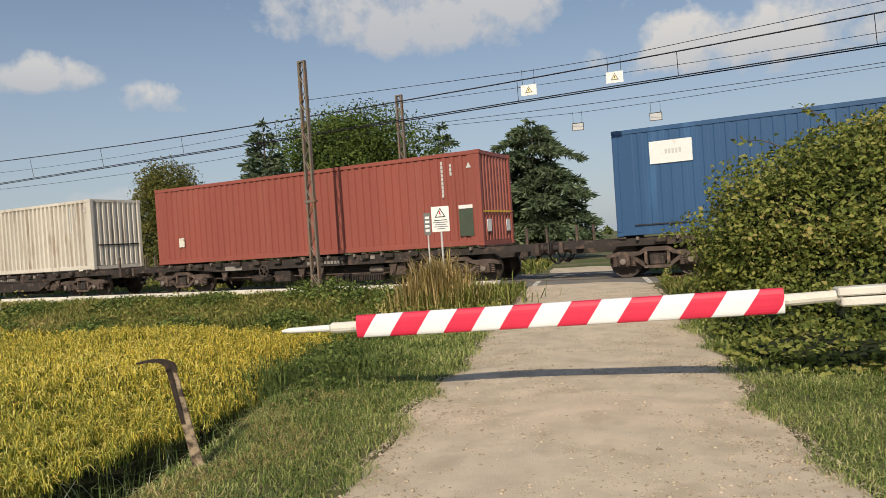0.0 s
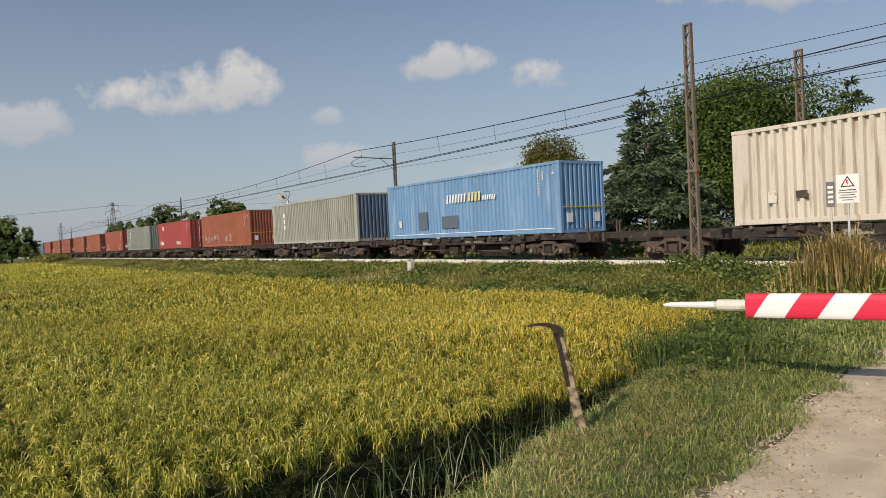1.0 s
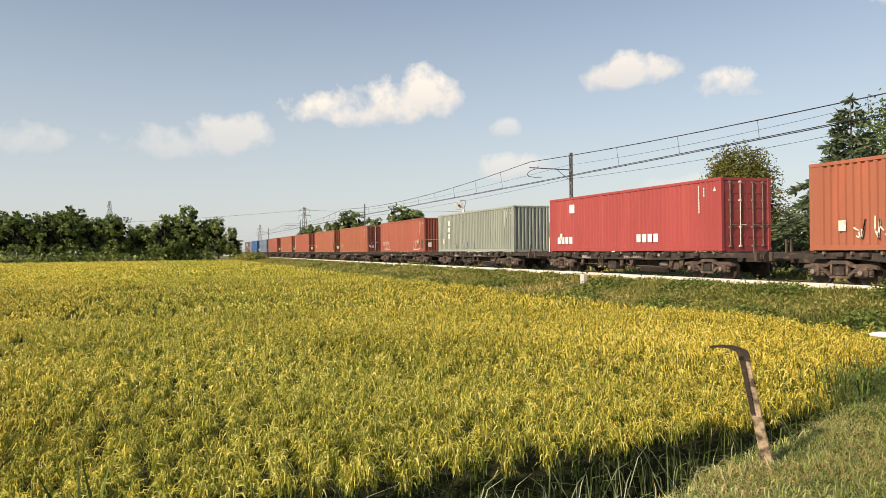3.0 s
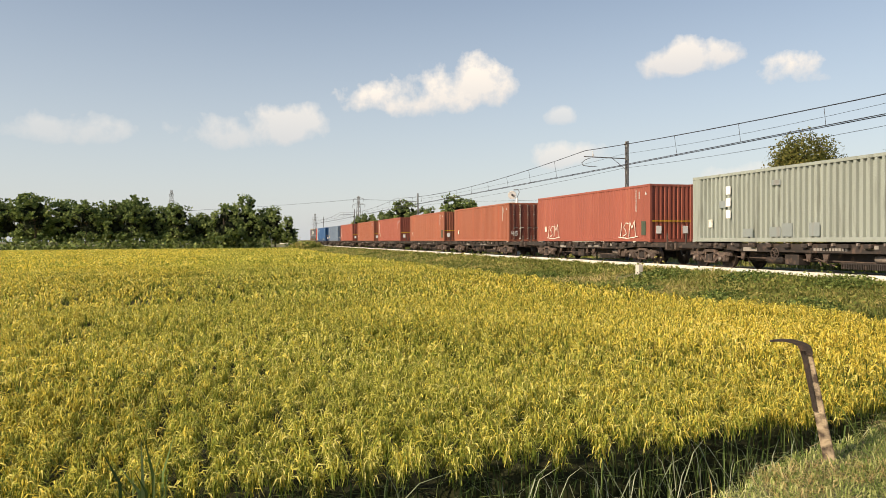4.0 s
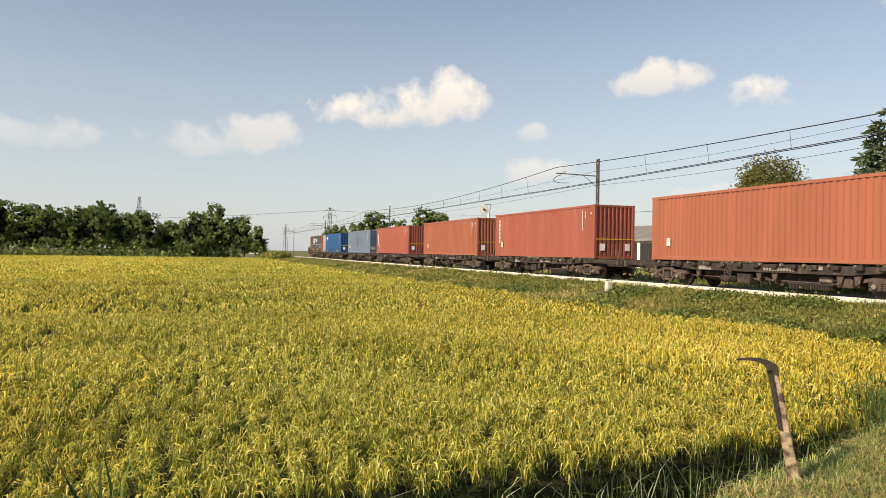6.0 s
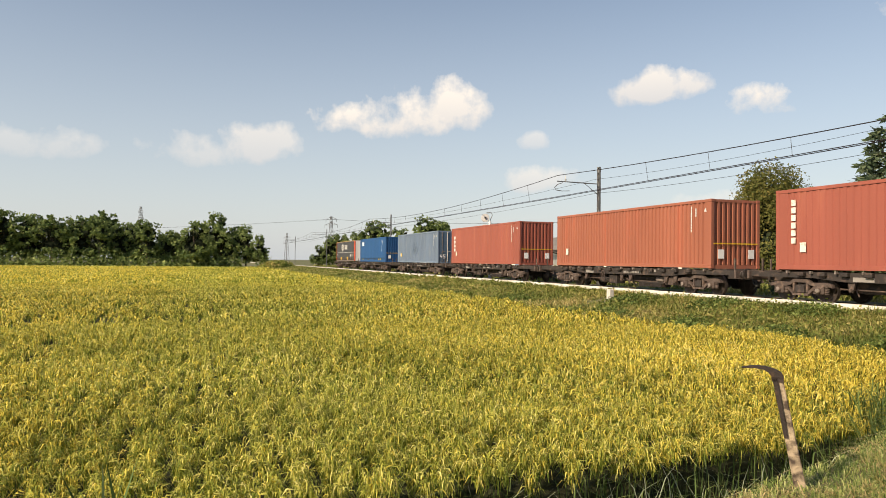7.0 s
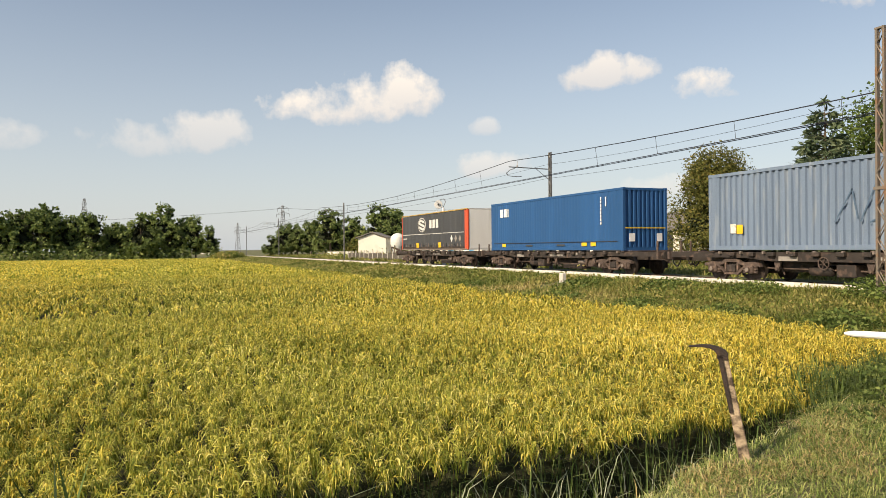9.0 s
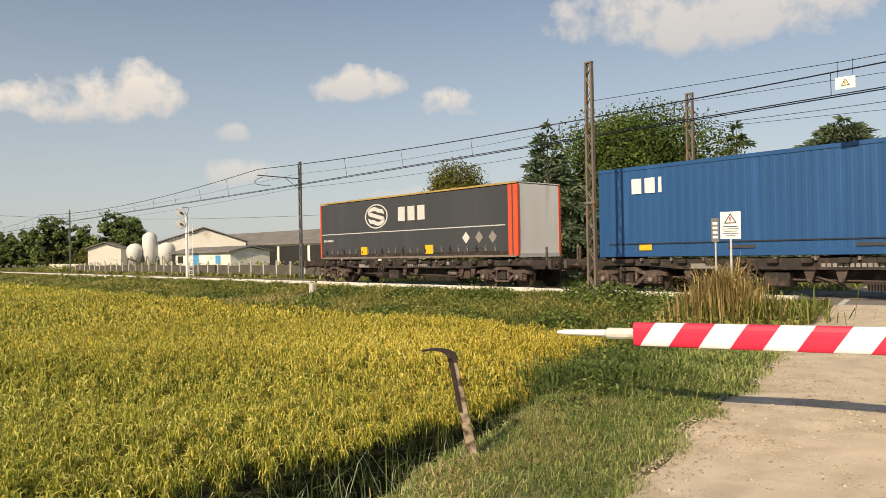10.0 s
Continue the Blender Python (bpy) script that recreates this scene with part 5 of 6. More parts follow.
    for o in c.children:
        if o.name.startswith("end_wall"):
            o.data.materials[0] = P["slate_end"]

    c = add(34.3, container("orange-red corrugated container with white graffiti", P["orange_red"], 0.036))
    usual_marks(c)
    rnd = random.Random(7)
    for x0, x1 in ((1.7, 5.0), (7.0, 8.7)):
        lines = []
        x = x0
        while x < x1:
            lines.append([(x + rnd.uniform(0, 0.35), 0.35 + rnd.uniform(0, 0.75)) for _ in range(4)])
            x += 0.27
        strokes(c, "graffiti", lines, 0.05, WORN_WHITE, label="scribbled white paint marks")

    c = add(16.4, container("crimson container with double doors and white bars", P["crimson"], 0.018, doors=True))
    usual_marks(c)
    for x in (0.9, 8.2):
        for i in range(4):
            bars(c, "code_bar", [(x + 0.42 * i, x + 0.42 * i + 0.3, 0.42, 0.78)], WHITE)
    plate(c, "crest", 2.2, 2.7, 2.05, 2.5, WHITE)

    c = add(-1.99, container("pale grey-green weathered corrugated container", P["grey_green"], 0.07, stripe=False))
    usual_marks(c)
    bars(c, "number_bars", [(2.3, 2.6, 1.0 + 0.5 * i, 1.35 + 0.5 * i) for i in range(3)], WHITE)
    for x0, x1, z0, z1 in ((3.4, 3.95, 0.22, 0.55), (4.9, 5.5, 0.22, 0.6), (5.55, 6.1, 0.22, 0.72), (6.9, 7.4, 0.22, 0.72), (5.0, 5.5, 2.2, 2.4), (1.85, 2.3, 1.45, 1.75)):
        bars(c, "repair_patch", [(x0, x1, z0, z1)], P["patch"])

    c = add(-19.22, container("brick red container with outlined white graffiti", P["brick"], 0.02))
    usual_marks(c)
    for x in (1.7, 10.9):
        lines = [[(x, 0.3), (x + 0.12, 1.0)], [(x + 0.25, 0.3), (x + 0.6, 0.42), (x + 0.5, 0.65), (x + 0.3, 0.75), (x + 0.55, 1.0), (x + 0.8, 0.95)],
                 [(x + 0.85, 0.28), (x + 0.95, 1.05), (x + 1.15, 0.7), (x + 1.4, 1.1), (x + 1.5, 0.3)], [(x - 0.2, 0.25), (x + 0.7, 0.18), (x + 1.7, 0.28)]]
        strokes(c, "graffiti", lines, 0.05, WORN_WHITE, label="white outlined letters sprayed on")
    plate(c, "green_panel", 12.95, 13.35, 0.35, 1.05, GREEN_PANEL)

    # doors in a darker brown than the sides
    c = add(-38.4, container("orange-brown corrugated container with closed doors", P["orange_red"], 0.036, doors=True, door_tone=P["dark_brown"]))
    usual_marks(c)
    door_number(c)
    c = add(-55.75, container("orange-red corrugated container with a yellow end stripe", P["orange_red"], 0.03))
    usual_marks(c)
    plate(c, "green_panel", 12.95, 13.38, 0.35, 1.1, GREEN_PANEL)
    c = add(-74.7, container("brown-red corrugated container with a striped end", P["brick"], 0.024))
    usual_marks(c)
    bars(c, "code_bars", [(0.75, 0.95, 0.95 + 0.27 * i, 1.16 + 0.27 * i) for i in range(6)], WORN_WHITE)
    c = add(-92.0, container("faded orange corrugated container", P["orange_red"], 0.036))
    usual_marks(c)
    c = add(-111.1, container("smooth-sided brick red container", P["brick"], 0.012))
    usual_marks(c)
    bars(c, "code_bars", [(0.75, 1.0, 1.0 + 0.33 * i, 1.24 + 0.33 * i) for i in range(4)], WHITE)
    # doors in a darker blue than the sides
    c = add(-128.6, container("steel blue weathered container with closed doors", P["steel_blue"], 0.05, doors=True, door_tone=P["navy"]))
    usual_marks(c)
    door_number(c)
    plate(c, "yellow_notice", 1.45, 1.75, 0.62, 0.95, YELLOW)
    strokes(c, "graffiti", [[(5.6, 0.9), (6.2, 1.9), (6.4, 1.0)], [(6.5, 0.9), (7.0, 2.0)], [(6.8, 0.85), (7.5, 1.2), (7.0, 1.6)]], 0.05, P["navy"], label="dark scrawl of paint")
    c = add(-147.8, container("deep blue smooth container with white emblem", P["deep_blue"], 0.006))
    bars(c, "number_bars", [(11.95, 12.03, 1.25 + 0.17 * i, 1.38 + 0.17 * i) for i in range(8)] + [(12.35, 12.43, 2.1, 2.55)], WHITE)
    bars(c, "emblem", [(1.3, 1.66, 2.02, 2.5), (1.78, 2.14, 2.02, 2.5), (2.27, 2.38, 2.02, 2.5)], WHITE, label="white emblem blocks")
    for x in (1.55, 10.3, 11.1):
        plate(c, "yellow_notice", x, x + 0.45, 0.22, 0.4, YELLOW)
    bars(c, "lower_stripe", [(0.4, 13.3, 0.42, 0.45)], BLACK)
    for x in (4.5, 7.9):
        plate(c, "lower_notice", x, x + 0.8, 0.24, 0.33, P["slate"])
    add(-165.2, swap_body(P))

    # each wagon reaches to its neighbours' buffers
    wagons = []
    for i, (x5, c) in enumerate(made):
        gap_r = made[i - 1][0] - x5 - C_LEN if i else 3.9
        gap_l = x5 - made[i + 1][0] - C_LEN if i + 1 < len(made) else 3.9
        half_l, half_r = gap_l / 2 - 0.36, gap_r / 2 - 0.36
        if gap_r > 6:
            half_r = 1.5
        if gap_l > 6:
            wagons.append(wagon("long sooty flat wagon with a bare deck before its container", gap_l - 2.2, half_r, -2.5))
        else:
            wagons.append(wagon("sooty flat container wagon on two bogies", half_l, half_r))
    return [(x5, c, w) for (x5, c), w in zip(made, wagons)]


def door_number(c):
    """The length mark on the near door."""
    for k, ch in enumerate("45"):
        seg = {"4": [[(0.0, 0.3), (0.0, 0.14), (0.2, 0.14)], [(0.15, 0.3), (0.15, 0.0)]], "5": [[(0.2, 0.3), (0.02, 0.3), (0.0, 0.17), (0.15, 0.17), (0.19, 0.08), (0.12, 0.0), (0.0, 0.02)]]}[ch]
        o = strokes(c, "length_mark", [[(px, pz) for px, pz in s] for s in seg], 0.06, WHITE, label="white painted number")
        o.matrix_basis = Matrix.Translation((C_LEN + 0.012, 0.25 + 0.27 * k, 0.45)) @ Matrix.Rotation(radians(90), 4, "Z")
    return c


def swap_body(P):
    c = thing("curtain_swap_body", "dark grey curtain-sided swap body with red-orange corner posts", "container", "containers on the train")
    part("body", box(0.12, C_LEN - 0.3, 0.03, C_W - 0.03, 0.3, C_H - 0.1), P["slate"], c)
    part("curtain", corrugated(0.15, C_LEN - 0.32, 0.42, C_H - 0.12, 0.006, 0.9, 0.012), P["slate"], c)
    part("floor_frame", box(0.05, C_LEN - 0.05, 0.02, C_W - 0.02, 0.05, 0.3, 0.02), DARK_STEEL, c)
    for y in (0.0, C_W - 0.06):
        part("top_rail", box(0.02, C_LEN - 0.02, y, y + 0.06, C_H - 0.07, C_H), FADED_RAIL, c, "dull yellow top rail")
    part("roof", box(0.02, C_LEN - 0.02, 0.06, C_W - 0.06, C_H - 0.04, C_H - 0.01), P["panel"], c)
    for x0, x1 in ((0.0, 0.1), (C_LEN - 0.5, C_LEN - 0.3), (C_LEN - 0.24, C_LEN)):
        for y in (-0.002, C_W - 0.12):
            part("corner_post", box(x0, x1, y, y + 0.122, 0.1, C_H - 0.1, 0.012), POST_RED, c, "red-orange corner post")
    part("end_panel", box(C_LEN - 0.3, C_LEN - 0.2, 0.008, C_W - 0.004, 0.3, C_H - 0.1), P["slate"], c)
    part("end_wall", box(C_LEN - 0.08, C_LEN - 0.02, 0.12, C_W - 0.12, 0.2, C_H - 0.08), P["panel"], c, "light grey end wall")
    part("end_sill", box(C_LEN - 0.1, C_LEN, 0.1, C_W - 0.1, 0.05, 0.2), GREY_LABEL, c)
    bars(c, "pale_stripe", [(0.2, C_LEN - 0.65, 1.27, 1.31)], GREY_LABEL, -0.002)
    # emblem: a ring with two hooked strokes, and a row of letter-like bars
    cx, cz = 4.85, 2.02
    def band(name, inner, outer, mat):
        """A flat band between two rows of points on the curtain."""
        bm = bmesh.new()
        a, b = [bm.verts.new((x, -0.006, z)) for x, z in inner], [bm.verts.new((x, -0.006, z)) for x, z in outer]
        for i in range(len(a) - 1):
            bm.faces.new((a[i], a[i + 1], b[i + 1], b[i]))
        bmesh.ops.recalc_face_normals(bm, faces=bm.faces)
        r = bmesh.ops.extrude_face_region(bm, geom=list(bm.faces))
        bmesh.ops.translate(bm, verts=[e for e in r["geom"] if isinstance(e, bmesh.types.BMVert)], vec=(0, 0.006, 0))
        bmesh.ops.recalc_face_normals(bm, faces=bm.faces)
        part(name, bm, mat, c)

    turn = np.linspace(0, 2 * math.pi, 41)
    band("emblem_ring", [(cx + 0.8 * math.cos(a), cz + 0.51 * math.sin(a)) for a in turn], [(cx + 0.88 * math.cos(a), cz + 0.565 * math.sin(a)) for a in turn], PALE_GREY)
    # a bold double bend inside the ring
    upper = [(0.18 + 0.3 * math.cos(a) - 0.3, 0.16 + 0.17 * math.sin(a)) for a in np.linspace(0.0, 3.4, 14)]
    lower = [(-x, -z) for x, z in reversed(upper)]
    bend = [(0.48, 0.1), (0.36, 0.22)] + [(x - 0.02, z) for x, z in upper[2:]] + [(x + 0.02, z) for x, z in lower[:-2]] + [(-0.36, -0.22), (-0.48, -0.1)]
    left, right = [], []
    for i, (x, z) in enumerate(bend):
        (xa, za), (xb, zb) = bend[max(0, i - 1)], bend[min(len(bend) - 1, i + 1)]
        d = Vector((xb - xa, zb - za)).normalized()
        w = 0.085 * (0.35 if i in (0, len(bend) - 1) else 1.0)
        left.append((cx + (x - d.y * w) * 1.25, cz + (z + d.x * w) * 1.05))
        right.append((cx + (x + d.y * w) * 1.25, cz + (z - d.x * w) * 1.05))
    band("emblem_stroke", left, right, PALE_GREY)
    bars(c, "brand_bars", [(6.5 + 0.68 * i, 6.98 + 0.68 * i, 1.72, 2.35) for i in range(3)], PALE_GREY, -0.004, "pale brand lettering bars")
    for i, mt in enumerate((PALE_GREY, DIRTY_LABEL, DIRTY_LABEL)):
        bm = bmesh.new()
        x = 10.9 + i * 0.75
        add_prism(bm, [(x, 0.62), (x + 0.22, 0.86), (x, 1.1), (x - 0.22, 0.86)], -0.004, 0.002)
        part("diamond_mark", bm, mt, c)
    for i in range(24):
        bm = bmesh.new()
        x = 0.5 + i * 0.52
        add_tube(bm, (x, 0.005, 0.42), (x + 0.1, 0.005, 0.56), 0.02, n=5)
        add_box(bm, x + 0.05, x + 0.12, -0.02, 0.02, 0.3, 0.44)
        part("curtain_buckle", bm, LIGHT_STEEL if i % 3 else BLACK, c)
    part("side_raves", box(0.12, C_LEN - 0.12, -0.004, 0.02, 0.07, 0.15), LIGHT_STEEL, c, "dirty grey lower edge")
    for x in (3.6, 8.35):
        part("lift_plate", box(x, x + 0.5, -0.02, 0.05, 0.24, 0.62, 0.01), YELLOW, c, "yellow lifting plate")
    bars(c, "print_bars", [(0.35 + 0.11 * i, 0.43 + 0.11 * i, 0.92, 1.02) for i in range(8)], GREY_LABEL, -0.002)
    return c


TRAIN = build_train()

# ---- the crossing ----
def ring_profile(r, n=14):
    """A rounded flat section, tall in z and slim in y."""
    out = []
    for i in range(n):
        c, s = math.cos(2 * math.pi * (i + 0.5) / n), math.sin(2 * math.pi * (i + 0.5) / n)
        out.append((0.055 * math.copysign(abs(c) ** 0.45, c), r * math.copysign(abs(s) ** 0.7, s)))
    return out


def build_barrier():
    """Closed barrier boom; its own x runs along the boom, the striped sleeve starts at 0."""
    a, b = Vector((-4.03, 6.10, 0.756)), Vector((-0.21, 7.05, 0.833))
    L = (b - a).length
    q = (b - a).to_track_quat("X", "Z").to_matrix().to_4x4()
    boom = thing("barrier_boom", "lowered level crossing barrier with red and white slanted stripes", "barrier", at=Matrix.Translation(a) @ q)
    r, half, slant = 0.113, 0.272, 0.7
    n = int((L + 2 * r * slant) / half) + 2
    for k in range(n):
        bm = bmesh.new()
        rings = []
        for s in ((k - 1) * half + 0.135, k * half + 0.135):
            rings.append([(min(L, max(0.0, s + slant * z)), y, z) for y, z in ring_profile(r, 20)])
        if max(p[0] for p in rings[1]) - min(p[0] for p in rings[0]) < 1e-4 or all(abs(p[0] - q2[0]) < 1e-4 for p, q2 in zip(*rings)):
            bm.free()
            continue
        va, vb = [[bm.verts.new(p) for p in ring] for ring in rings]
        for i in range(20):
            j = (i + 1) % 20
            bm.faces.new((va[i], va[j], vb[j], vb[i]))
        bmesh.ops.remove_doubles(bm, verts=bm.verts, dist=1e-4)
        bmesh.ops.recalc_face_normals(bm, faces=bm.faces)
        part("stripe", bm, RED if k % 2 == 0 else CLEAN_WHITE, boom, "red stripe" if k % 2 == 0 else "white stripe")
    bm = bmesh.new()
    for x in (0.004, L - 0.004):
        bm.faces.new([bm.verts.new((x, y * 0.99, z * 0.99)) for y, z in ring_profile(r, 20)])
    part("sleeve_end", bm, WORN_WHITE, boom)
    bm = bmesh.new()
    add_path_tube(bm, [(-0.27, 0, 0.0), (0.0, 0, 0.0)], [0.055, 0.055], 12)
    add_path_tube(bm, [(-0.3, 0, 0), (-0.27, 0, 0)], [0.03, 0.055], 12)
    part("collar", bm, WORN_WHITE, boom)
    bm = bmesh.new()
    add_path_tube(bm, [(-0.82, 0, -0.004), (-0.74, 0, -0.002), (-0.3, 0, 0)], [0.014, 0.028, 0.036], 12)
    part("tip_rod", bm, WHITE, boom)
    bm = bmesh.new()
    add_path_tube(bm, [(L, 0, 0.0), (L + 0.42, 0, 0.012), (L + 0.46, 0, 0.012)], [0.055, 0.05, 0.07], 12)
    part("arm_tube", bm, WORN_WHITE, boom, "flaking white tube")
    bm = bmesh.new()
    add_box(bm, L + 0.44, L + 3.0, -0.09, 0.09, -0.075, 0.0, 0.012)
    add_box(bm, L + 0.42, L + 3.0, -0.085, 0.085, 0.012, 0.085, 0.012)
    part("arm_beam", bm, WORN_WHITE, boom, "weathered white beam")
    # drive post at the pivot
    p = (a + (b - a).normalized() * (L + 2.9))
    post = thing("barrier_drive", "grey barrier drive cabinet at the pivot", "barrier drive", at=pose(p.x, p.y, 0, 0, 0, 14))
    part("cabinet", box(-0.2, 0.25, -0.45, -0.12, 0.0, 1.1, 0.03), GREY_STEEL, post)
    bm = bmesh.new()
    add_tube(bm, (0, -0.2, p.z), (0, 0.12, p.z), 0.05, n=10)
    part("pivot_shaft", bm, DARK_STEEL, post)


def build_hook_post():
    h = thing("bent_post", "weathered leaning slat post with a dark bent hook on top", "post", at=pose(-4.09, 4.01, -0.12, 0, 0, 46.6))
    bm = bmesh.new()
    add_prism(bm, [(-0.042, 0), (0.04, 0), (-0.135, 0.87), (-0.2, 0.88)], -0.016, 0.016)
    bmesh.ops.bevel(bm, geom=list(bm.edges), offset=0.006, segments=1, affect="EDGES")
    part("slat", bm, BOARD, h)
    # raised dark rim along one edge of the slat
    bm = bmesh.new()
    add_prism(bm, [(-0.125, 0.45), (-0.098, 0.45), (-0.17, 0.87), (-0.204, 0.87)], -0.03, -0.012)
    part("edge_rim", bm, HOOK_IRON, h)
    bm = bmesh.new()
    o_up = [(-0.128, 0.84), (-0.128, 0.875), (-0.145, 0.905), (-0.19, 0.928), (-0.25, 0.942), (-0.32, 0.943), (-0.405, 0.928)]
    o_lo = [(-0.4, 0.92), (-0.32, 0.926), (-0.26, 0.918), (-0.225, 0.9), (-0.208, 0.875), (-0.205, 0.84)]
    add_prism(bm, o_up + o_lo, -0.03, 0.02)
    part("hook", bm, HOOK_IRON, h, "dark rusty bent hook")


def build_signs():
    s = thing("danger_sign", "white danger sign with a warning triangle on a pole", "sign", at=pose(-7.68, 15.18, 0, 0, 0, 18))
    part("board", box(-0.21, 0.21, -0.03, -0.018, 1.78, 2.37, 0.004), WHITE, s)
    for k, (g, mt) in enumerate(((1.0, BLACK), (0.72, WHITE))):
        bm = bmesh.new()
        cx, cz = 0, 2.19
        add_prism(bm, [(cx + g * px, cz + g * pz) for px, pz in ((-0.13, -0.075), (0.13, -0.075), (0, 0.15))], -0.034 - 0.003 * k, -0.03)
        part("triangle_border" if k == 0 else "triangle_field", bm, mt, s)
    bm = bmesh.new()
    add_prism(bm, [(-0.02, 2.26), (0.015, 2.26), (0.0, 2.2), (0.025, 2.2), (-0.015, 2.13), (0.0, 2.185), (-0.025, 2.185)], -0.041, -0.038)
    part("bolt", bm, RED, s)
    for i, w in enumerate((0.15, 0.17, 0.13, 0.16, 0.1)):
        part("text_bar", box(-w, w, -0.034, -0.03, 2.04 - 0.05 * i, 2.058 - 0.05 * i), GREY_STEEL if i else BLACK, s)
    bm = bmesh.new()
    add_tube(bm, (0, 0, -0.2), (0.0, 0, 2.3), 0.024, n=8)
    part("pole", bm, GREY_LABEL, s)
    p = thing("number_plate_post", "narrow grey plate with bars on a thin pole", "sign", at=pose(-7.98, 15.08, 0, 0, 0, 18))
    part("plate", box(-0.08, 0.08, -0.03, -0.02, 1.72, 2.24, 0.004), GREY_STEEL, p)
    for i in range(4):
        part("text_bar", box(-0.05, 0.05, -0.034, -0.03, 1.8 + 0.1 * i, 1.855 + 0.1 * i), WHITE, p)
    bm = bmesh.new()
    add_tube(bm, (0, 0, -0.2), (0.0, 0, 2.2), 0.018, n=8)
    part("pole", bm, GREY_LABEL, p)


def build_reeds():
    rng = np.random.default_rng(31)
    n = 1500
    x, y = rng.normal(-7.72, 0.5, n), rng.normal(14.75, 0.32, n)
    h = np.clip(1.75 - 0.85 * np.abs(x + 7.72), 0.45, 1.6) * rng.uniform(0.45, 1.1, n)
    v, t = grass_blades(rng, np.stack([x, y, ground_z(x, y) - 0.05], 1), h, rng.uniform(0.012, 0.03, n), rng.uniform(0.03, 0.4, n), rng.uniform(0.1, 0.8, n))
    n = 800
    x, y = rng.normal(-7.4, 0.7, n), rng.normal(14.6, 0.4, n)
    gv, gt = grass_blades(rng, np.stack([x, y, ground_z(x, y) - 0.05], 1), rng.uniform(0.3, 0.95, n), rng.uniform(0.012, 0.03, n), rng.uniform(0.1, 0.8, n), rng.uniform(0.2, 1.1, n))
    slots = np.concatenate([np.zeros(len(t), int), np.ones(len(gt), int)])
    v, t = joined([(v, t), (gv, gt)])
    tagged(new("dry_reeds", mesh_np("dry_reeds", v, t, [STRAW, WEEDS], slots)), "tall dry straw-coloured reeds with green grass round the sign poles", "reeds", kind="stuff")
    # green shrubs at the foot of the mast and the bank
    v, t = [], []
    pieces = []
    for cx, cy, r, h in ((-13.6, 17.6, 0.9, 0.55), (-12.3, 17.2, 1.0, 0.6), (-10.6, 16.4, 1.1, 0.6), (-9.4, 15.9, 0.9, 0.55), (-16.8, 17.0, 1.0, 0.4), (-20.5, 16.6, 1.3, 0.4), (-11.4, 13.9, 0.9, 0.45), (-25, 16.2, 1.4, 0.35), (-14.6, 13.6, 0.9, 0.4), (-18.2, 13.7, 1.1, 0.35), (-22.4, 13.6, 1.0, 0.35), (-9.2, 13.4, 0.8, 0.4), (-31, 13.8, 1.4, 0.35)):
        m = 900
        d = rng.normal(size=(m, 3))
        d /= np.linalg.norm(d, axis=1)[:, None]
        p = d * rng.uniform(0.55, 1.05, m)[:, None] * [r, r * 0.8, h]
        p[:, 2] = np.abs(p[:, 2])
        px, py = p[:, 0] + cx, p[:, 1] + cy
        pieces.append(leaves(rng, np.stack([px, py, p[:, 2] + ground_z(px, py)], 1), np.full(m, 0.1), 0.7, d))
    v, t = joined(pieces)
    tagged(new("bank_shrubs", mesh_np("bank_shrubs", v, t, [FRESH])), "low green shrubs on the railway bank", "shrub", kind="stuff")
    # green weeds between the rice and the verge
    pieces = []
    for cx, cy, r, h in ((-5.6, 7.6, 0.6, 0.42), (-6.1, 8.6, 0.55, 0.36), (-5.0, 6.8, 0.5, 0.34), (-4.7, 5.9, 0.35, 0.26), (-4.4, 6.9, 0.5, 0.26), (-5.0, 8.2, 0.6, 0.3), (-6.7, 9.5, 0.5, 0.32), (-7.3, 10.7, 0.5, 0.3)):
        m = int(2600 * r) + 80
        d = rng.normal(size=(m, 3))
        d /= np.linalg.norm(d, axis=1)[:, None]
        p = d * rng.uniform(0.4, 1.05, m)[:, None] * [r, r, h]
        px, py = p[:, 0] + cx, p[:, 1] + cy
        pieces.append(leaves(rng, np.stack([px, py, np.abs(p[:, 2]) - 0.2], 1), np.full(m, 0.055), 0.8, d))
        px, py = rng.normal(cx, r * 0.7, m), rng.normal(cy, r * 0.7, m)
        pieces.append(grass_blades(rng, np.stack([px, py, np.full(m, -0.25)], 1), h * rng.uniform(0.6, 1.35, m), rng.uniform(0.008, 0.016, m), rng.uniform(0.1, 0.9, m), rng.uniform(0.2, 1.0, m)))
    v, t = joined(pieces)
    tagged(new("verge_weeds", mesh_np("verge_weeds", v, t, [FRESH])), "fresh green weeds between rice and verge", "weeds", kind="stuff")
    # dry stalks lying on the verge
    n = 110
    x, y = rng.uniform(-4.3, -2.6, n), rng.uniform(1.5, 7.5, n)
    k = (x < road_left(y) - 0.1) & (inside_field(x, y) < -0.3)
    x, y = x[k], y[k]
    v, t = grass_blades(rng, np.stack([x, y, ground_z(x, y) + 0.05], 1), np.full(len(x), 0.10), np.full(len(x), 0.005), rng.uniform(0.8, 2.4, len(x)), rng.uniform(0.8, 1.5, len(x)))
    tagged(new("dry_stalks", mesh_np("dry_stalks", v, t, [STRAW])), "bleached dry stalks lying in the verge grass", "grass", kind="stuff")


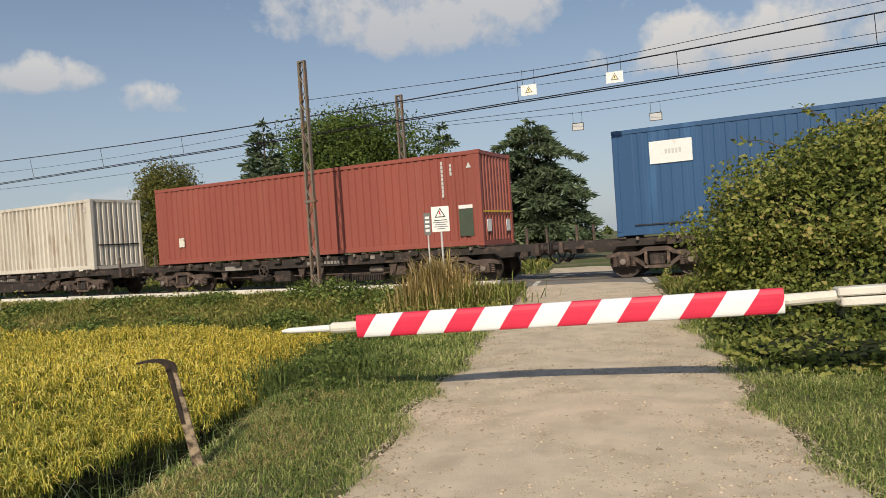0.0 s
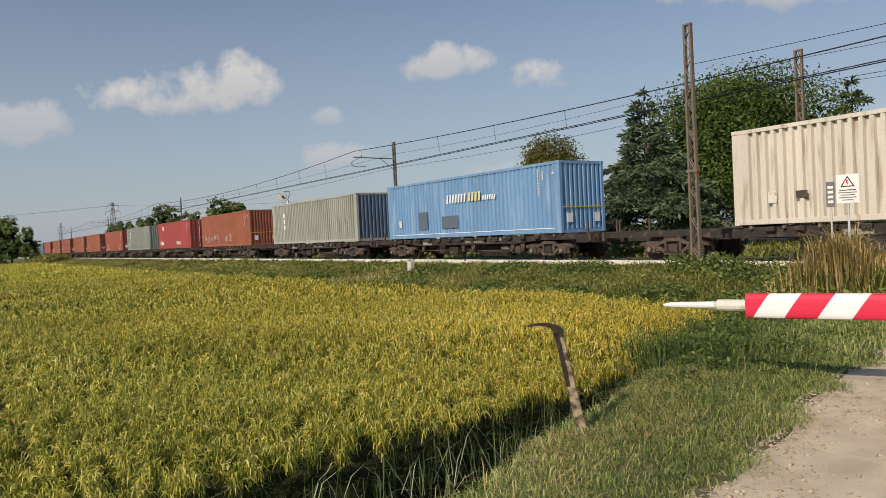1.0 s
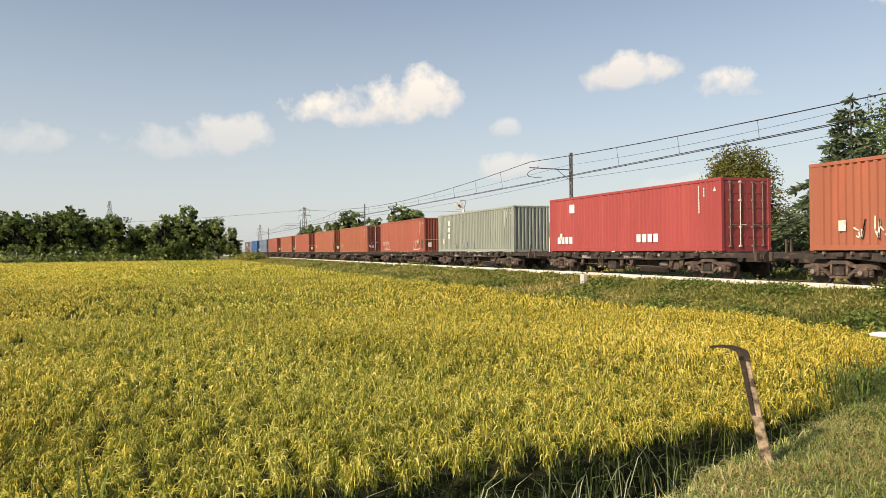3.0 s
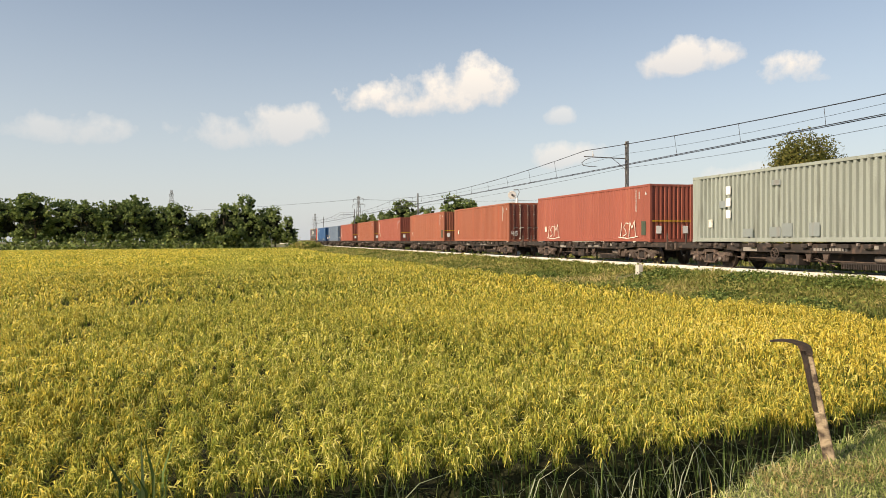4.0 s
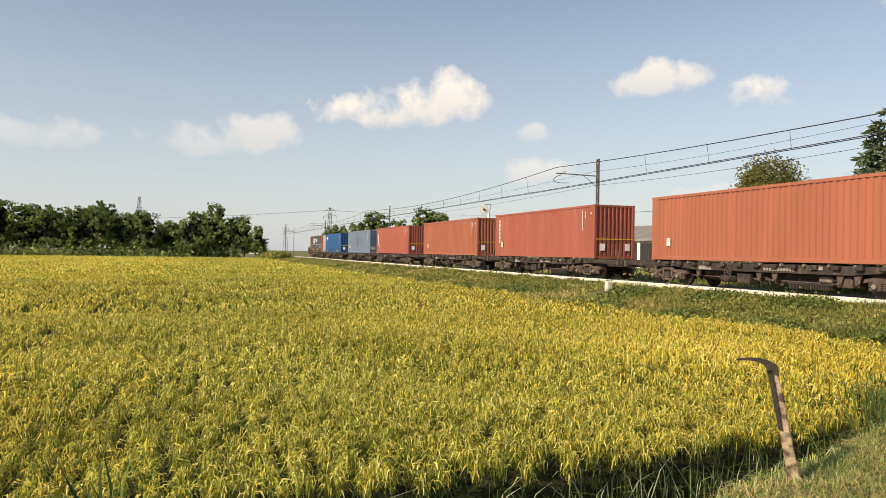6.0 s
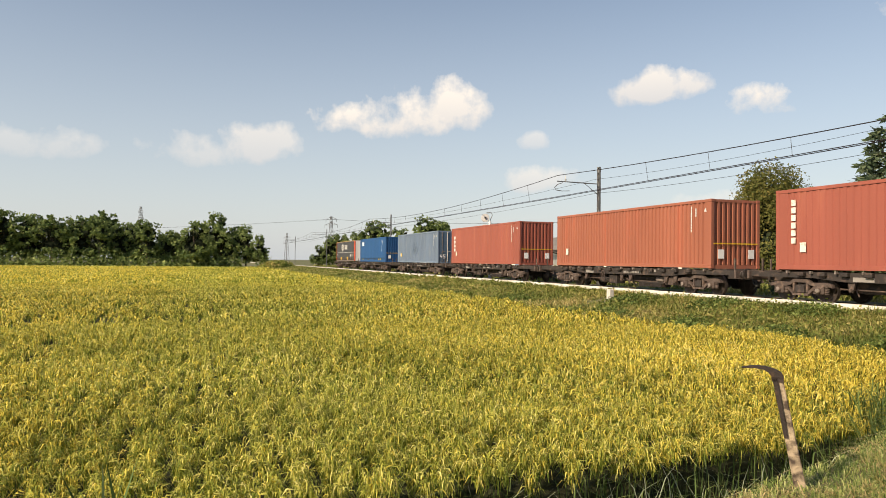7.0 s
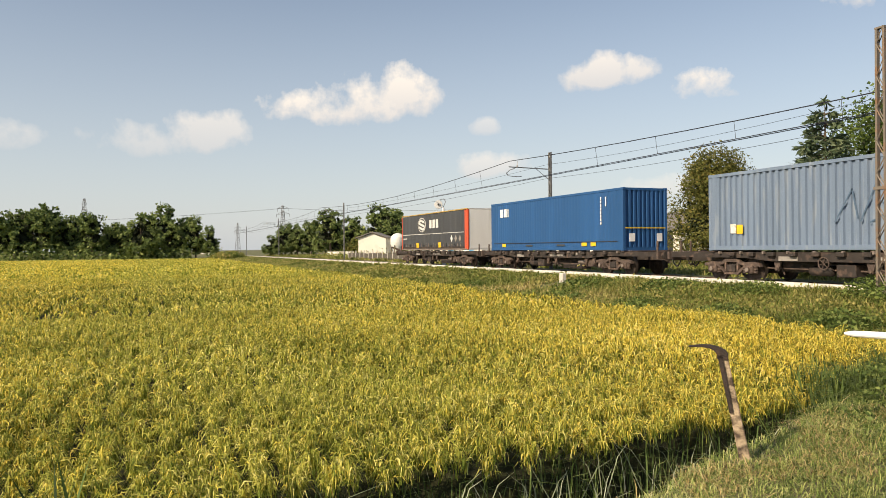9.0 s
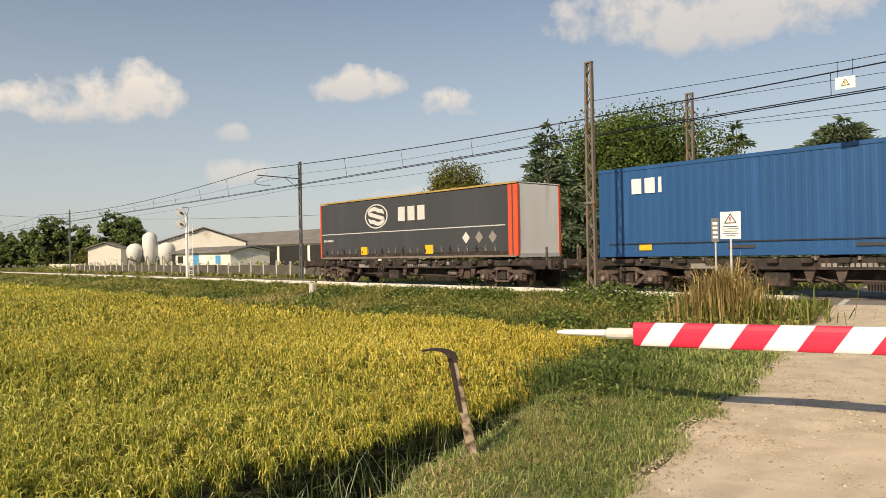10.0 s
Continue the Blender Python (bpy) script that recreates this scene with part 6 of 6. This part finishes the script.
# ---- trees ----
def trunk_and_limbs(rng, height, radius, crown_r, blobs):
    bm = bmesh.new()
    top = Vector((rng.uniform(-0.3, 0.3), rng.uniform(-0.3, 0.3), height * 0.8))
    mid = Vector((rng.uniform(-0.2, 0.2), rng.uniform(-0.2, 0.2), height * 0.4))
    add_path_tube(bm, [Vector((0, 0, -0.3)), mid, top], [radius, radius * 0.7, radius * 0.2], 8)
    for c in blobs[:14]:
        a = mid.lerp(top, rng.uniform(-0.5, 0.9))
        b = Vector(c[:3])
        m = a.lerp(b, 0.55) + Vector((0, 0, 0.1 * height * rng.uniform(-0.3, 0.6)))
        add_path_tube(bm, [a, m, b], [radius * 0.35, radius * 0.2, radius * 0.06], 5)
    return bm


def broadleaf(name, label, seed, height, width, base, count, size, mat, at, blob_n=22, round_top=False):
    """A tapered trunk with limbs and a crown of leaf clumps."""
    rng = np.random.default_rng(seed)
    rnd = random.Random(seed)
    blobs = []
    for i in range(blob_n):
        u = rng.uniform(0, 1)
        z = base + (height - base) * (0.12 + 0.8 * u)
        reach = width / 2 * (math.sin(math.pi * min(1, 0.18 + 0.78 * u)) ** 0.6 if not round_top else (1 - u) ** 0.75) * rng.uniform(0.35, 0.8)
        a = rng.uniform(0, 2 * math.pi)
        blobs.append((reach * math.cos(a), reach * math.sin(a), z, width * rng.uniform(0.13, 0.24)))
    t = thing(name, label, "tree", at=at)
    part("trunk", trunk_and_limbs(rnd, height, 0.022 * height, width / 2, blobs), BARK, t)
    pos, nor = [], []
    for x, y, z, r in blobs:
        m = int(count / blob_n)
        d = rng.normal(size=(m, 3))
        d /= np.linalg.norm(d, axis=1)[:, None]
        # tufts within the clump leave gaps
        tufts = rng.normal(size=(max(4, m // 22), 3))
        tufts /= np.linalg.norm(tufts, axis=1)[:, None]
        d = d * 0.33 + tufts[rng.integers(0, len(tufts), m)]
        d /= np.linalg.norm(d, axis=1)[:, None]
        p = d * (r * rng.uniform(0.55, 1.12, m))[:, None] * [1, 1, 0.75]
        pos.append(p + [x, y, z])
        nor.append(d)
    v, f = leaves(rng, np.concatenate(pos), np.full(sum(map(len, pos)), size), 0.8, np.concatenate(nor))
    crown = new("crown", mesh_np("crown", v, f, [mat]))
    crown.parent = t
    # inner leaves that close the crown's middle, coloured near black for the shade in there
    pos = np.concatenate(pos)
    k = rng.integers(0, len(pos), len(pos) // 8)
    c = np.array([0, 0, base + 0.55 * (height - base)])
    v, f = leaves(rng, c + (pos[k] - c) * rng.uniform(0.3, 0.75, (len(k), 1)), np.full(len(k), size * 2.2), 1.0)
    inner = new("inner_crown", mesh_np("inner_crown", v, f, [SHADED_CORE]))
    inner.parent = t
    return t


def sprays(rng, pos, along, length):
    """Slim needle sprays of two triangles that point along a direction."""
    n = len(pos)
    a = along + 0.45 * rng.normal(size=(n, 3))
    a /= np.linalg.norm(a, axis=1)[:, None] + 1e-9
    b = np.cross(a, rng.normal(size=(n, 3)))
    b /= np.linalg.norm(b, axis=1)[:, None] + 1e-9
    s = (length * rng.uniform(0.55, 1.3, n))[:, None]
    v = np.stack([pos, pos + a * s * 0.45 + b * s * 0.15, pos + a * s, pos + a * s * 0.45 - b * s * 0.15], 1).reshape(-1, 3)
    k = np.arange(n)[:, None] * 4
    return v, np.concatenate([k + [0, 1, 2], k + [0, 2, 3]], 1).reshape(-1, 3)


def conifer(name, label, seed, height, width, base, count, size, at, tiers=13, taper=0.8, rise=0.15):
    """Whorls of long limbs that droop at the ends, hung with needle sprays; taper below 0.6 gives a domed crown."""
    rng = np.random.default_rng(seed)
    t = thing(name, label, "tree", at=at)
    bm = bmesh.new()
    add_path_tube(bm, [(0, 0, -0.3), (0.05, 0, height * 0.5), (0, 0, height * 0.98)], [0.02 * height, 0.013 * height, 0.004], 7)
    limbs = []
    for i in range(tiers):
        u = i / (tiers - 1)
        reach = width / 2 * (1 - u) ** taper + 0.15
        arms = max(4, int(7 * (1 - u) + 4))
        for k in range(arms):
            z = base + (height - base) * (u * 0.97 + rng.uniform(-0.45, 0.45) / tiers * (u < 0.9))
            a = 2 * math.pi * (k + rng.uniform(-0.35, 0.35)) / arms + i * 1.7
            limbs.append((a, z, reach * rng.uniform(0.55, 1.2)))
    total = sum(l[2] for l in limbs)
    pos, way = [], []
    for a, z, rr in limbs:
        out = np.array([math.cos(a), math.sin(a), 0.0])
        mid, tip = out * rr * 0.55 + [0, 0, z + rise * rr], out * rr + [0, 0, z + (rise - 0.22) * rr]
        add_path_tube(bm, [(0, 0, z), tuple(mid), tuple(tip)], [0.04, 0.025, 0.008], 4)
        m = max(10, int(count * rr / total))
        s = rng.uniform(0.12, 1.0, m) ** 0.7
        p = np.where((s < 0.55)[:, None], np.array([0, 0, z]) + (mid - [0, 0, z]) * (s / 0.55)[:, None], mid + (tip - mid) * ((s - 0.55) / 0.45)[:, None])
        side = np.cross(out, [0, 0, 1.0])
        sw = rng.normal(size=m) * 0.55
        p = p + side * (sw * rr * 0.22)[:, None] + rng.normal(size=(m, 3)) * 0.05
        pos.append(p)
        way.append(out * 0.8 + side * sw[:, None] + np.array([0, 0, -0.3]))
    part("trunk", bm, BARK, t)
    pos, way = np.concatenate(pos), np.concatenate(way)
    v, f = sprays(rng, pos, way, np.full(len(pos), size))
    crown = new("crown", mesh_np("crown", v, f, [NEEDLE]))
    crown.parent = t
    return t


def build_trees():
    broadleaf("broadleaf_tree", "large dense green broadleaf tree behind the railway", 41, 9.1, 12.6, 0.8, 74000, 0.185, LEAF, pose(-24.9, 37.4, 0), 48)
    broadleaf("broadleaf_tree", "green broadleaf tree behind the railway", 42, 7.4, 5.2, 0.6, 17000, 0.19, LEAF, pose(-22.0, 38.0, 0), 20)
    conifer("spruce_tree", "dark slender spruce beside the broadleaf tree", 43, 8.4, 7.6, 0.6, 20000, 0.36, pose(-24.7, 29.2, 0), 14, 0.95)
    broadleaf("autumn_tree", "round tree with brownish autumn leaves", 44, 8.35, 10.6, -0.8, 38000, 0.2, LEAF_BROWN, pose(-44.2, 40.7, 0), 40, True)
    conifer("cedar_tree", "broad blue-green cedar behind the crossing", 45, 8.7, 7.6, 0.9, 30000, 0.42, pose(-15.0, 42.3, 0), 13, 0.42, 0.2)
    conifer("spruce_tree", "small dark spruce behind the crossing", 46, 8.9, 5.0, 0.8, 12000, 0.36, pose(-20.1, 40.4, 0), 13)
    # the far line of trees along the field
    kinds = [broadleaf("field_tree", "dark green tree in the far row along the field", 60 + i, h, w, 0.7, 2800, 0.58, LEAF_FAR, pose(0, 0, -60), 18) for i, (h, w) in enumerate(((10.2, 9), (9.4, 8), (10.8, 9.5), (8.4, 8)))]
    rnd = random.Random(12)
    places = []
    y = -118.0
    while y < 6:
        places.append((-156 + rnd.uniform(-3, 3) - 0.04 * y, y, rnd.uniform(0.85, 1.05)))
        y += rnd.uniform(3.6, 5.2)
    y = -116.0
    while y < 4:
        places.append((-163 + rnd.uniform(-2, 2), y, rnd.uniform(0.85, 1.08)))
        y += rnd.uniform(5, 7)
    places += [(-155, 5.0, 0.85), (-155, 9.0, 0.8), (-153, 12.0, 0.62), (-160, 8, 0.8)]
    places += [(-158, y, 0.85 - 0.012 * (y + 20)) for y in (-22, -16, -10.5, -5, 0.5)]
    far = [(-165, 30, 0.8), (-160, 34, 0.85), (-152, 36, 0.95), (-150, 41, 0.9), (-142, 44, 1.0), (-134, 44, 0.85), (-146, 48, 1.0), (-172, 36, 0.8), (-190, 33, 0.75), (-178, 44, 0.95), (-140, 45.5, 0.9)]
    far += [(-165 * math.sin(radians(a)), 165 * math.cos(radians(a)), 0.62 + 0.1 * math.sin(a * 2.3)) for a in (72.6, 73.9, 75.0, 76.2, 77.1, 78.3, 79.2, 80.4, 81.2)]
    # low trees on the horizon beyond the crossing
    far += [(-12 - 9.5 * i, 190 + 6 * (i % 3), 0.42 + 0.06 * (i % 4)) for i in range(8)]
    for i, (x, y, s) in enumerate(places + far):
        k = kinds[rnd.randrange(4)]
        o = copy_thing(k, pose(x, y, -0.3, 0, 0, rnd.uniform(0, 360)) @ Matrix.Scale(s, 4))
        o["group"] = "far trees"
        if i >= len(places):
            o["label"] = "green tree beside the farm beyond the railway" if y < 100 else "small dark tree on the far horizon"
    for k in kinds:
        k.matrix_basis = pose(-168 - 5 * kinds.index(k), -60 + 20 * kinds.index(k), -0.3)
        k["group"] = "far trees"
    # undergrowth that closes the row at the foot, and the brown bush at its end
    rng = np.random.default_rng(71)
    n = 9000
    y = rng.uniform(-120, 8, n)
    x = -153.5 - 0.04 * y + rng.normal(size=n) * 1.5
    z = np.abs(rng.normal(size=n)) * 1.1 - 0.2
    v, t = leaves(rng, np.stack([x, y, z], 1), np.full(n, 0.7), 0.8)
    tagged(new("undergrowth", mesh_np("undergrowth", v, t, [LEAF_FAR])), "dark undergrowth at the foot of the far trees", "undergrowth", kind="stuff")
    for nm, lab, cx, cy, r, h, mt in (("dry_bush", "brown dry bush at the end of the tree row", -146, 14.6, 3.4, 1.4, WEEDS), ("dry_bush", "reddish brown bush beside the farm", -122, 33.5, 2.6, 3.6, LEAF_BROWN)):
        m = 1500
        d = rng.normal(size=(m, 3))
        d /= np.linalg.norm(d, axis=1)[:, None]
        p = d * rng.uniform(0.6, 1.05, m)[:, None] * [r, r, h]
        p[:, 2] = np.abs(p[:, 2]) - 0.1
        v, t = leaves(rng, p, np.full(m, 0.5), 0.8, d)
        b = tagged(new(nm, mesh_np(nm, v, t, [mt])), lab, "bush")
        b.matrix_basis = pose(cx, cy, 0)


def build_hedge():
    """The mass of climbing leaves at the roadside."""
    rng = np.random.default_rng(51)
    h = thing("overgrown_hedge", "tall hedge overgrown with glossy green climbing leaves", "hedge", at=pose(2.0, 13.6, 0))
    lumps = [(0, 0, 1.2, 3.7, 2.6, 1.9), (-1.6, -0.6, 0.9, 2.0, 1.6, 1.7), (0.2, 0.2, 2.0, 2.6, 1.8, 1.35), (1.7, -0.4, 1.9, 2.4, 1.9, 1.7), (-2.7, -0.3, 0.5, 1.1, 1.1, 0.9), (-0.9, -1.3, 0.6, 2.2, 1.3, 1.1), (1.8, -1.9, 0.6, 2.6, 1.5, 1.2), (-0.6, -2.9, 0.2, 1.7, 1.2, 0.6), (1.6, -3.6, 0.2, 2.2, 1.5, 0.8), (-1.9, -4.3, 0.0, 1.0, 1.2, 0.28), (0.2, -5.0, 0.0, 1.7, 1.2, 0.32), (-2.5, -2.7, 0.1, 0.8, 1.2, 0.55)]
    # dark hull that stands for the shade behind the hedge's leaves
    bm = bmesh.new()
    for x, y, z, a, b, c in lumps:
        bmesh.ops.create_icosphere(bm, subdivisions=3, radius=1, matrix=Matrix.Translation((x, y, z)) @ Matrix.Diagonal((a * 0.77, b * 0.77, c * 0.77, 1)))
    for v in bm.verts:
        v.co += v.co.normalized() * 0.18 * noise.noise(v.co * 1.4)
    part("inner_mass", bm, SHADED_CORE, h)
    pos, nor = [], []
    for x, y, z, a, b, c in lumps:
        m = int(6200 * (a * b + b * c + a * c) / 3)
        d = rng.normal(size=(m, 3))
        d /= np.linalg.norm(d, axis=1)[:, None]
        bump = 1 + 0.10 * np.sin(d[:, 0] * 9 + x) * np.sin(d[:, 1] * 8 + 1) + 0.08 * np.sin(d[:, 2] * 13)
        p = d * (rng.uniform(0.8, 1.06, m) * bump)[:, None] * [a, b, c] + [x, y, z]
        inside = np.zeros(m, bool)
        for x2, y2, z2, a2, b2, c2 in lumps:
            inside |= (((p - [x2, y2, z2]) / [a2 * 0.73, b2 * 0.73, c2 * 0.73]) ** 2).sum(1) < 1
        k = ~inside & (p[:, 2] > 0)
        pos.append(p[k])
        nor.append(d[k] / [a, b, c] + [0, -0.2, 0.25])
    pos, nor = np.concatenate(pos), np.concatenate(nor)
    v, f = leaves(rng, pos, np.full(len(pos), 0.088), 0.7, nor / np.linalg.norm(nor, axis=1)[:, None])
    # shoots that stick out
    pieces = [(v, f)]
    for bx, by, bz, dx, dz in ((-2.2, -0.6, 2.6, -0.75, 0.25), (-2.9, -0.5, 1.75, -0.6, 0.3), (-0.7, 0, 3.35, 0.8, 0.45), (0.3, 0, 3.4, 0.9, 0.5), (-1.6, -0.4, 2.95, -0.5, 0.35), (1.2, 0.2, 3.5, -0.2, 0.6)):
        bm = bmesh.new()
        pts = [Vector((bx + dx * u, by, bz + dz * u + 0.1 * math.sin(3 * u))) for u in np.linspace(0, 1, 6)]
        add_path_tube(bm, pts, [0.012, 0.01, 0.009, 0.007, 0.005, 0.003], 4)
        part("shoot", bm, BARK, h)
        q = np.array([pts[rng.integers(1, 6)] for _ in range(26)]) + rng.normal(size=(26, 3)) * 0.06
        pieces.append(leaves(rng, q, np.full(26, 0.11), 0.8))
    v, f = joined(pieces)
    lf = new("leaves", mesh_np("leaves", v, f, [VINE]))
    lf.parent = h
    lf["kind"] = "stuff"


# ---- the farm beyond the railway ----
def gable_house(name, label, x, y, yaw, length, width, eave, ridge, wall=FARM_WALL, roof=FARM_ROOF, openings=()):
    """Ridge along its own x; origin at the middle of the floor."""
    b = thing(name, label, "building", at=pose(x, y, 0, 0, 0, yaw))
    L, W = length / 2, width / 2
    bm = bmesh.new()
    outline = [(-W, 0), (W, 0), (W, eave), (0, ridge - 0.12), (-W, eave)]
    add_prism(bm, outline, -L, L, Matrix.Rotation(radians(90), 4, "Z"))
    part("wall", bm, wall, b)
    for s in (-1, 1):
        bm = bmesh.new()
        vs = []
        for px in (-L - 0.35, L + 0.35):
            for py, pz in ((s * (W + 0.4), eave - 0.08), (0, ridge)):
                vs.append((px, py, pz))
        lo = [bm.verts.new(p) for p in (vs[0], vs[2], vs[3], vs[1])]
        up = [bm.verts.new((p.co.x, p.co.y, p.co.z + 0.14)) for p in lo]
        bm.faces.new(lo[::-1])
        bm.faces.new(up)
        for i in range(4):
            bm.faces.new((lo[i], lo[(i + 1) % 4], up[(i + 1) % 4], up[i]))
        bmesh.ops.recalc_face_normals(bm, faces=bm.faces)
        part("roof_slope", bm, roof, b)
    for kind, px, wz, z0, z1, mt in openings:
        part(kind, box(px - wz / 2, px + wz / 2, -W - 0.03, -W + 0.02, z0, z1), mt, b)
    return b


def build_farm():
    # open bays are black panels on the wall, painted for the shade inside
    dark = BLACK
    gable_house("farm_shed", "small pale gabled farm shed", -110.5, 33.4, 152, 6, 4.3, 3.2, 4.0, openings=())
    gable_house("farm_barn", "long open-sided barn with a grey fibre-cement roof", -90.0, 57.0, 6, 52, 13, 3.4, 5.45,
                openings=[("bay", -20 + 7.0 * i, 6.4, 0.2, 3.1, dark) for i in range(7)])
    gable_house("farm_barn", "pale gabled farm building with a low roof", -101.5, 43.5, 158, 14, 11.0, 3.8, 5.7)
    h = gable_house("farm_outbuilding", "low pale outbuilding with a bright blue door", -84.8, 38.4, 3, 15, 5, 2.3, 2.85,
                    openings=[("door", -1.0, 1.5, 0.0, 2.1, BLUE_DOOR), ("door", 0.9, 1.5, 0.0, 2.1, WHITE), ("window", -5.2, 1.5, 1.0, 1.9, dark), ("window", 4.6, 1.2, 0.9, 1.9, BLUE_DOOR), ("bay", -7.1, 1.0, 0.2, 2.1, dark)])
    for x, y, r, ht in ((-98.6, 33.0, 1.0, 3.7), (-98.1, 34.8, 0.95, 5.2), (-97.3, 36.7, 1.15, 4.0)):
        s = thing("feed_silo", "white fibreglass feed silo on steel legs", "silo", "feed silos", at=pose(x, y, 0))
        bm = bmesh.new()
        add_lathe(bm, [(0.25, 0.5), (r * 0.6, 1.1), (r, 2.2), (r, ht - 0.75), (r * 0.86, ht - 0.4), (r * 0.5, ht - 0.1), (0.2, ht)], None, 20)
        part("tank", bm, SILO, s, smooth=True)
        for k in range(4):
            bm = bmesh.new()
            a = math.pi / 4 + k * math.pi / 2
            add_tube(bm, (r * math.cos(a), r * math.sin(a), 0), (r * math.cos(a), r * math.sin(a), 2.0), 0.06, n=6)
            part("leg", bm, GALV, s)
    bm = bmesh.new()
    add_path_tube(bm, [(-97.6, 31.8, 1.7), (-97.0, 32.6, 1.4), (-96.3, 33.4, 0.4)], [0.12, 0.14, 0.14], 8)
    tagged(part("red_auger", bm, RUSTY), "rusty brown auger tube beside the silos", "auger")
    # fence of pale posts and boards along the far side of the track
    fence = thing("track_fence", "low grey fence of posts and boards beyond the track", "fence", kind="structure")
    post = box(-0.06, 0.06, -0.06, 0.06, -0.1, 1.25, 0.01)
    first = part("post", post, CONCRETE, fence)
    boards = part("board", box(0.08, 1.92, -0.02, 0.02, 0.1, 0.98), OLD_BOARD, fence)
    rnd = random.Random(9)
    first.matrix_basis, boards.matrix_basis = pose(-44, 26.2, 0), pose(-44, 26.2, 0)
    for i in range(1, 29):
        shared("post", first.data, fence, pose(-44 - 2 * i, 26.2, rnd.uniform(-0.08, 0.1), 0, rnd.uniform(-1.5, 1.5)))
        shared("board", boards.data, fence, pose(-44 - 2 * i, 26.2, rnd.uniform(-0.05, 0.05)))
    w = thing("low_wall", "low pale farmyard wall", "wall", kind="structure", at=pose(-118, 29.5, 0, 0, 0, 10))
    part("wall_run", box(-5, 5, -0.15, 0.15, 0, 1.1, 0.02), FARM_WALL, w)
    rng = np.random.default_rng(77)
    n = 5000
    x, y = rng.uniform(-125, -45, n), rng.uniform(26.5, 30.0, n)
    v, t = leaves(rng, np.stack([x, y, np.abs(rng.normal(size=n)) * 0.45], 1), np.full(n, 0.3), 0.8)
    tagged(new("trackside_weeds", mesh_np("trackside_weeds", v, t, [WEEDS])), "dull green weeds along the far fence", "weeds", kind="stuff")


def pylon(x, y, height, label, arms):
    p = thing("power_pylon", label, "pylon", at=pose(x, y, 0, 0, 0, 35))
    w0, w1 = height * 0.13, height * 0.025
    for sx in (-1, 1):
        for sy in (-1, 1):
            bm = bmesh.new()
            add_tube(bm, (sx * w0 / 2, sy * w0 / 2, 0), (sx * w1 / 2, sy * w1 / 2, height), 0.13, 0.09, 4)
            part("leg", bm, GREY_STEEL, p)
    bm = bmesh.new()
    n = 11
    for i in range(n):
        for f in range(4):
            a = f * math.pi / 2
            ca, sa_ = math.cos(a), math.sin(a)
            u0, u1 = i / n, (i + 1) / n
            q0, q1 = (w0 + (w1 - w0) * u0) / 2, (w0 + (w1 - w0) * u1) / 2
            s = 1 if i % 2 else -1
            add_tube(bm, (ca * q0 - sa_ * s * q0, sa_ * q0 + ca * s * q0, height * u0), (ca * q1 + sa_ * s * q1, sa_ * q1 - ca * s * q1, height * u1), 0.06, n=3)
    part("bracing", bm, GREY_STEEL, p)
    for z, reach in arms:
        bm = bmesh.new()
        for s in (-1, 1):
            add_tube(bm, (0, 0, height * z), (s * reach, 0, height * z), 0.11, 0.05, 4)
            add_tube(bm, (0, 0, height * (z + 0.05)), (s * reach, 0, height * z), 0.07, 0.05, 4)
            add_tube(bm, (s * reach, 0, height * z), (s * reach, 0, height * z - 1.2), 0.09, n=4)
        part("cross_arm", bm, GREY_STEEL, p)


def build_pylons():
    pylon(-399, -28.6, 27.6, "distant grey lattice pylon above the trees", [(0.8, 2.5), (0.92, 2.0)])
    pylon(-295, 50.5, 19.2, "grey lattice pylon beyond the railway", [(0.82, 3.6), (0.94, 3.0)])
    pylon(-520, 58, 20.0, "small far lattice pylon", [(0.85, 3.0)])
    wires = thing("power_line", "thin power line cables in the distance", "power line", kind="structure")
    for off in (-3, 0, 3):
        wire_between("cable", "", [sag_line((-295, 50.5 + off * 0.4, 18.0), (-420, -180, 17.0), 4, 14), sag_line((-295, 50.5 + off * 0.4, 18.0), (-120, 160, 17), 3.5, 14)], 0.016, wires)


build_barrier()
build_hook_post()
build_signs()
build_reeds()
build_hedge()
build_trees()
build_farm()
build_pylons()


def motions():
    """The train runs past at about 26.5 m/s."""
    for x5, c, w in TRAIN:
        def place(t, z):
            return pose(x5 + 26.51 * (t - 5) + 0.019 * (t - 5) ** 2, FACE_Y, z)
        walk(c, [(t, place(t, C_Z)) for t in range(11)])
        walk(w, [(t, place(t, RAIL_Z)) for t in range(11)])


motions()
